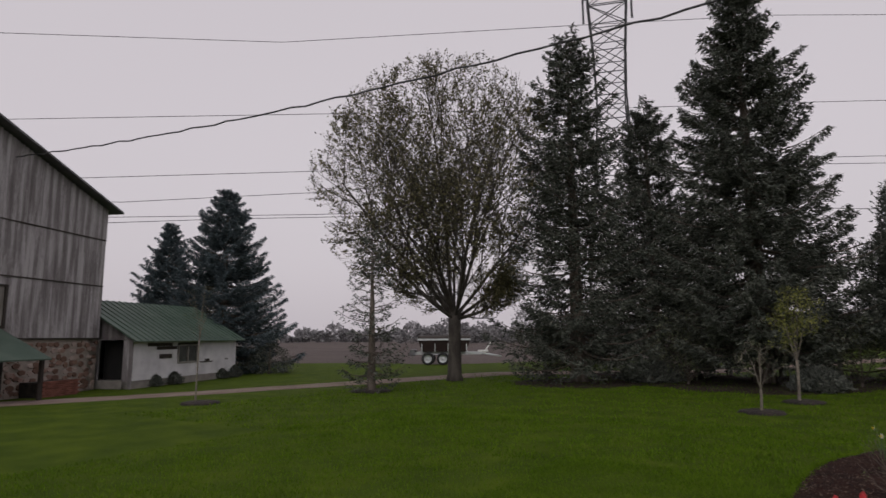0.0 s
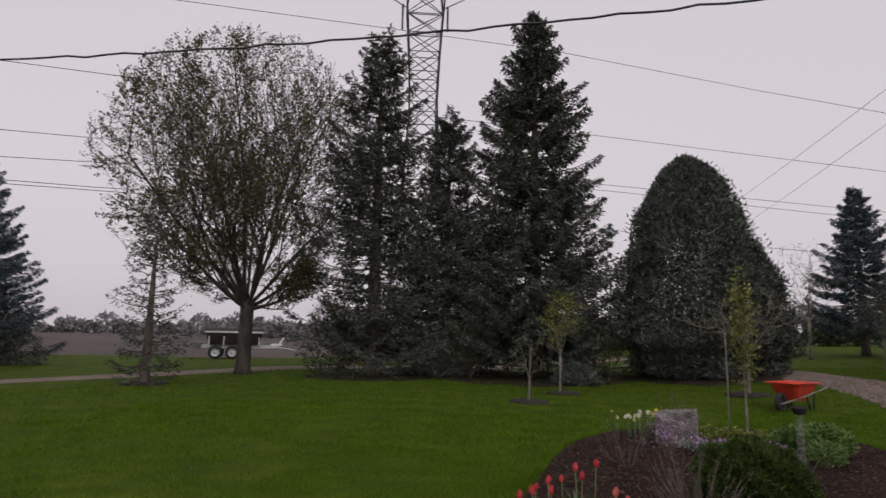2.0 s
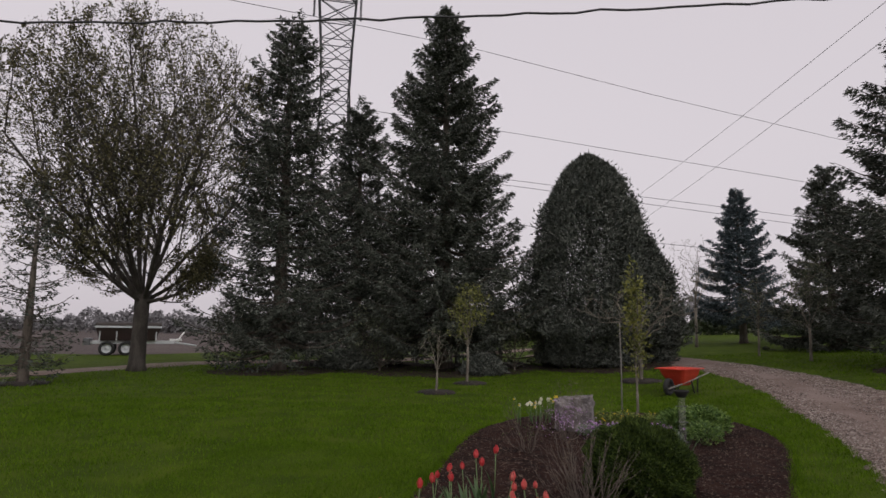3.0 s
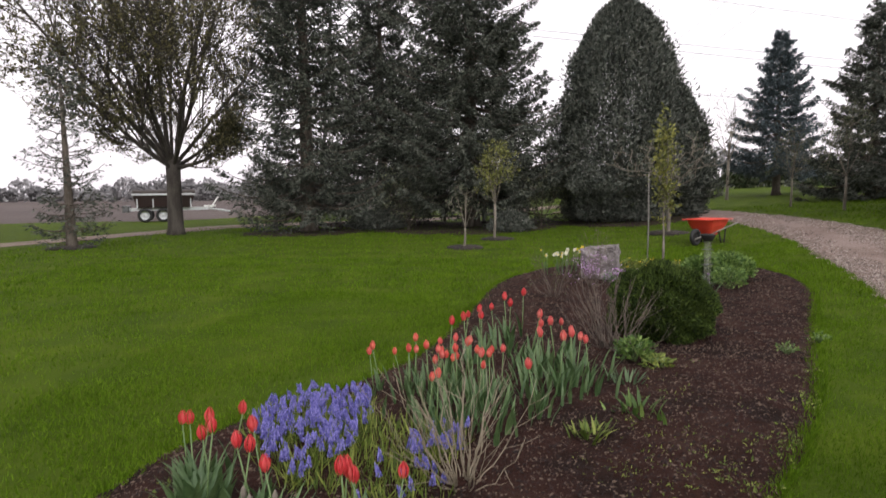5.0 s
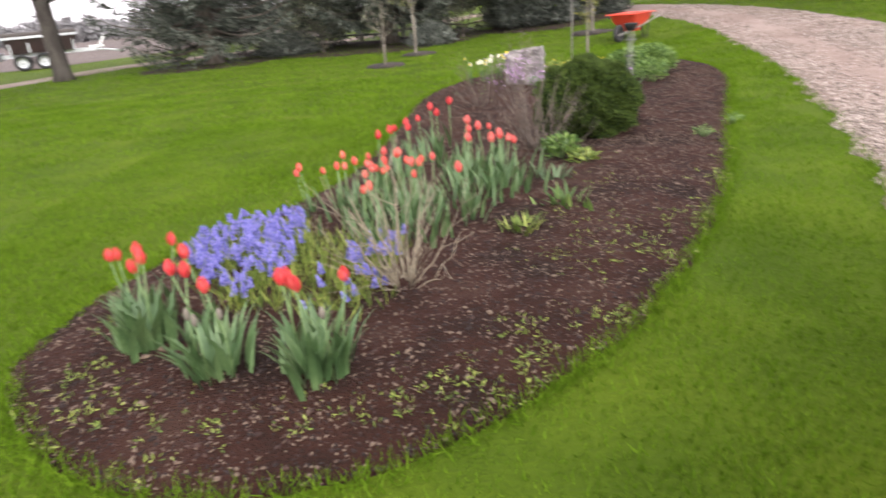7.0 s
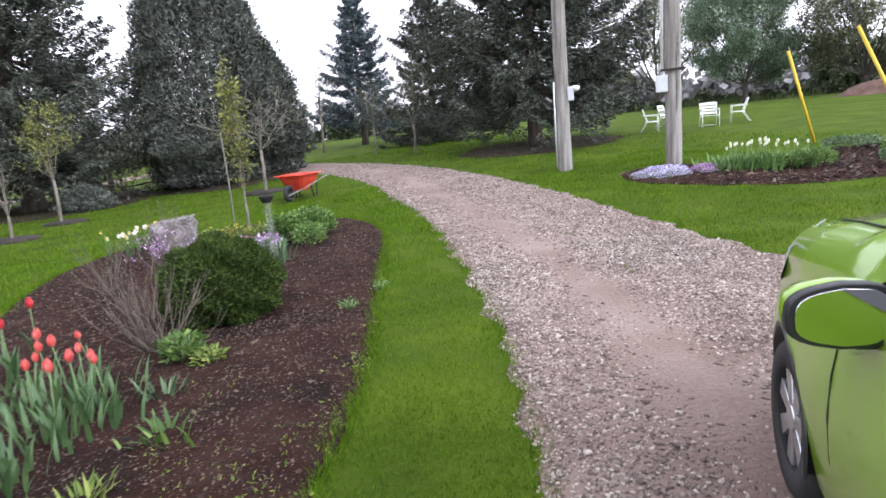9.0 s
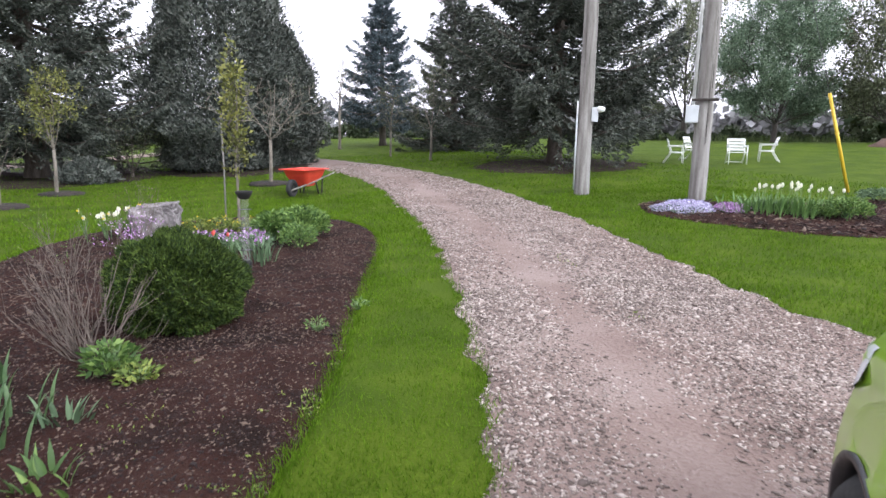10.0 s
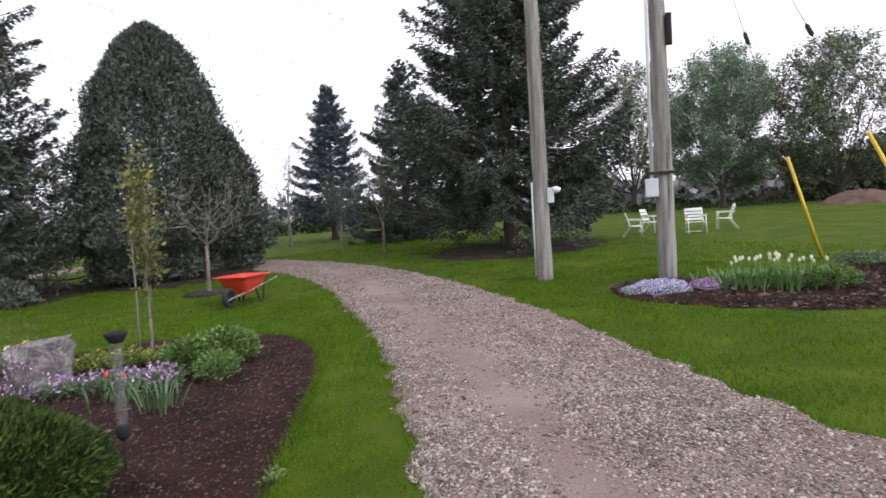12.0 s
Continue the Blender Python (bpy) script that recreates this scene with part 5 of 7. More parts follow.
# ---- car ----
def car():
    PAINT = material("lime_green_paint", [(0.19, 0.33, 0.016), (0.21, 0.36, 0.018)], 2, 0.3, 0.0, 20, coat=1.0)
    GLASS = material("dark_car_glass", [(0.012, 0.014, 0.015), (0.02, 0.022, 0.024)], 1, 0.05, 0.0, 20)
    TRIM = material("black_plastic_trim", [(0.015, 0.015, 0.017), (0.028, 0.028, 0.03)], 20, 0.45, 0.1, 80)
    LENS = material("clear_headlight_lens", [(0.5, 0.52, 0.54), (0.7, 0.72, 0.74)], 20, 0.1, 0.0, 80)
    c = thing("car", "lime green small hatchback parked on the gravel drive", "car", pose(2.87, 0.38, gz(2.87, 0.38) + 0.02, 0, 0, 46))
    X = [-1.93, -1.85, -1.6, -1.2, -0.6, 0.1, 0.55, 0.8, 1.1, 1.5, 1.75, 1.9, 1.99]
    W = [0.66, 0.74, 0.80, 0.83, 0.83, 0.83, 0.83, 0.84, 0.845, 0.80, 0.71, 0.58, 0.42]
    ZB = [0.34, 0.26, 0.20, 0.18, 0.17, 0.17, 0.17, 0.17, 0.18, 0.2, 0.22, 0.26, 0.32]
    BELT = [0.80, 0.95, 0.99, 0.98, 0.95, 0.93, 0.93, 0.92, 0.90, 0.85, 0.79, 0.70, 0.60]
    TW = [0.52, 0.56, 0.57, 0.58, 0.585, 0.58, 0.62, 0.66, 0.64, 0.58, 0.50, 0.40, 0.30]
    TZ = [0.84, 1.06, 1.37, 1.47, 1.50, 1.46, 1.21, 1.065, 1.035, 0.975, 0.90, 0.79, 0.65]
    xs = np.unique(np.round(np.concatenate([np.linspace(-1.93, 1.99, 80), X]), 3))
    bm = bmesh.new()
    rings = []
    for x in xs:
        w, zb, be, tw, tz = (float(np.interp(x, X, q)) for q in (W, ZB, BELT, TW, TZ))
        half = [(0, zb), (w * 0.5, zb), (w * 0.93, zb + 0.01)]
        for k in range(1, 11):
            t = k / 10
            half.append((w * (0.93 + 0.07 * math.sin(math.pi * min(1, t * 1.1) * 0.9)), zb + (be - zb) * t))
        for k in range(1, 6):
            t = k / 5
            bul = 0.05 * math.sin(math.pi * t) * (1 if tz - be > 0.2 else 1.2)
            half.append((half[12][0] * (1 - t) + tw * t + bul * 0.4, be + (tz - be) * t + bul * (0.5 if tz - be < 0.2 else 0)))
        half += [(tw * 0.66, tz + 0.03), (tw * 0.33, tz + 0.042), (0, tz + 0.046)]
        pts = half + [(-y, z) for y, z in half[-2:0:-1]]
        rings.append([bm.verts.new((x, y, z)) for y, z in pts])
    n = len(rings[0])
    for a, b in zip(rings, rings[1:]):
        for k in range(n):
            bm.faces.new((a[k], a[(k + 1) % n], b[(k + 1) % n], b[k])).smooth = True
    bm.faces.new(rings[0])
    bm.faces.new(rings[-1][::-1])
    R = 0.345
    for hx in (1.2, -1.22):
        dead = []
        for f in bm.faces:
            m = f.calc_center_median()
            if abs(m.y) > 0.42 and math.hypot(m.x - hx, m.z - 0.31) < R and m.z < 0.9:
                dead.append(f)
        bmesh.ops.delete(bm, geom=dead, context="FACES")
        for v in bm.verts:
            d = math.hypot(v.co.x - hx, v.co.z - 0.31)
            if abs(v.co.y) > 0.42 and v.is_boundary and R * 0.75 < d < R * 1.4:
                v.co.x = hx + (v.co.x - hx) * R / d
                v.co.z = max(0.17, 0.31 + (v.co.z - 0.31) * R / d)
    part("body", bm, PAINT, c, "glossy lime green body shell")

    def skin(x, side, t):
        """A point on the side of the shell: t from 0 at the belt to 1 at the roof."""
        w, be, tw, tz = (float(np.interp(x, X, q)) for q in (W, BELT, TW, TZ))
        y0 = w * (0.93 + 0.07 * math.sin(math.pi * 0.9))
        return side * (y0 * (1 - t) + tw * t + 0.02 * math.sin(math.pi * t) + 0.006), be + (tz - be) * t
    for side in (1, -1):
        for x0, x1, name in ((0.60, -0.38, "front_window"), (-0.45, -1.25, "rear_window")):
            g = bmesh.new()
            rows = []
            for k in range(13):
                x = x0 + (x1 - x0) * k / 12
                top = 0.86 if x < 0.12 else max(0.06, 0.86 * (0.66 - x) / 0.54)
                if x < -1.0:
                    top = 0.86 - (-1.0 - x) * 1.4
                rows.append([g.verts.new((x, skin(x, side, t)[0], skin(x, side, t)[1])) for t in (0.04 + (top - 0.04) * q / 4 for q in range(5))])
            for a, b in zip(rows, rows[1:]):
                for q in range(4):
                    g.faces.new((a[q], a[q + 1], b[q + 1], b[q])).smooth = True
            part(name, g, GLASS, c, "dark side window")
        for hx in (1.2, -1.22):
            arch = bmesh.new()
            n0 = 20
            prev = None
            for k in range(n0 + 1):
                a = radians(-8 + 196 * k / n0)
                x, z = hx + R * math.cos(a), 0.31 + R * math.sin(a)
                wy = float(np.interp(x, X, W))
                ring = [arch.verts.new((hx + r * math.cos(a), side * y, 0.31 + r * math.sin(a))) for r, y in ((R + 0.003, wy * 0.99), (R + 0.002, wy * 1.002), (R - 0.02, wy * 1.0), (R - 0.025, wy - 0.05), (R - 0.02, wy - 0.36))]
                if prev:
                    for q in range(4):
                        arch.faces.new((prev[q], prev[q + 1], ring[q + 1], ring[q])).smooth = True
                prev = ring
            part("wheel_arch", arch, TRIM, c, "dark wheel arch lining")
            wheel(c, "wheel", hx, side * 0.715, 0.30, 0.30, 0.19, side, RUBBER, ALLOY, 7)
        mr = part("mirror", bmesh.new(), PAINT, c, "green-topped wing mirror with black edge")
        m = Matrix.Translation((0.50, side * 0.885, 0.93)) @ Matrix.Rotation(radians(6 * side), 4, "Z")
        def shell(bmx, sx, dz0, dz1, wide, taper):
            prof = []
            for k in range(20):
                a = 6.283 * k / 20
                y = math.copysign(abs(math.cos(a)) ** 0.6, math.cos(a)) * wide
                z = math.copysign(abs(math.sin(a)) ** 0.6, math.sin(a))
                z = z * (dz1 if z > 0 else dz0) * (1 - 0.22 * (y * side > 0) * abs(y) / wide)
                prof.append((y, z))
            rr = []
            for x, k in sx:
                rr.append([bmx.verts.new((x, y * k, z * k)) for y, z in prof])
            for a, b in zip(rr, rr[1:]):
                for q in range(20):
                    bmx.faces.new((a[q], a[(q + 1) % 20], b[(q + 1) % 20], b[q])).smooth = True
            bmx.faces.new(rr[0][::-1])
            bmx.faces.new(rr[-1])
            bmesh.ops.transform(bmx, matrix=m, verts=bmx.verts)
            return bmx
        part("housing", shell(bmesh.new(), [(-0.03, 1.0), (0.03, 0.97), (0.09, 0.75), (0.125, 0.3)], 0.075, 0.08, 0.115, 0), PAINT, mr)
        part("rim", shell(bmesh.new(), [(-0.055, 0.97), (-0.05, 1.01), (-0.029, 1.02)], 0.078, 0.083, 0.118, 0), TRIM, mr, "black mirror surround")
        mirror_glass = bpy.data.materials.get("mirror_glass") or material("mirror_glass", [(0.75, 0.76, 0.77), (0.78, 0.79, 0.8)], 1, 0.03, 0.0, 20, metal=1.0)
        part("glass", shell(bmesh.new(), [(-0.060, 0.86), (-0.056, 0.88)], 0.078, 0.083, 0.118, 0), mirror_glass, mr, "mirror glass")
        st = bmesh.new()
        box(st, (-0.03, -0.09 * side - 0.05, -0.09), (0.04, -0.09 * side + 0.05, -0.05), 0.008, m)
        part("stalk", st, TRIM, mr)
        hl = bmesh.new()
        rows = []
        for k in range(9):
            x = 1.42 + 0.46 * k / 8
            w, be, tw, tz = (float(np.interp(x, X, q)) for q in (W, BELT, TW, TZ))
            y0 = w * (0.93 + 0.07 * math.sin(math.pi * 0.9))
            hgt = 0.05 + 0.10 * math.sin(math.pi * (k + 1) / 10)
            rows.append([hl.verts.new((x + 0.004, side * (y0 * (1 - t) + tw * t + 0.018), be + (tz - be) * t + 0.018 + dz)) for t, dz in ((-0.0, -hgt), (0.15, -0.01), (0.5, 0.008), (0.8, 0.012))])
        for a, b in zip(rows, rows[1:]):
            for q in range(3):
                hl.faces.new((a[q], a[q + 1], b[q + 1], b[q])).smooth = True
        part("headlight", hl, LENS, c, "clear swept-back headlight")
        tl = bmesh.new()
        box(tl, (-1.93, side * 0.60 - 0.06, 0.75), (-1.80, side * 0.60 + 0.1, 1.0), 0.02)
        part("tail_light", tl, material("red_lens", [(0.35, 0.01, 0.01), (0.45, 0.02, 0.015)], 2, 0.2, 0, 10), c, "red tail light")
        for x, l in ((0.66, "door_seam"), (-0.42, "door_seam")):
            sm = bmesh.new()
            tube(sm, [(x + 0.03 * q / 6, side * (float(np.interp(x, X, W)) * (0.93 + 0.07 * math.sin(math.pi * min(1, q / 6 * 1.1) * 0.9)) + 0.001), 0.2 + (0.93 - 0.2) * q / 6) for q in range(7)], 0.0035, 4)
            part(l, sm, TRIM, c)
        dh = bmesh.new()
        tube(dh, [(-0.16, side * 0.838, 0.80), (-0.18, side * 0.86, 0.805), (-0.30, side * 0.86, 0.805), (-0.32, side * 0.838, 0.80)], 0.012, 6)
        part("door_handle", dh, PAINT, c)
    ws = bmesh.new()
    rows = []
    for k in range(7):
        x = 0.76 - (0.76 - 0.16) * k / 6
        tw, tz = float(np.interp(x, X, TW)), float(np.interp(x, X, TZ))
        rows.append([ws.verts.new((x + 0.004, u * tw * 0.96, tz + 0.052 - 0.046 * abs(u) ** 2 + 0.004)) for u in (-1, -0.66, -0.33, 0, 0.33, 0.66, 1)])
    for a, b in zip(rows, rows[1:]):
        for q in range(6):
            ws.faces.new((a[q], a[q + 1], b[q + 1], b[q])).smooth = True
    part("windscreen", ws, GLASS, c, "dark windscreen")
    rw = bmesh.new()
    rows = []
    for k in range(5):
        x = -1.62 - 0.2 * k / 4
        tw, tz = float(np.interp(x, X, TW)), float(np.interp(x, X, TZ))
        rows.append([rw.verts.new((x - 0.006, u * tw * 0.9, tz + 0.052 - 0.046 * abs(u) ** 2 + 0.003)) for u in (-1, -0.5, 0, 0.5, 1)])
    for a, b in zip(rows, rows[1:]):
        for q in range(4):
            rw.faces.new((a[q], a[q + 1], b[q + 1], b[q])).smooth = True
    part("rear_screen", rw, GLASS, c)
    for s in (1, -1):
        hs = bmesh.new()
        tube(hs, [(x, s * (float(np.interp(x, X, TW)) ), float(np.interp(x, X, TZ)) + 0.004) for x in np.linspace(0.78, 1.85, 12)], 0.004, 4)
        part("bonnet_seam", hs, TRIM, c)
    gr = bmesh.new()
    box(gr, (1.93, -0.38, 0.36), (2.0, 0.38, 0.5), 0.02)
    part("grille", gr, TRIM, c)
    for x, z, s in ((1.955, 0.44, 1), (-1.925, 0.55, -1)):
        pl = bmesh.new()
        box(pl, (x + (0.05 if s > 0 else -0.03), -0.16, z - 0.05), (x + (0.06 if s > 0 else -0.01), 0.16, z + 0.05), 0.003)
        part("number_plate", pl, WHITE, c, "blank white number plate")


car()


# ---- the flower bed ----
RED_PETAL = material("red_petal", [(0.44, 0.020, 0.026), (0.58, 0.045, 0.052), (0.70, 0.12, 0.11)], 14, 0.5, 0.1, 120, through_light=0.35, stretch=(1, 1, 0.3))
CORAL_PETAL = material("coral_petal", [(0.52, 0.05, 0.05), (0.64, 0.11, 0.10), (0.78, 0.28, 0.22)], 14, 0.5, 0.1, 120, through_light=0.35, stretch=(1, 1, 0.3))
ORANGE_PETAL = material("orange_petal", [(0.50, 0.045, 0.038), (0.64, 0.10, 0.08), (0.78, 0.24, 0.16)], 14, 0.5, 0.1, 120, through_light=0.35, stretch=(1, 1, 0.3))
WHITE_PETAL = material("cream_petal", [(0.62, 0.60, 0.45), (0.74, 0.73, 0.60), (0.80, 0.80, 0.70)], 14, 0.5, 0.1, 120, through_light=0.3)
YELLOW_PETAL = material("yellow_petal", [(0.60, 0.42, 0.02), (0.74, 0.58, 0.04)], 14, 0.5, 0.1, 120, through_light=0.3)
BLUE_PETAL = material("violet_blue_petal", [(0.075, 0.07, 0.27), (0.14, 0.13, 0.42), (0.26, 0.24, 0.58)], 14, 0.6, 0.0, 100, island=0.6)
LILAC_PETAL = material("lilac_petal", [(0.26, 0.11, 0.30), (0.42, 0.23, 0.47), (0.62, 0.48, 0.64)], 14, 0.6, 0.0, 100, island=0.7)
PALE_LILAC = material("pale_lilac_petal", [(0.32, 0.28, 0.45), (0.48, 0.44, 0.60), (0.62, 0.60, 0.72)], 14, 0.6, 0.0, 100, island=0.7)
FRESH_TULIP_LEAF = material("fresh_tulip_leaf", [(0.045, 0.10, 0.02), (0.085, 0.165, 0.04), (0.15, 0.25, 0.07)], 9, 0.55, 0.15, 90, stretch=(1, 1, 0.4), through_light=0.2)
TULIP_LEAF = material("tulip_leaf", [(0.032, 0.070, 0.024), (0.058, 0.110, 0.038), (0.11, 0.17, 0.065)], 9, 0.55, 0.15, 90, stretch=(1, 1, 0.4), through_light=0.15)
STEM = material("pale_green_stem", [(0.09, 0.15, 0.05), (0.14, 0.21, 0.08)], 9, 0.6, 0.0, 90)
TWIG = material("grey_tan_twig", [(0.13, 0.105, 0.075), (0.21, 0.175, 0.125), (0.29, 0.25, 0.18)], 9, 0.85, 0.3, 90)
BROWN_TWIG = material("brown_twig", [(0.055, 0.04, 0.032), (0.10, 0.078, 0.064), (0.16, 0.13, 0.105)], 9, 0.85, 0.3, 90)
BUSH_LEAF = material("globe_cedar_leaf", [(0.016, 0.030, 0.006), (0.036, 0.062, 0.010), (0.075, 0.108, 0.018)], 3, 0.75, 0, 10, island=0.8, gloss=0.2)
WEED = material("yellow_green_weed", [(0.07, 0.11, 0.014), (0.14, 0.19, 0.028), (0.24, 0.28, 0.06)], 6, 0.7, 0, 10, island=0.8, through_light=0.25)
ROCK = material("grey_pink_rock", [(0.045, 0.04, 0.039), (0.14, 0.125, 0.122), (0.28, 0.255, 0.25)], 7, 0.95, 1.0, 22, distance=0.04)


def place_in_bed(x, y):
    """From the bed's own axes to the place's."""
    dx, dy = x - 0.78, y + 0.36
    return 0.346 + 0.965 * (0.9914 * dx + 0.1305 * dy), -0.117 + 0.965 * (0.9914 * dy - 0.1305 * dx)


def petal_shape(bm, turn, tall, wide, belly, tip, rings=7):
    """One cupped petal, rising from the centre and bending inward at its tip."""
    rows = []
    for k in range(rings + 1):
        t = k / rings
        w = wide * (math.sin(math.pi * min(0.97, t ** 0.75 * 0.86 + 0.06)) ** 0.8)
        r = belly * math.sin(math.pi * (0.12 + 0.66 * t)) * (1 - tip * t ** 3)
        row = []
        for s in (-1, -0.5, 0, 0.5, 1):
            a = turn + s * w / max(0.012, belly) * 0.55
            rr = r + 0.0012 * (1 - abs(s))
            row.append(bm.verts.new((rr * math.cos(a), rr * math.sin(a), tall * t - 0.002 * abs(s) * (t > 0.8))))
        rows.append(row)
    for a, b in zip(rows, rows[1:]):
        for q in range(4):
            bm.faces.new((a[q], a[q + 1], b[q + 1], b[q])).smooth = True


def strap_leaf(bm, rng, turn, length, wide, rise, base=(0, 0, 0), fold=0.35):
    """A long pointed leaf that rises, bows out and folds along its midrib."""
    side = Vector((-math.sin(turn), math.cos(turn), 0))
    out = Vector((math.cos(turn), math.sin(turn), 0))
    p, d = Vector(base), (out * (1 - rise) + Vector((0, 0, rise))).normalized()
    n, rows = 8, []
    twist = rng.uniform(-0.5, 0.5)
    for k in range(n + 1):
        t = k / n
        w = wide * (0.35 + 0.65 * math.sin(math.pi * min(1, t * 0.9 + 0.12))) * (1 - t ** 4)
        s = (side * math.cos(twist * t) + Vector((0, 0, 1)) * math.sin(twist * t)).normalized()
        up = d.cross(s)
        rows.append([bm.verts.new(p + s * w / 2 - up * w * fold * 0.5), bm.verts.new(p), bm.verts.new(p - s * w / 2 - up * w * fold * 0.5)])
        p = p + d * length / n
        d = (d + out * 0.075 - Vector((0, 0, 0.02 + 0.10 * t))).normalized()
    for a, b in zip(rows, rows[1:]):
        for q in range(2):
            bm.faces.new((a[q], a[q + 1], b[q + 1], b[q])).smooth = True


def tulip(label, petal, tall, seed, group, head=0.062, leaves=3, name="tulip", leaf_mat=None):
    rng = np.random.default_rng(seed)
    head *= 1.22
    t = thing(name, label, "tulip" if name == "tulip" else "flower", pose(0, 0, -30), group)
    lean = Vector((rng.normal(0, 0.03), rng.normal(0, 0.03), 0))
    bm = bmesh.new()
    tube(bm, [(0, 0, -0.02), lean * 0.4 + Vector((0, 0, tall * 0.5)), lean + Vector((0, 0, tall))], [0.0045, 0.004, 0.0035], 6)
    part("stem", bm, STEM, t)
    for k in range(leaves):
        bm = bmesh.new()
        strap_leaf(bm, rng, rng.uniform(0, 6.28), rng.uniform(0.2, 0.3) * tall / 0.38, rng.uniform(0.032, 0.05), rng.uniform(0.84, 0.95))
        part("leaf", bm, leaf_mat or TULIP_LEAF, t)
    b = bmesh.new()
    for k in range(3):
        petal_shape(b, k * 2.094 + 1.05, head * 0.97, 0.019, head * 0.30, 0.72)
    blossom = part("blossom", b, petal, t)
    blossom.location = lean + Vector((0, 0, tall))
    for k in range(3):
        p = bmesh.new()
        petal_shape(p, k * 2.094, head, 0.023, head * 0.34, 0.66)
        part("petal", p, petal, blossom)
    return t


def plant_all(kinds, spots, rng, scale=(0.88, 1.12)):
    """Copies of the kinds at the spots; each kind itself takes the first of its spots."""
    used = set()
    for i, (x, y, z) in enumerate(spots):
        k = i % len(kinds)
        x, y = place_in_bed(x, y)
        m = pose(x, y, z, rng.normal(0, 4), rng.normal(0, 4), rng.uniform(0, 360))
        s = rng.uniform(*scale)
        ob = kinds[k] if k not in used else copy_thing(kinds[k], m)
        ob.matrix_basis = m @ Matrix.Diagonal((s, s, s, 1))
        used.add(k)


def cluster(rng, centres, n, spread):
    out = []
    for x, y in centres:
        for _ in range(n):
            out.append((x + rng.normal(0, spread), y + rng.normal(0, spread)))
    return out


def bed_z(x, y):
    return gz(x, y) + 0.055


trng = np.random.default_rng(12)
FRONT = "front red tulips"
reds = [tulip("bright red closed tulip with broad grey-green leaves", RED_PETAL, 0.36 + 0.02 * k, 100 + k, FRONT, 0.066, 3) for k in range(3)]
front = [(-1.22, 2.10), (-1.12, 2.02), (-1.06, 1.96), (-1.0, 2.0), (-1.07, 2.24), (-0.92, 1.84), (-0.72, 1.80), (-0.65, 1.82), (-0.66, 1.93), (-0.49, 1.74), (-0.22, 1.78), (-0.17, 1.72), (-0.13, 1.70), (-0.09, 1.78), (0.0, 1.74)]
plant_all(reds, [(x, y, bed_z(x, y)) for x, y in front], trng, (0.86, 0.99))
MIDDLE = "middle tulips of the bed"
mids = [tulip("orange-red tulip opening slightly, in a loose drift", ORANGE_PETAL, 0.34, 110, MIDDLE, 0.055, 2), tulip("coral tulip with pale petal edges", CORAL_PETAL, 0.36, 111, MIDDLE, 0.058, 2), tulip("orange-red tulip opening slightly, in a loose drift", ORANGE_PETAL, 0.31, 112, MIDDLE, 0.055, 2)]
spots = cluster(trng, [(-0.62, 3.8), (-0.42, 3.6), (-0.3, 3.85)], 6, 0.12) + cluster(trng, [(-0.1, 3.85), (0.02, 3.5)], 4, 0.13) + cluster(trng, [(-0.18, 3.05)], 2, 0.05)
plant_all(mids, [(x, y, bed_z(x, y)) for x, y in spots], trng, (0.82, 1.02))
backs = [tulip("deep red tulip at the back of the drift", RED_PETAL, 0.37, 120, "back tulips of the bed", 0.06, 2)]
spots = [(-0.43, 4.25), (-0.44, 4.85), (-0.36, 5.15), (-0.33, 5.05), (-0.22, 5.15), (-0.13, 5.3), (-0.09, 5.2), (-0.02, 5.55), (-0.3, 4.4), (-0.2, 4.5)]
plant_all(backs, [(x, y, bed_z(x, y)) for x, y in spots], trng)
corals = [tulip("coral red tulip beside the bare brown shrub", CORAL_PETAL, 0.36, 130, "right-hand coral tulips", 0.06, 3), tulip("coral red tulip beside the bare brown shrub", CORAL_PETAL, 0.32, 131, "right-hand coral tulips", 0.058, 3)]
spots = [(0.17, 4.65), (0.22, 4.5), (0.29, 4.25), (0.3, 4.65), (0.48, 3.9), (0.46, 4.95), (0.53, 4.4), (0.58, 4.25), (0.69, 4.15), (0.39, 3.4), (0.56, 4.1), (0.4, 4.55)]
plant_all(corals, [(x, y, bed_z(x, y)) for x, y in spots], trng)


def leaf_clump(name, label, category, x, y, count, length, wide, mat, seed, spread=0.08, rise=(0.6, 0.92), group="", z=None):
    """A tuft of strap leaves, some of them parts of their own and the rest joined."""
    rng = np.random.default_rng(seed)
    x, y = place_in_bed(x, y)
    c = thing(name, label, category, pose(x, y, bed_z(x, y) - 0.01 if z is None else z, 0, 0, rng.uniform(0, 360)), group)
    for k in range(min(count, 10)):
        bm = bmesh.new()
        b = (rng.normal(0, spread), rng.normal(0, spread), 0)
        strap_leaf(bm, rng, math.atan2(b[1], b[0]) + rng.normal(0, 0.7), length * rng.uniform(0.6, 1.1), wide * rng.uniform(0.7, 1.2), rng.uniform(*rise), b)
        part("leaf", bm, mat, c)
    if count > 10:
        bm = bmesh.new()
        for k in range(count - 10):
            b = (rng.normal(0, spread), rng.normal(0, spread), 0)
            strap_leaf(bm, rng, math.atan2(b[1], b[0]) + rng.normal(0, 0.7), length * rng.uniform(0.6, 1.1), wide * rng.uniform(0.7, 1.2), rng.uniform(*rise), b)
        tagged(part("foliage", bm, mat, c), kind="stuff")
    return c


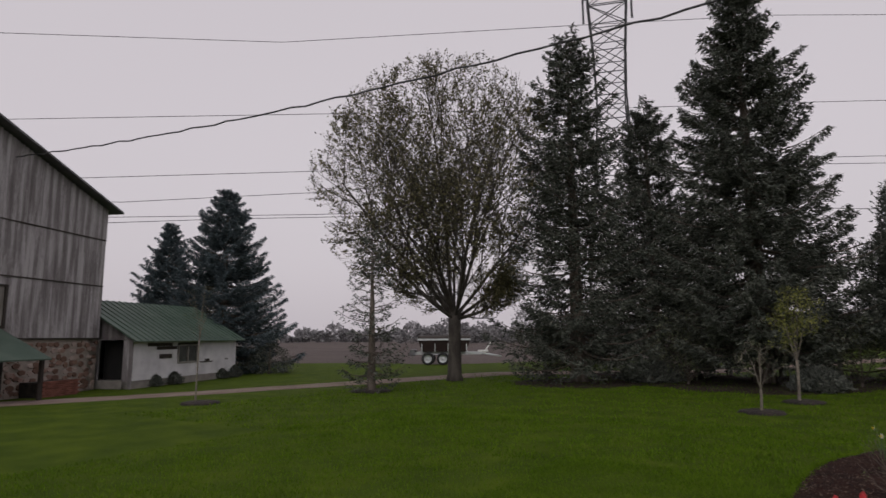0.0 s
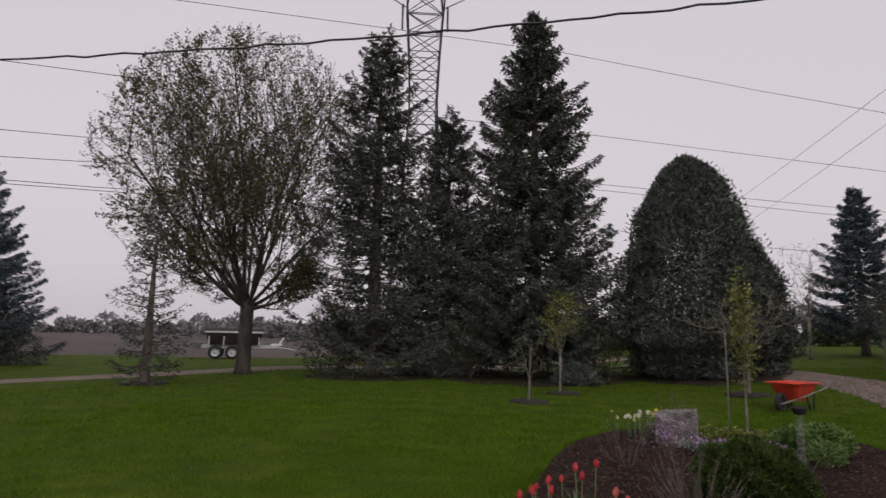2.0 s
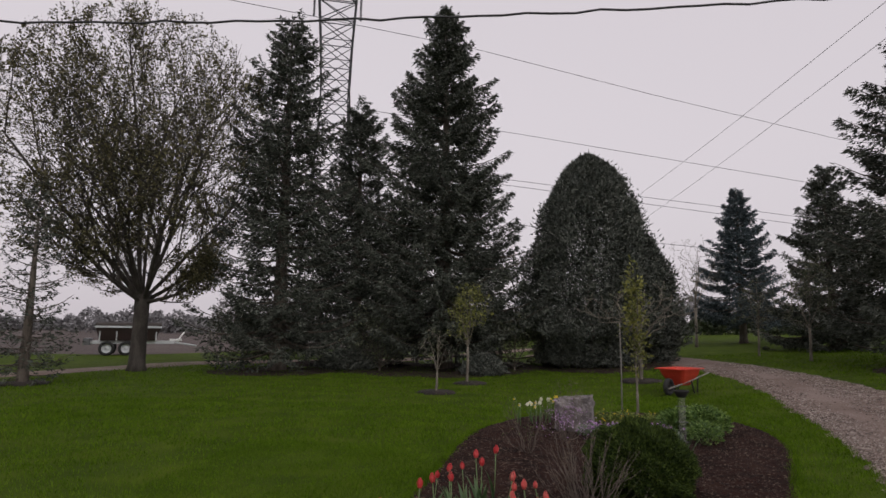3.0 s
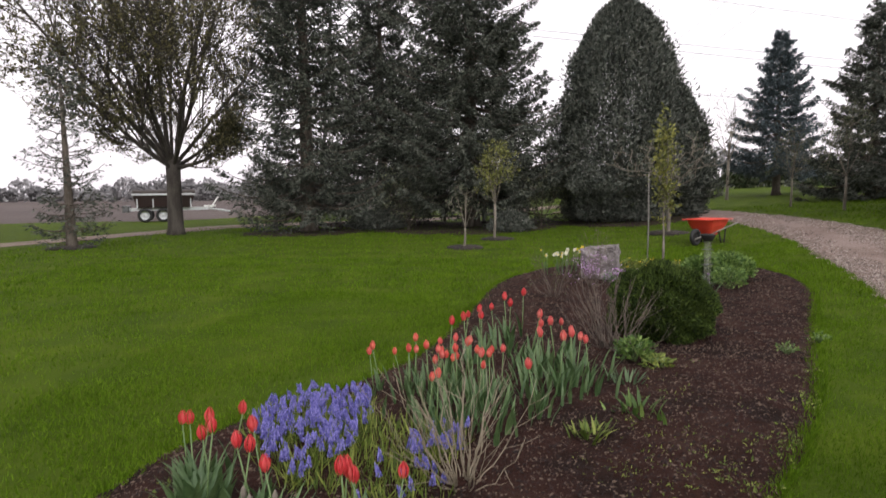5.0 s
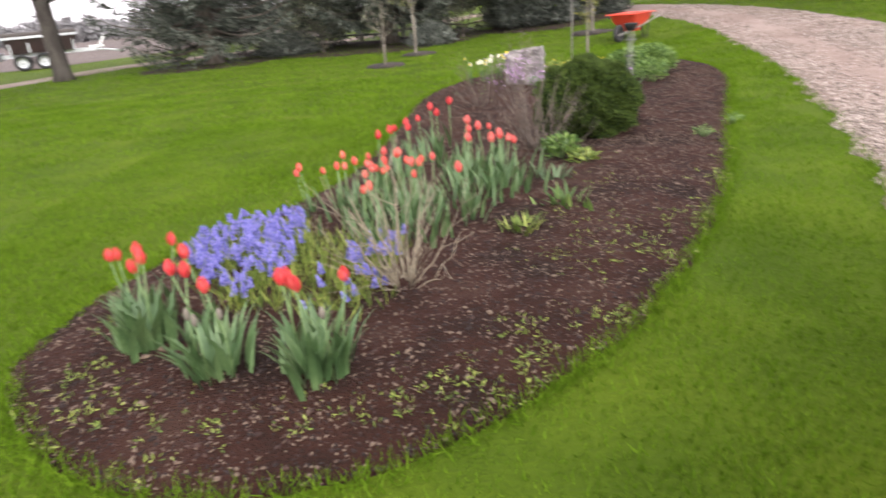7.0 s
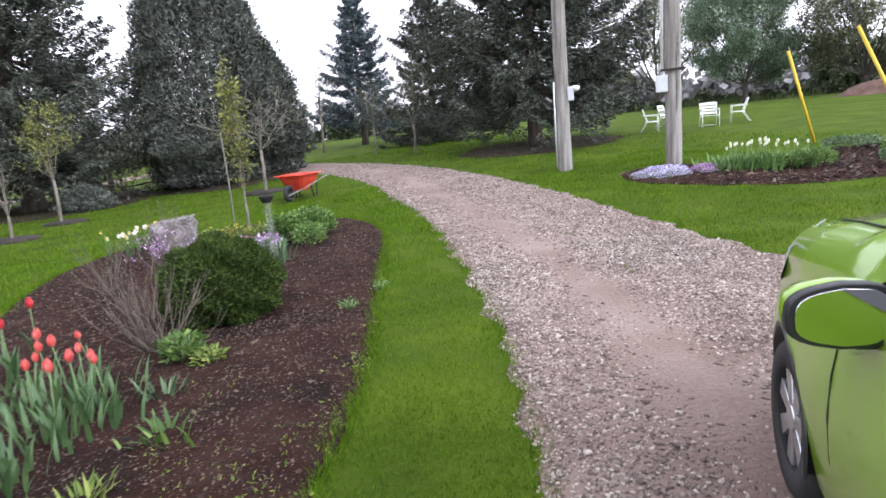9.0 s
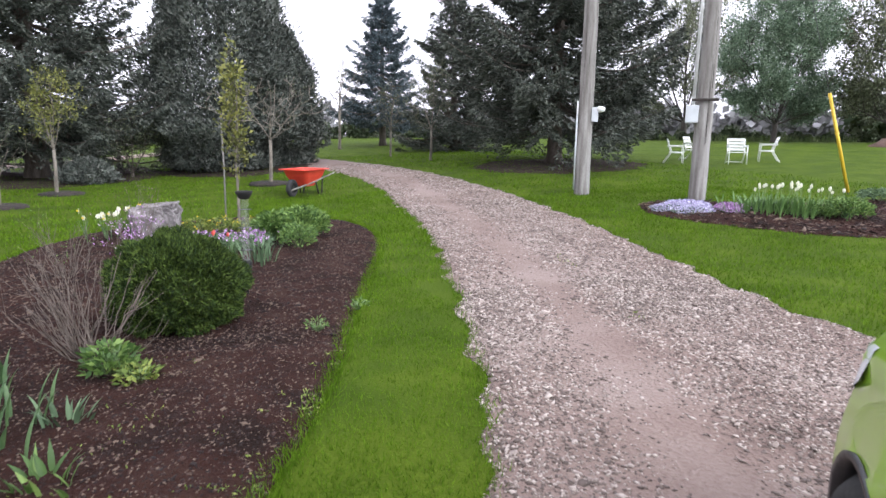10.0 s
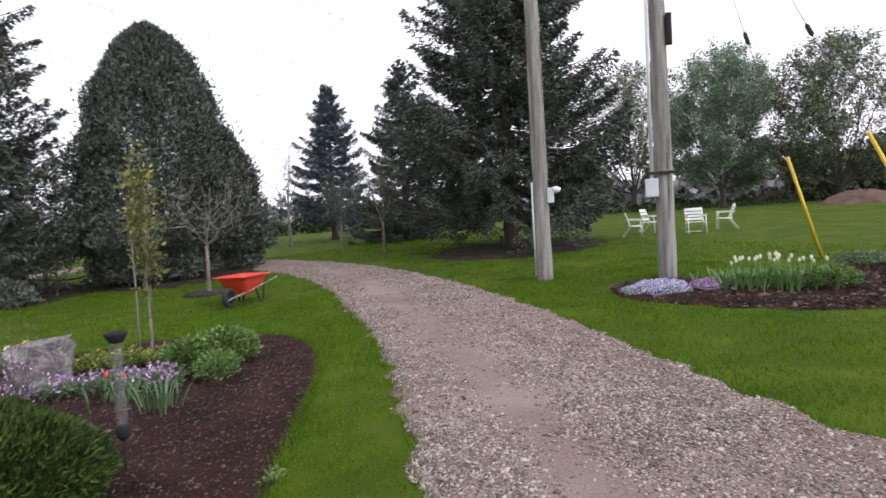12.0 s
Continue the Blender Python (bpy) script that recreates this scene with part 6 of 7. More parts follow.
for k, (x, y, n, s) in enumerate([(-0.98, 1.86, 40, 0.08), (-0.5, 1.64, 32, 0.065), (-0.08, 1.63, 36, 0.07), (-1.08, 2.02, 14, 0.06)]):
    leaf_clump("tulip_leaves", "thick clump of broad grey-green tulip leaves", "tulip foliage", x, y, int(n * 1.3), 0.29, 0.036, TULIP_LEAF, 200 + k, s * 0.75, (0.80, 0.96), "front tulip leaf clumps")
for k, (x, y, n, s) in enumerate([(-0.45, 3.6, 40, 0.16), (-0.1, 3.5, 46, 0.18), (-0.15, 3.1, 26, 0.12), (0.12, 3.2, 34, 0.13), (-0.25, 4.4, 30, 0.18), (-0.1, 5.0, 22, 0.16), (0.5, 4.0, 46, 0.15), (0.35, 4.5, 36, 0.15), (0.55, 4.3, 24, 0.12), (0.35, 3.6, 20, 0.1)]):
    leaf_clump("tulip_leaves", "dense drift of upright grey-green tulip leaves", "tulip foliage", x, y, n, 0.25, 0.030, TULIP_LEAF, 220 + k, s, (0.86, 0.985), "rear tulip leaf clumps")
for k in range(4):
    x, y = place_in_bed(*((-0.5, 1.55), (-0.42, 1.6), (-0.56, 1.6), (0.0, 1.6))[k])
    bd = thing("tulip_bud", "pale unopened tulip bud on a stem", "flower bud", pose(x, y, bed_z(x, y)), "unopened tulip buds")
    bm = bmesh.new()
    tube(bm, [(0, 0, 0), (0.005, 0, 0.14), (0.0, 0.01, 0.27)], 0.003, 5)
    part("stem", bm, STEM, bd)
    bm = bmesh.new()
    lathe(bm, [(0.004, 0.265), (0.012, 0.28), (0.011, 0.30), (0.003, 0.318)], 8, (0, 0.01, 0))
    part("bud", bm, PALE_BARK, bd)


def muscari():
    rng = np.random.default_rng(31)
    outline = [(-1.12, 2.55), (-1.36, 2.9), (-1.34, 3.2), (-1.08, 3.42), (-0.78, 3.42), (-0.62, 3.1), (-0.58, 2.75), (-0.5, 2.4), (-0.6, 2.15), (-0.85, 2.3)]
    m = thing("grape_hyacinths", "dense carpet of violet-blue grape hyacinths", "flowers", pose(0, 0, 0))
    pts = []
    while len(pts) < 270:
        x, y = rng.uniform(-1.4, -0.45), rng.uniform(2.1, 3.45)
        dense = (1.0 if y > 2.5 else 0.55) * (0.35 + 0.65 * (math.sin(x * 13) * math.sin(y * 11 + 1) > -0.25))
        if inside(np.array([x]), np.array([y]), outline)[0] and rng.random() < dense:
            pts.append((x, y))
    pts += [(rng.normal(-0.12, 0.09), rng.normal(2.75, 0.13)) for _ in range(26)] + [(rng.normal(-0.1, 0.12), rng.normal(2.3, 0.15)) for _ in range(16)]
    pts = [place_in_bed(x, y) for x, y in pts]
    V, F = [], []
    unit = np.array([(1, 0, 0), (0, 1, 0), (-1, 0, 0), (0, -1, 0), (0, 0, 1), (0, 0, -1)], float)
    tri = np.array([(0, 1, 4), (1, 2, 4), (2, 3, 4), (3, 0, 4), (1, 0, 5), (2, 1, 5), (3, 2, 5), (0, 3, 5)])
    n = 0
    for x, y in pts:
        z0 = bed_z(x, y) + rng.uniform(0.05, 0.12)
        lx, ly = rng.normal(0, 0.012, 2)
        for r in range(6):
            f = r / 5
            for k in range(5 if r < 5 else 2):
                a = k * 1.257 + r * 0.6
                rad = 0.013 * (1 - f * 0.7)
                c = np.array([x + lx * f + rad * math.cos(a), y + ly * f + rad * math.sin(a), z0 + f * 0.052])
                V.append(unit * np.array([0.0065, 0.0065, 0.008]) * (1 - 0.35 * f) + c)
                F.append(tri + n)
                n += 6
    tagged(part("blossom_carpet", mesh_of("blossom_carpet", np.concatenate(V), np.concatenate(F), BLUE_PETAL, True), None, m), kind="stuff")
    rngs = np.random.default_rng(32)
    P = np.array([(x, y, bed_z(x, y)) for x, y in pts])
    P = np.repeat(P, 6, 0) + rngs.normal(0, 0.03, (len(P) * 6, 3)) * [1, 1, 0]
    extra = np.stack([rngs.uniform(-0.75, -0.05, 900), rngs.uniform(2.15, 3.1, 900), np.full(900, 0.05)], 1)
    extra[:, 0], extra[:, 1] = place_in_bed(extra[:, 0], extra[:, 1])
    v, f = slivers(rngs, np.concatenate([P, extra]), np.tile([0, 0, 1.0], (len(P) + 900, 1)), 0.12, 0.009, 0.35, False)
    tagged(part("leaf_tuft", mesh_of("leaf_tuft", v, f, WEED), None, m), kind="stuff")


muscari()


def twiggy(label, x, y, tall, wide, stems, mat, seed, group="bare shrubs of the bed", buds=None, fork=3):
    """A leafless shrub of many thin stems from one foot."""
    rng = np.random.default_rng(seed)
    x, y = place_in_bed(x, y)
    s = thing("bare_shrub", label, "shrub", pose(x, y, bed_z(x, y) - 0.02), group)
    ends = []
    for k in range(stems):
        bm = bmesh.new()
        a = rng.uniform(0, 6.283)
        reach = wide * rng.uniform(0.25, 1.0)
        h = tall * rng.uniform(0.6, 1.0) * (1 - 0.35 * (reach / wide) ** 2)
        foot = Vector((0.035 * math.cos(a), 0.035 * math.sin(a), 0))
        tip = Vector((reach * math.cos(a), reach * math.sin(a), h))
        pts = [foot.lerp(tip, t) + Vector((0, 0, 0.14 * h * math.sin(math.pi * t))) * (-1 if reach > 0.7 * wide else 0.6) + Vector(rng.normal(0, 0.010, 3)) for t in (q / 6 for q in range(7))]
        r = rng.uniform(0.003, 0.0058)
        tube(bm, pts, [r * (1 - 0.75 * q / 6) for q in range(7)], 5)
        for f in range(fork):
            j = int(rng.integers(2, 6))
            d = (tip - foot).normalized() + Vector(rng.normal(0, 0.35, 3))
            e = pts[j] + d.normalized() * rng.uniform(0.10, 0.26) * tall / 0.7
            mid = pts[j].lerp(e, 0.5) + Vector((0, 0, -0.01))
            tube(bm, [pts[j], mid, e], [r * 0.5, r * 0.35, 0.0012], 4)
            ends.append(e)
        ends.append(tip)
        part("stem", bm, mat, s)
    if buds:
        P = np.array([tuple(e) for e in ends])
        P = np.repeat(P, buds[1], 0) + rng.normal(0, buds[2], (len(P) * buds[1], 3))
        v, f = slivers(rng, P, np.tile([0, 0, 1.0], (len(P), 1)), buds[3], buds[3] * 0.5, 0.8, False)
        tagged(part("budding", mesh_of("budding", v, f, buds[0]), None, s), kind="stuff")
    return s


twiggy("bare tan shrub with many thin upright twigs", 0.13, 2.44, 0.74, 0.44, 26, TWIG, 301)
twiggy("bare brown shrub with arching thin twigs", 0.80, 5.35, 0.80, 0.5, 32, BROWN_TWIG, 302, buds=(BROWN_TWIG, 1, 0.01, 0.012))
twiggy("bare brown shrub with arching thin twigs", 0.95, 5.15, 0.6, 0.45, 14, BROWN_TWIG, 303)
twiggy("tall thin shrub with small pinkish buds", 0.6, 9.2, 0.95, 0.35, 14, BROWN_TWIG, 304, buds=(BROWN_TWIG, 4, 0.03, 0.022))
twiggy("low woody shrub with small pinkish leaves", 0.55, 9.0, 0.5, 0.35, 16, BROWN_TWIG, 305, buds=(LILAC_PETAL, 5, 0.04, 0.03))
twiggy("thin grey shrub with few sprouting leaves", 0.1, 7.9, 0.75, 0.45, 16, BROWN_TWIG, 306, buds=(FRESH_LEAF, 3, 0.03, 0.018))


def globe():
    rng = np.random.default_rng(44)
    b = thing("globe_cedar_bush", "clipped round dark green globe cedar bush", "bush", pose(*place_in_bed(1.34, 5.95), 0.03))
    bm = bmesh.new()
    for k in range(9):
        a = k * 0.7
        tube(bm, [(0, 0, 0), (0.2 * math.cos(a), 0.2 * math.sin(a), 0.25), (0.35 * math.cos(a), 0.35 * math.sin(a), 0.4)], [0.02, 0.013, 0.005], 5)
    part("branching", bm, BARK, b)
    n = 60000
    u = rng.normal(0, 1, (n, 3))
    u /= np.linalg.norm(u, axis=1)[:, None]
    u[:, 2] = np.where(u[:, 2] < -0.75, -u[:, 2], u[:, 2])
    lump = 1 + 0.07 * np.sin(u[:, 0] * 7 + 1) * np.sin(u[:, 1] * 6) + 0.06 * np.sin(u[:, 2] * 9 + u[:, 0] * 8) + 0.04 * np.sin(u[:, 1] * 17) + 0.03 * np.sin(u[:, 0] * 23 + u[:, 2] * 19)
    tuft = rng.normal(0, 1, (260, 3))
    tuft /= np.linalg.norm(tuft, axis=1)[:, None]
    near = (u @ tuft.T).max(1)
    lump += 0.24 * (np.clip((near - 0.93) / 0.07, 0, 1) - 0.5)
    depth = rng.uniform(0, 1, n) ** 2.2 * 0.3
    P = u * (lump * (1 - depth))[:, None] * np.array([0.44, 0.46, 0.35]) + np.array([0, 0, 0.32])
    v, f = slivers(rng, P, u + np.array([0, 0, 0.45]), 0.038, 0.013, 0.6)
    part("crown", mesh_of("crown", v, f, BUSH_LEAF), None, b, "fine dense dark green sprays")


globe()


def boulder():
    rng = np.random.default_rng(3)
    bm = bmesh.new()
    bmesh.ops.create_icosphere(bm, subdivisions=5, radius=1)
    for v in bm.verts:
        p = v.co.copy()
        q = Vector([math.copysign(abs(c) ** 0.55, c) for c in p])
        k = 1 + 0.30 * noise.noise(p * 1.7) + 0.14 * noise.noise(p * 3.7) + 0.07 * noise.noise(p * 8)
        q = q * k
        cut = 0.74 + 0.10 * q.x
        q.z = min(q.z, cut + 0.06 * noise.noise(p * 5))
        q = q + p * (0.05 * noise.noise(p * 14) + 0.10 * abs(noise.noise(p * 2.6)))
        v.co = Vector((q.x * 0.29, q.y * 0.25, q.z * 0.34))
    for f in bm.faces:
        f.smooth = f.normal.z < 0.2
    ob = part("boulder", bm, ROCK)
    ob.matrix_basis = pose(*place_in_bed(0.70, 9.95), 0.30, 0, 0, -8)
    tagged(ob, "rough grey and pink boulder set in the bed", "rock")


boulder()
DAF = "daffodils behind the boulder"


def daffodil(label, petal, seed, group, tall=0.36):
    rng = np.random.default_rng(seed)
    d = thing("daffodil", label, "flower", pose(0, 0, -30), group)
    bm = bmesh.new()
    tube(bm, [(0, 0, -0.01), (0.01, 0, tall * 0.6), (0.03, 0, tall)], 0.003, 5)
    part("stem", bm, STEM, d)
    bm = bmesh.new()
    for k in range(6):
        a = k * 1.047
        c = Vector((0.045, 0, tall + 0.005))
        e1 = Vector((0.005, math.cos(a), math.sin(a)))
        e2 = Vector((0.0, -math.sin(a), math.cos(a)))
        vs = [bm.verts.new(c + e1 * r * 0.042 + e2 * w * 0.014 + Vector((0.006 * r, 0, 0))) for r, w in ((0.1, 0.3), (0.55, 1), (1, 0), (0.55, -1), (0.1, -0.3))]
        bm.faces.new(vs)
    part("blossom", bm, petal, d)
    bm = bmesh.new()
    tube(bm, [(0.045, 0, tall + 0.005), (0.06, 0, tall + 0.005), (0.072, 0, tall + 0.004)], [0.009, 0.010, 0.015], 10, False)
    part("trumpet", bm, YELLOW_PETAL, d)
    for k in range(3):
        bm = bmesh.new()
        strap_leaf(bm, rng, rng.uniform(0, 6.28), 0.3, 0.014, 0.93)
        part("leaf", bm, TULIP_LEAF, d)
    return d


whites = [daffodil("cream daffodil in a small clump", WHITE_PETAL, 401, DAF)]
spots = cluster(trng, [(-0.05, 10.35), (0.15, 10.6)], 7, 0.11)
plant_all(whites, [(x, y, bed_z(x, y)) for x, y in spots], trng)
yellows = [daffodil("yellow daffodil near the boulder", YELLOW_PETAL, 402, DAF)]
spots = cluster(trng, [(0.42, 10.75)], 7, 0.07)
plant_all(yellows, [(x, y, bed_z(x, y)) for x, y in spots], trng)


def leafy(label, x, y, tall, wide, mat, seed, count=1600, size=0.05, bloom=None, name="leafy_plant", group="leafy plants of the bed"):
    """A rounded herb: stems from the foot, leaves over them, blossoms on top."""
    rng = np.random.default_rng(seed)
    x, y = place_in_bed(x, y)
    h = thing(name, label, "plant", pose(x, y, bed_z(x, y) - 0.01), group)
    bm = bmesh.new()
    tips = []
    for k in range(16):
        a, r = rng.uniform(0, 6.283), wide * rng.uniform(0.2, 0.95)
        tip = (r * math.cos(a), r * math.sin(a), tall * rng.uniform(0.6, 1) * (1 - 0.3 * (r / wide) ** 2))
        tube(bm, [(tip[0] * 0.15, tip[1] * 0.15, 0), (tip[0] * 0.6, tip[1] * 0.6, tip[2] * 0.55), tip], 0.003, 4)
        tips.append(tip)
    part("stem", bm, STEM, h)
    a, r, f = rng.uniform(0, 6.283, count), wide * rng.uniform(0, 1, count) ** 0.55, rng.uniform(0.15, 1, count) ** 0.7
    P = np.stack([np.cos(a) * r, np.sin(a) * r, tall * f * (1 - 0.35 * (r / wide) ** 2)], 1)
    v, t = slivers(rng, P, np.stack([np.cos(a), np.sin(a), np.full(count, 0.5)], 1), size, size * 0.45, 0.5, False)
    part("foliage", mesh_of("foliage", v, t, mat), None, h)
    if bloom:
        m, n, s = bloom
        P = np.array(tips)[rng.integers(0, 16, n)] + rng.normal(0, 0.05, (n, 3)) * [1, 1, 0.4] + [0, 0, 0.02]
        v, t = slivers(rng, np.repeat(P, 5, 0), np.tile([0, 0, 0.5], (n * 5, 1)), s, s * 0.8, 0.8, False)
        part("blossom", mesh_of("blossom", v, t, m), None, h)
    return h


for k, (x, y) in enumerate([(1.2, 9.3), (1.5, 9.45), (1.75, 9.25), (2.0, 9.4), (1.95, 9.0), (0.95, 9.35)]):
    leafy("low clump of lilac and white pansies", x, y, 0.2, 0.2, GREY_GREEN, 420 + k, 500, 0.04, (LILAC_PETAL, 34, 0.028), "pansy_clump", "pansies round the boulder")
for k, (x, y) in enumerate([(1.15, 10.5), (1.5, 10.5), (1.95, 10.4), (2.3, 10.55)]):
    leafy("low plant with bright yellow-green tops", x, y, 0.26, 0.24, WEED, 430 + k, 700, 0.05, (YELLOW_PETAL, 14, 0.02))
leafy("round leafy plant with bright green leaves", 2.6, 9.95, 0.45, 0.38, FRESH_LEAF, 440, 2600, 0.07)
leafy("leafy plant with darker blue-green leaves", 2.2, 9.7, 0.42, 0.26, FRESH_LEAF, 441, 1800, 0.07)
leafy("small bushy plant with reddish lower stems", 2.5, 9.1, 0.34, 0.22, FRESH_LEAF, 442, 900, 0.05)
leafy("green perennial pushing up beside the bush", 1.04, 4.95, 0.2, 0.14, FRESH_LEAF, 443, 320, 0.06)
leafy("green perennial pushing up beside the bush", 1.22, 4.8, 0.10, 0.11, WEED, 444, 160, 0.05)
leafy("dark leafy sprouts near the bed's edge", 2.35, 5.5, 0.10, 0.09, FRESH_LEAF, 445, 60, 0.035)
leafy("dark leafy sprouts near the bed's edge", 2.75, 6.0, 0.10, 0.09, FRESH_LEAF, 446, 50, 0.035)
leaf_clump("iris_leaves", "fan of upright pale green iris leaves", "iris", 2.0, 8.3, 40, 0.32, 0.024, GREY_GREEN, 451, 0.12, (0.85, 0.97), "iris clumps")
leaf_clump("iris_leaves", "fan of upright pale green iris leaves", "iris", 1.6, 8.7, 26, 0.28, 0.024, TULIP_LEAF, 452, 0.12, (0.8, 0.97), "iris clumps")
leaf_clump("sprout_tuft", "short yellow-green tuft of new leaves", "plant", 0.72, 3.2, 46, 0.14, 0.016, WEED, 453, 0.06, (0.5, 0.9), "leaf tufts in the mulch")
leaf_clump("sprout_tuft", "green tuft of broad leaves in the mulch", "plant", 1.0, 3.68, 26, 0.16, 0.026, FRESH_LEAF, 454, 0.07, (0.5, 0.9), "leaf tufts in the mulch")
leaf_clump("sprout_tuft", "green tuft of broad leaves in the mulch", "plant", 0.95, 4.3, 20, 0.16, 0.022, GREY_GREEN, 455, 0.07, (0.5, 0.9), "leaf tufts in the mulch")
oranges = [tulip("single orange-red tulip by the feeder", ORANGE_PETAL, 0.24, 140, "tulips by the feeder", 0.05, 2)]
plant_all(oranges, [(x, y, bed_z(x, y)) for x, y in ((1.42, 8.87), (1.68, 8.8), (1.55, 8.95))], trng)


def feeder():
    f = thing("bird_feeder", "black-topped tube bird feeder on a thin rod", "bird feeder", pose(*place_in_bed(1.85, 6.70), 0.05))
    bm = bmesh.new()
    tube(bm, [(0, 0, -0.1), (0, 0, 0.3)], 0.008, 8)
    part("rod", bm, BLACK, f, "thin black rod")
    bm = bmesh.new()
    lathe(bm, [(0.02, 0.22), (0.045, 0.25), (0.048, 0.31), (0.03, 0.33)], 16)
    part("base", bm, BLACK, f, "black feeder base")
    m = material("cloudy_clear_tube", [(0.22, 0.21, 0.20), (0.30, 0.29, 0.28)], 5, 0.3, 0.1, 40)
    b = m.node_tree.nodes["Principled BSDF"]
    b.inputs["Alpha"].default_value = 0.16
    bm = bmesh.new()
    n = 18
    rings = [[bm.verts.new((0.036 * math.cos(6.283 * k / n), 0.036 * math.sin(6.283 * k / n), z)) for k in range(n)] for z in (0.33, 0.6, 0.88)]
    for p, q in zip(rings, rings[1:]):
        for k in range(n):
            bm.faces.new((p[k], p[(k + 1) % n], q[(k + 1) % n], q[k])).smooth = True
    part("tube", bm, m, f, "cloudy clear plastic tube")
    bm = bmesh.new()
    lathe(bm, [(0.03, 0.87), (0.045, 0.875), (0.072, 0.925), (0.075, 0.94), (0.066, 0.937), (0.036, 0.885)], 24)
    part("bowl", bm, BLACK, f, "shallow black bowl on top")
    for z in (0.42, 0.62, 0.78):
        bm = bmesh.new()
        tube(bm, [(-0.06, 0, z), (0.06, 0, z)], 0.004, 6)
        part("perch", bm, STEEL, f)


feeder()
stake = bmesh.new()
tube(stake, [(0, 0, -0.1), (0.01, 0, 0.9), (0, 0, 1.75)], [0.013, 0.013, 0.012], 8)
ob = part("garden_stake", stake, POLE_WOOD)
ob.matrix_basis = pose(2.56, 11.25, 0.0)
tagged(ob, "pale wooden stake beside the young tree", "stake")

# ---- the bed beside the pole ----
def place_in_bed(x, y):
    return x, y


def cushion(x, y, rx, ry, tall, mat, seed, label):
    rng = np.random.default_rng(seed)
    c = thing("creeping_phlox", label, "flowers", pose(x, y, gz(x, y)), "phlox mats at the pole")
    n = 5200
    a, r = rng.uniform(0, 6.283, n), rng.uniform(0, 1, n) ** 0.5
    edge = 1 + 0.12 * np.sin(a * 3 + seed) + 0.07 * np.sin(a * 7)
    P = np.stack([np.cos(a) * r * rx * edge, np.sin(a) * r * ry * edge, tall * (1 - r ** 3) * (1 + 0.25 * np.sin(a * 5 + r * 9))], 1)
    v, f = slivers(rng, P, np.tile([0, 0, 0.4], (n, 1)), 0.035, 0.028, 0.9, False)
    part("blossom", mesh_of("blossom", v, f, mat), None, c, "pale lilac blossoms")
    k = n // 2
    v, f = slivers(rng, P[:k] * [1.04, 1.04, 0.8], np.tile([0, 0, 0.4], (k, 1)), 0.04, 0.02, 0.9, False)
    part("foliage", mesh_of("foliage", v, f, GREY_GREEN), None, c)


cushion(10.25, 8.95, 0.62, 0.55, 0.14, PALE_LILAC, 1, "mat of pale lilac creeping phlox at the pole's foot")
cushion(10.75, 8.4, 0.4, 0.35, 0.12, LILAC_PETAL, 2, "mat of darker lilac creeping phlox")
creams = [tulip("cream tulip in the bed by the pole", WHITE_PETAL, 0.40 + 0.02 * k, 150 + k, "cream tulips by the pole", 0.062, 3) for k in range(2)]
spots = [(10.85 + 0.024 * k + trng.normal(0, 0.07), 8.1 - 0.052 * k + trng.normal(0, 0.1)) for k in range(22)]
plant_all(creams, [(x, y, bed_z(x, y)) for x, y in spots], trng)
for k in range(6):
    leaf_clump("tulip_leaves", "green tulip leaves in the bed by the pole", "tulip foliage", 10.82 + 0.1 * k, 8.15 - 0.2 * k, 40, 0.36, 0.032, FRESH_TULIP_LEAF, 460 + k, 0.2, (0.75, 0.95), "tulip leaves by the pole")
leafy("bright green mounded plant by the tulips", 11.45, 6.85, 0.34, 0.34, FRESH_LEAF, 470, 1400, 0.06)
leafy("bright green mounded plant by the tulips", 11.2, 7.1, 0.26, 0.25, FRESH_LEAF, 471, 700, 0.05)
leafy("low dark green plant in the far bed", 13.4, 7.3, 0.25, 0.5, GREY_GREEN, 472, 1200, 0.06)
leafy("pale variegated low plant at the bed's edge", 12.2, 5.7, 0.3, 0.45, GREY_GREEN, 473, 1500, 0.06, (WHITE_PETAL, 30, 0.03))
leafy("pale variegated low plant at the bed's edge", 12.9, 6.1, 0.3, 0.4, FRESH_LEAF, 474, 1300, 0.06)

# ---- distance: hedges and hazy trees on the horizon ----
# Air haze is painted into the far woods as pale grey leaf colour.
HAZE_TINT = material("haze_tinted_far_trees", [(0.17, 0.165, 0.17), (0.23, 0.225, 0.23), (0.29, 0.285, 0.29)], 0.02, 1.0, 0, 1, island=0.4, gloss=0.0)
HEDGE = material("far_hedge_leaf", [(0.04, 0.055, 0.03), (0.07, 0.085, 0.05), (0.11, 0.12, 0.08)], 0.2, 1.0, 0, 1, island=0.6, gloss=0.0)


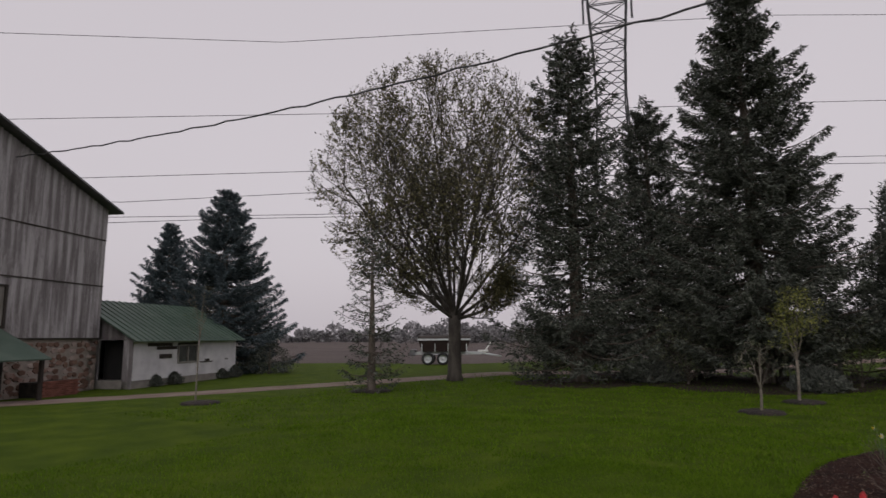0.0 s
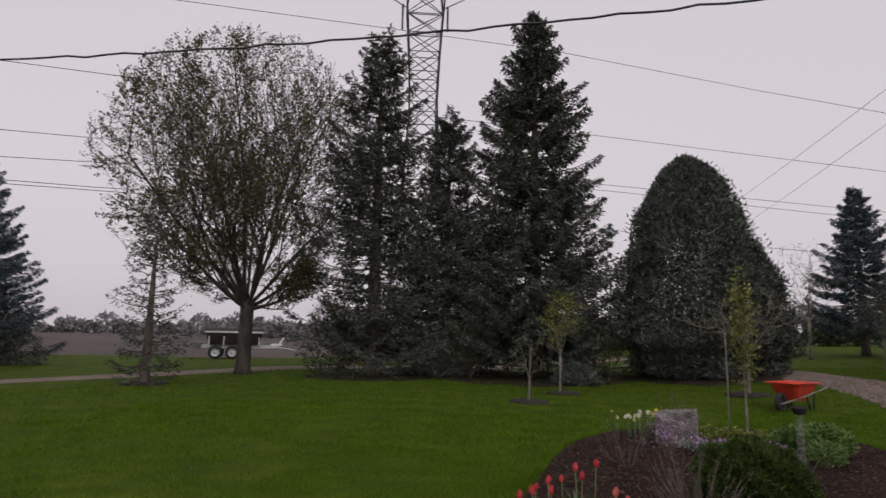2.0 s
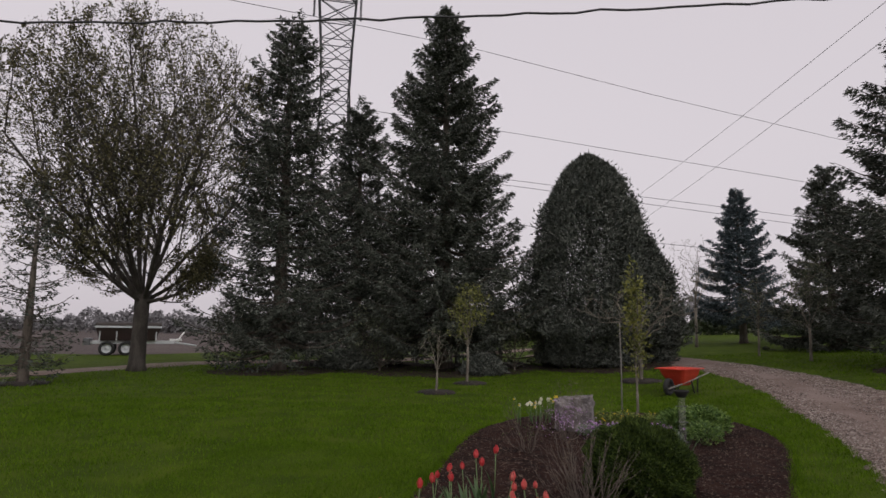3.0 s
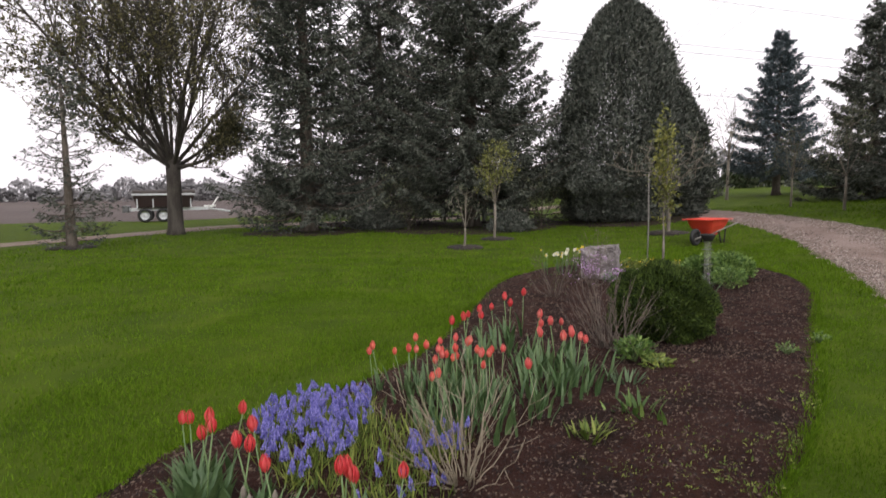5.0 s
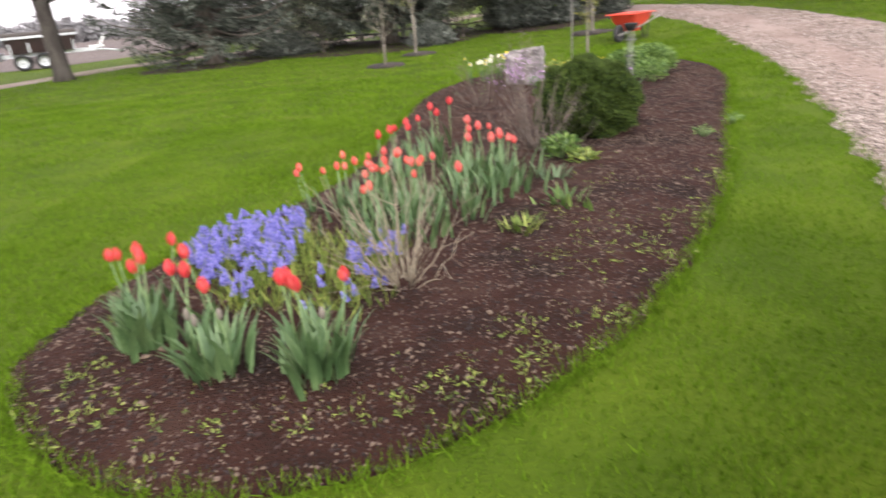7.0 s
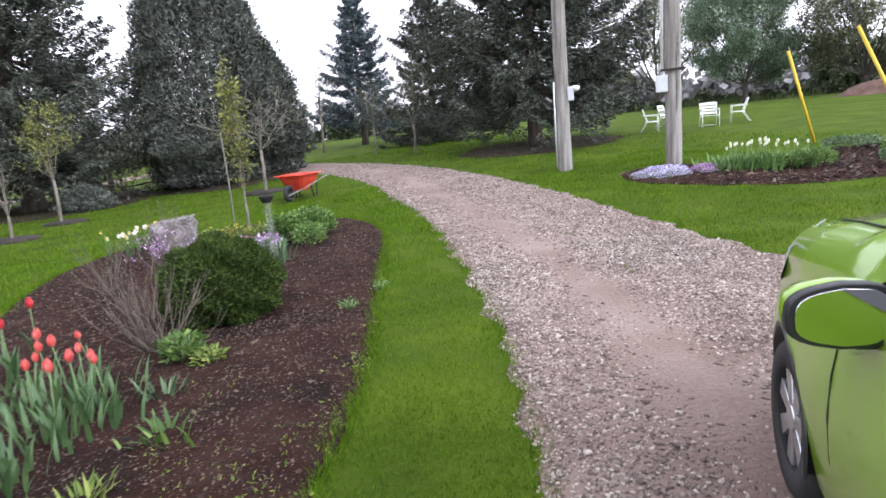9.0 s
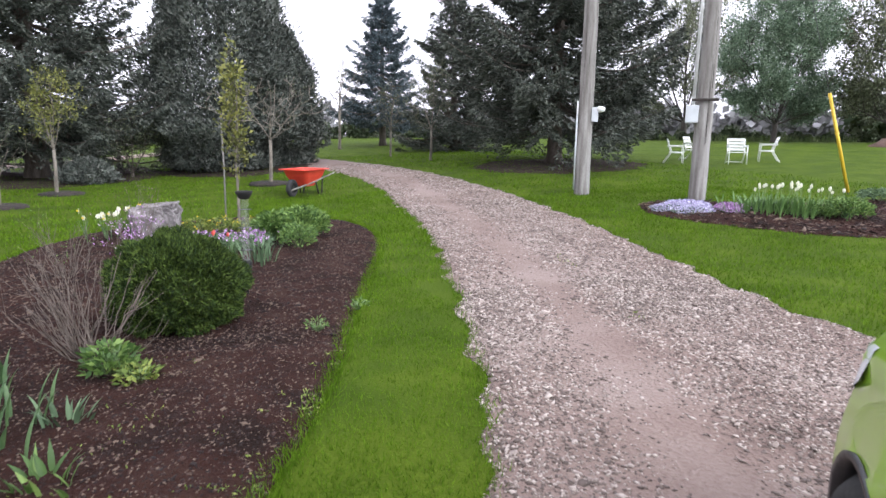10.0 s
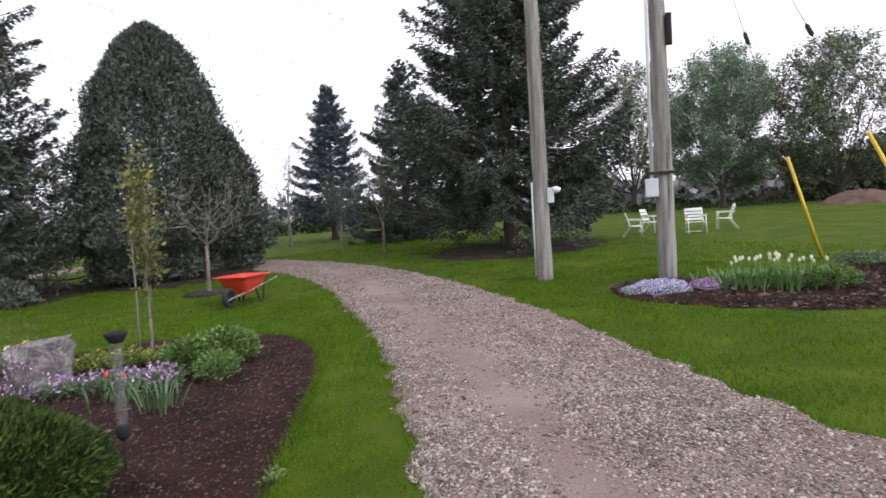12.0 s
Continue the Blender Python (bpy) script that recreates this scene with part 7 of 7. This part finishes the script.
def tree_line(name, label, start, end, n, tall, mat, seed, size, per=170, lift=0.0):
    """Far trees, uneven in height, as one mass of small clumps with gaps."""
    rng = np.random.default_rng(seed)
    P = []
    for k in range(n):
        t = (k + rng.uniform(-0.5, 0.5)) / n
        x, y = start[0] + (end[0] - start[0]) * t, start[1] + (end[1] - start[1]) * t
        h = tall * rng.uniform(0.35, 1.0) * (1 + 0.6 * (rng.random() < 0.15))
        w = h * rng.uniform(0.4, 0.9)
        u = rng.normal(0, 1, (per, 3))
        u /= np.linalg.norm(u, axis=1)[:, None]
        u *= (rng.uniform(0.3, 1, per) ** 0.5)[:, None]
        c = u * [w * 0.7, w * 0.7, h * 0.5] + [x, y, gz(x, y) + h * 0.5 + lift]
        P.append(c)
    P = np.concatenate(P)
    v, f = slivers(rng, P, rng.normal(0, 1, P.shape), size, size * 0.9, 0.5, False)
    ob = new(name, mesh_of(name, v, f, mat))
    tagged(ob, label, "far trees", kind="stuff")


tree_line("far_woods", "hazy grey line of far woods beyond the field", (-330, 120), (40, 420), 150, 7, HAZE_TINT, 1, 1.5, 300)
tree_line("far_woods", "hazy clump of bare trees beyond the field", (-125, 170), (-62, 195), 24, 8.5, HAZE_TINT, 2, 0.9, 500)
tree_line("far_woods", "hazy grey line of far woods behind the drive", (-60, 200), (220, 110), 90, 8, HAZE_TINT, 3, 2.0)
tree_line("far_woods", "hazy grey line of far woods past the ridge", (90, 170), (230, -60), 70, 12, HAZE_TINT, 4, 2.2)
tree_line("far_hedge", "dark hedge along the crest of the lawn", (20, 43), (44, 31), 40, 0.75, HEDGE, 5, 0.25, 300)
tree_line("far_hedge", "dark hedge along the crest of the lawn", (30, 31), (44, 16), 40, 0.55, HEDGE, 6, 0.2, 260)
tree_line("far_hedge", "dark evergreens behind the crest of the lawn", (46, 27), (60, 8), 24, 4.5, HEDGE, 7, 0.5, 420)
tree_line("far_hedge", "brushy hedge beyond the bend of the drive", (2, 52), (26, 46), 46, 1.5, HEDGE, 8, 0.3, 200)
tree_line("far_hedge", "brushy hedge beyond the bend of the drive", (-12, 60), (4, 54), 26, 2.0, HEDGE, 9, 0.35, 200)
tree_line("far_woods", "hazy trees far behind the barn", (-330, 120), (-260, -220), 60, 9, HAZE_TINT, 10, 2.4)


# ---- grass, weeds, gravel and bark chips near the walk ----
def scatter(rng, n, lo, hi, keep):
    x, y = rng.uniform(lo[0], hi[0], n), rng.uniform(lo[1], hi[1], n)
    k = keep(x, y)
    return x[k], y[k]


def grass():
    rng = np.random.default_rng(71)
    parts_v, parts_f, n = [], [], 0
    on_drive, on_bed = signed(DRIVE, 0.05), signed(BED, 0.02)

    def open_lawn(x, y):
        return (on_drive(x, y) < 0.02) & (on_bed(x, y) < -0.01) & ~inside(x, y, BED2)

    for lo, hi, count, l, w in (((-3.2, -0.5), (3.9, 8.5), 330000, 0.034, 0.006), ((3.0, 6.5), (6.8, 15), 60000, 0.05, 0.009), ((-9, 0), (1.5, 13), 160000, 0.045, 0.010), ((6.2, 2.0), (13, 12), 110000, 0.05, 0.010), ((-14, 8), (16, 26), 110000, 0.06, 0.022)):
        x, y = scatter(rng, count, lo, hi, open_lawn)
        patch = np.sin(x * 3.1 + 1.3 * np.sin(y * 2.3)) * np.sin(y * 2.7 + 0.8 * np.sin(x * 1.9))
        k = rng.random(len(x)) < 0.62 + 0.38 * patch
        x, y, patch = x[k], y[k], patch[k]
        P = np.stack([x, y, height(x, y) - 0.004], 1)
        v, f = slivers(rng, P, np.tile([0, 0, 1.0], (len(P), 1)), l * (1 + 0.35 * patch[:, None].ravel().mean()), w, 0.38)
        parts_v.append(v)
        parts_f.append(f + n)
        n += len(v)
    for outline, count, side in ((BED, 16000, 1), (LEFT_EDGE, 9000, 0), (RIGHT_EDGE, 7000, 0)):
        pts = np.array(outline)
        i = rng.integers(0, len(pts) - 1, count)
        p = pts[i] + (pts[i + 1] - pts[i]) * rng.uniform(0, 1, (count, 1)) + rng.normal(0, 0.035, (count, 2))
        ok = (p[:, 1] > -2) & (p[:, 1] < 15)
        if side:
            ok &= rng.random(count) < 0.9
        p = p[ok]
        P = np.stack([p[:, 0], p[:, 1], height(p[:, 0], p[:, 1]) - 0.002], 1)
        v, f = slivers(rng, P, np.tile([0, 0, 1.0], (len(P), 1)), 0.075, 0.007, 0.5)
        parts_v.append(v)
        parts_f.append(f + n)
        n += len(v)
    ob = new("grass", mesh_of("grass", np.concatenate(parts_v), np.concatenate(parts_f), BLADES))
    tagged(ob, "short mown grass blades and edge tufts", "grass", kind="stuff")


def tall_grass():
    rng = np.random.default_rng(72)
    x, y = scatter(rng, 30000, (18, 22), (48, 50), lambda x, y: np.abs(0.967 * x + 0.474 * y - 47) < 3.5)
    P = np.stack([x, y, height(x, y) - 0.02], 1)
    v, f = slivers(rng, P, np.tile([0, 0, 1.0], (len(P), 1)), 0.4, 0.06, 0.3)
    tagged(new("tall_grass", mesh_of("tall_grass", v, f, ROUGH_GRASS)), "rough unmown grass along the lawn's far edge", "grass", kind="stuff")


def weeds():
    rng = np.random.default_rng(73)
    own = [(0.87, 2.77, 0.10), (1.12, 2.73, 0.08), (0.74, 1.99, 0.12), (0.54, 1.67, 0.10), (0.83, 1.62, 0.12), (-1.16, 1.66, 0.05), (-0.52, 1.42, 0.16), (-0.95, 1.48, 0.16), (1.15, 2.12, 0.10), (1.81, 3.4, 0.12), (0.95, 3.48, 0.12), (1.3, 4.1, 0.2), (1.0, 3.0, 0.2), (1.25, 3.3, 0.15), (0.3, 1.6, 0.12), (1.5, 2.9, 0.15), (2.5, 4.8, 0.12), (3.1, 6.2, 0.1), (-1.3, 2.1, 0.05), (-1.45, 3.1, 0.06), (1.3, 5.0, 0.15), (0.05, 1.45, 0.1), (2.2, 4.2, 0.12)]
    P = []
    for x, y, r in own:
        dx, dy = x - 0.78, y + 0.36
        x, y = 0.346 + 0.957 * dx + 0.126 * dy, -0.117 + 0.957 * dy - 0.126 * dx
        n = int(250 * r)
        P.append(np.stack([rng.normal(x, r, n), rng.normal(y, r, n), np.zeros(n)], 1))
    P = np.concatenate(P)
    P = P[signed(BED, 0.0)(P[:, 0], P[:, 1]) > -0.02]
    P = np.repeat(P, 5, 0) + rng.normal(0, 0.012, (len(P) * 5, 3))
    P[:, 2] = height(P[:, 0], P[:, 1]) + 0.05
    v, f = slivers(rng, P, np.tile([0, 0, 0.6], (len(P), 1)), 0.024, 0.009, 0.8, False)
    tagged(new("weeds", mesh_of("weeds", v, f, WEED)), "small yellow-green weeds scattered over the mulch", "weeds", kind="stuff")


def pebbles(name, label, category, x, y, z, size, mat, seed, flat=0.6):
    """Many small uneven stones or chips on the ground."""
    rng = np.random.default_rng(seed)
    n = len(x)
    unit = np.array([(1, 0, 0), (0, 1, 0), (-1, 0, 0), (0, -1, 0), (0, 0, 1), (0, 0, -1)], float)
    tri = np.array([(0, 1, 4), (1, 2, 4), (2, 3, 4), (3, 0, 4), (1, 0, 5), (2, 1, 5), (3, 2, 5), (0, 3, 5)])
    s = (size * rng.lognormal(0, 0.35, n))[:, None, None]
    shape = unit[None] * rng.uniform(0.6, 1.25, (n, 6, 1)) * np.array([1, 1, flat])
    shape = shape + rng.normal(0, 0.14, (n, 6, 3))
    a = rng.uniform(0, 6.283, n)
    long = rng.uniform(1, 1.0 + (1.6 if flat < 0.4 else 0.5), n)[:, None]
    shape[:, :, 0] *= long
    c, q = np.cos(a)[:, None], np.sin(a)[:, None]
    X = shape[:, :, 0] * c - shape[:, :, 1] * q
    Y = shape[:, :, 0] * q + shape[:, :, 1] * c
    tilt = rng.normal(0, 0.35, (n, 1))
    Z = shape[:, :, 2] + X * tilt
    V = np.stack([X, Y, Z], -1) * s + np.stack([x, y, z], -1)[:, None, :]
    F = tri[None] + (np.arange(n) * 6)[:, None, None]
    tagged(new(name, mesh_of(name, V.reshape(-1, 3), F.reshape(-1, 3), mat)), label, category, kind="stuff")


def loose_ground():
    rng = np.random.default_rng(81)
    sd = signed(DRIVE, 0.05)
    for lo, hi, n, size, seed in (((1.4, -0.5), (7.2, 6.0), 125000, 0.0088, 1), ((2.8, 4.5), (9.2, 12.0), 75000, 0.0115, 2), ((5.0, 11.0), (9.4, 22.0), 26000, 0.016, 3), ((1.4, -0.5), (8.5, 9.0), 3500, 0.015, 4)):
        x, y = scatter(rng, n, lo, hi, lambda x, y: sd(x, y) > -0.08)
        d = away(x, y, LEFT_EDGE, False)
        worn = np.exp(-((d - 0.95) / 0.36) ** 2) * 0.93 + np.exp(-((d - 2.85) / 0.34) ** 2) * 0.5
        k = rng.random(len(x)) > worn + 0.15 * np.sin(x * 2.3 + y) * np.sin(y * 1.7)
        x, y = x[k], y[k]
        dd = sd(x, y)
        z = height(x, y) + rut(x, y, dd) + size * 0.1
        pebbles("gravel_stones", "loose pale crushed stones on the drive", "gravel", x, y, z, size, STONES, seed, 0.45)
    sb = signed(BED, 0.02)
    for lo, hi, n, size, seed in (((-1.9, 1.1), (3.2, 5.5), 52000, 0.0062, 11), ((-0.7, 5.0), (4.9, 12.5), 42000, 0.009, 12), ((-1.9, 1.1), (4.6, 10), 1500, 0.011, 13)):
        x, y = scatter(rng, n, lo, hi, lambda x, y: sb(x, y) > 0.0)
        z = height(x, y) + mound(x, y, sb(x, y)) + size * 0.15
        pebbles("bark_chips", "loose brown bark chips over the bed", "mulch", x, y, z, size, CHIPS, seed, 0.42)
    sb2 = signed(BED2, 0.03)
    x, y = scatter(rng, 9000, (9, 4.6), (14.8, 10.6), lambda x, y: sb2(x, y) > 0)
    pebbles("bark_chips", "loose brown bark chips over the bed", "mulch", x, y, height(x, y) + mound(x, y, sb2(x, y)), 0.022, CHIPS, 14, 0.3)
    x, y = scatter(rng, 1700, (3.2, 4.5), (8, 12), lambda x, y: (sd(x, y) > 1.4) & (away(x, y, LEFT_EDGE, False) < 2.5) & (np.sin(x * 3) * np.sin(y * 1.5) > 0.2))
    P = np.stack([x, y, height(x, y) + 0.04], 1)
    P = np.repeat(P, 6, 0) + rng.normal(0, 0.03, (len(P) * 6, 3)) * [1, 1, 0]
    v, f = slivers(rng, P, np.tile([0, 0, 0.8], (len(P), 1)), 0.035, 0.009, 0.7, False)
    tagged(new("drive_weeds", mesh_of("drive_weeds", v, f, WEED)), "thin weeds growing on the drive's crown", "weeds", kind="stuff")


grass()
tall_grass()
weeds()
loose_ground()
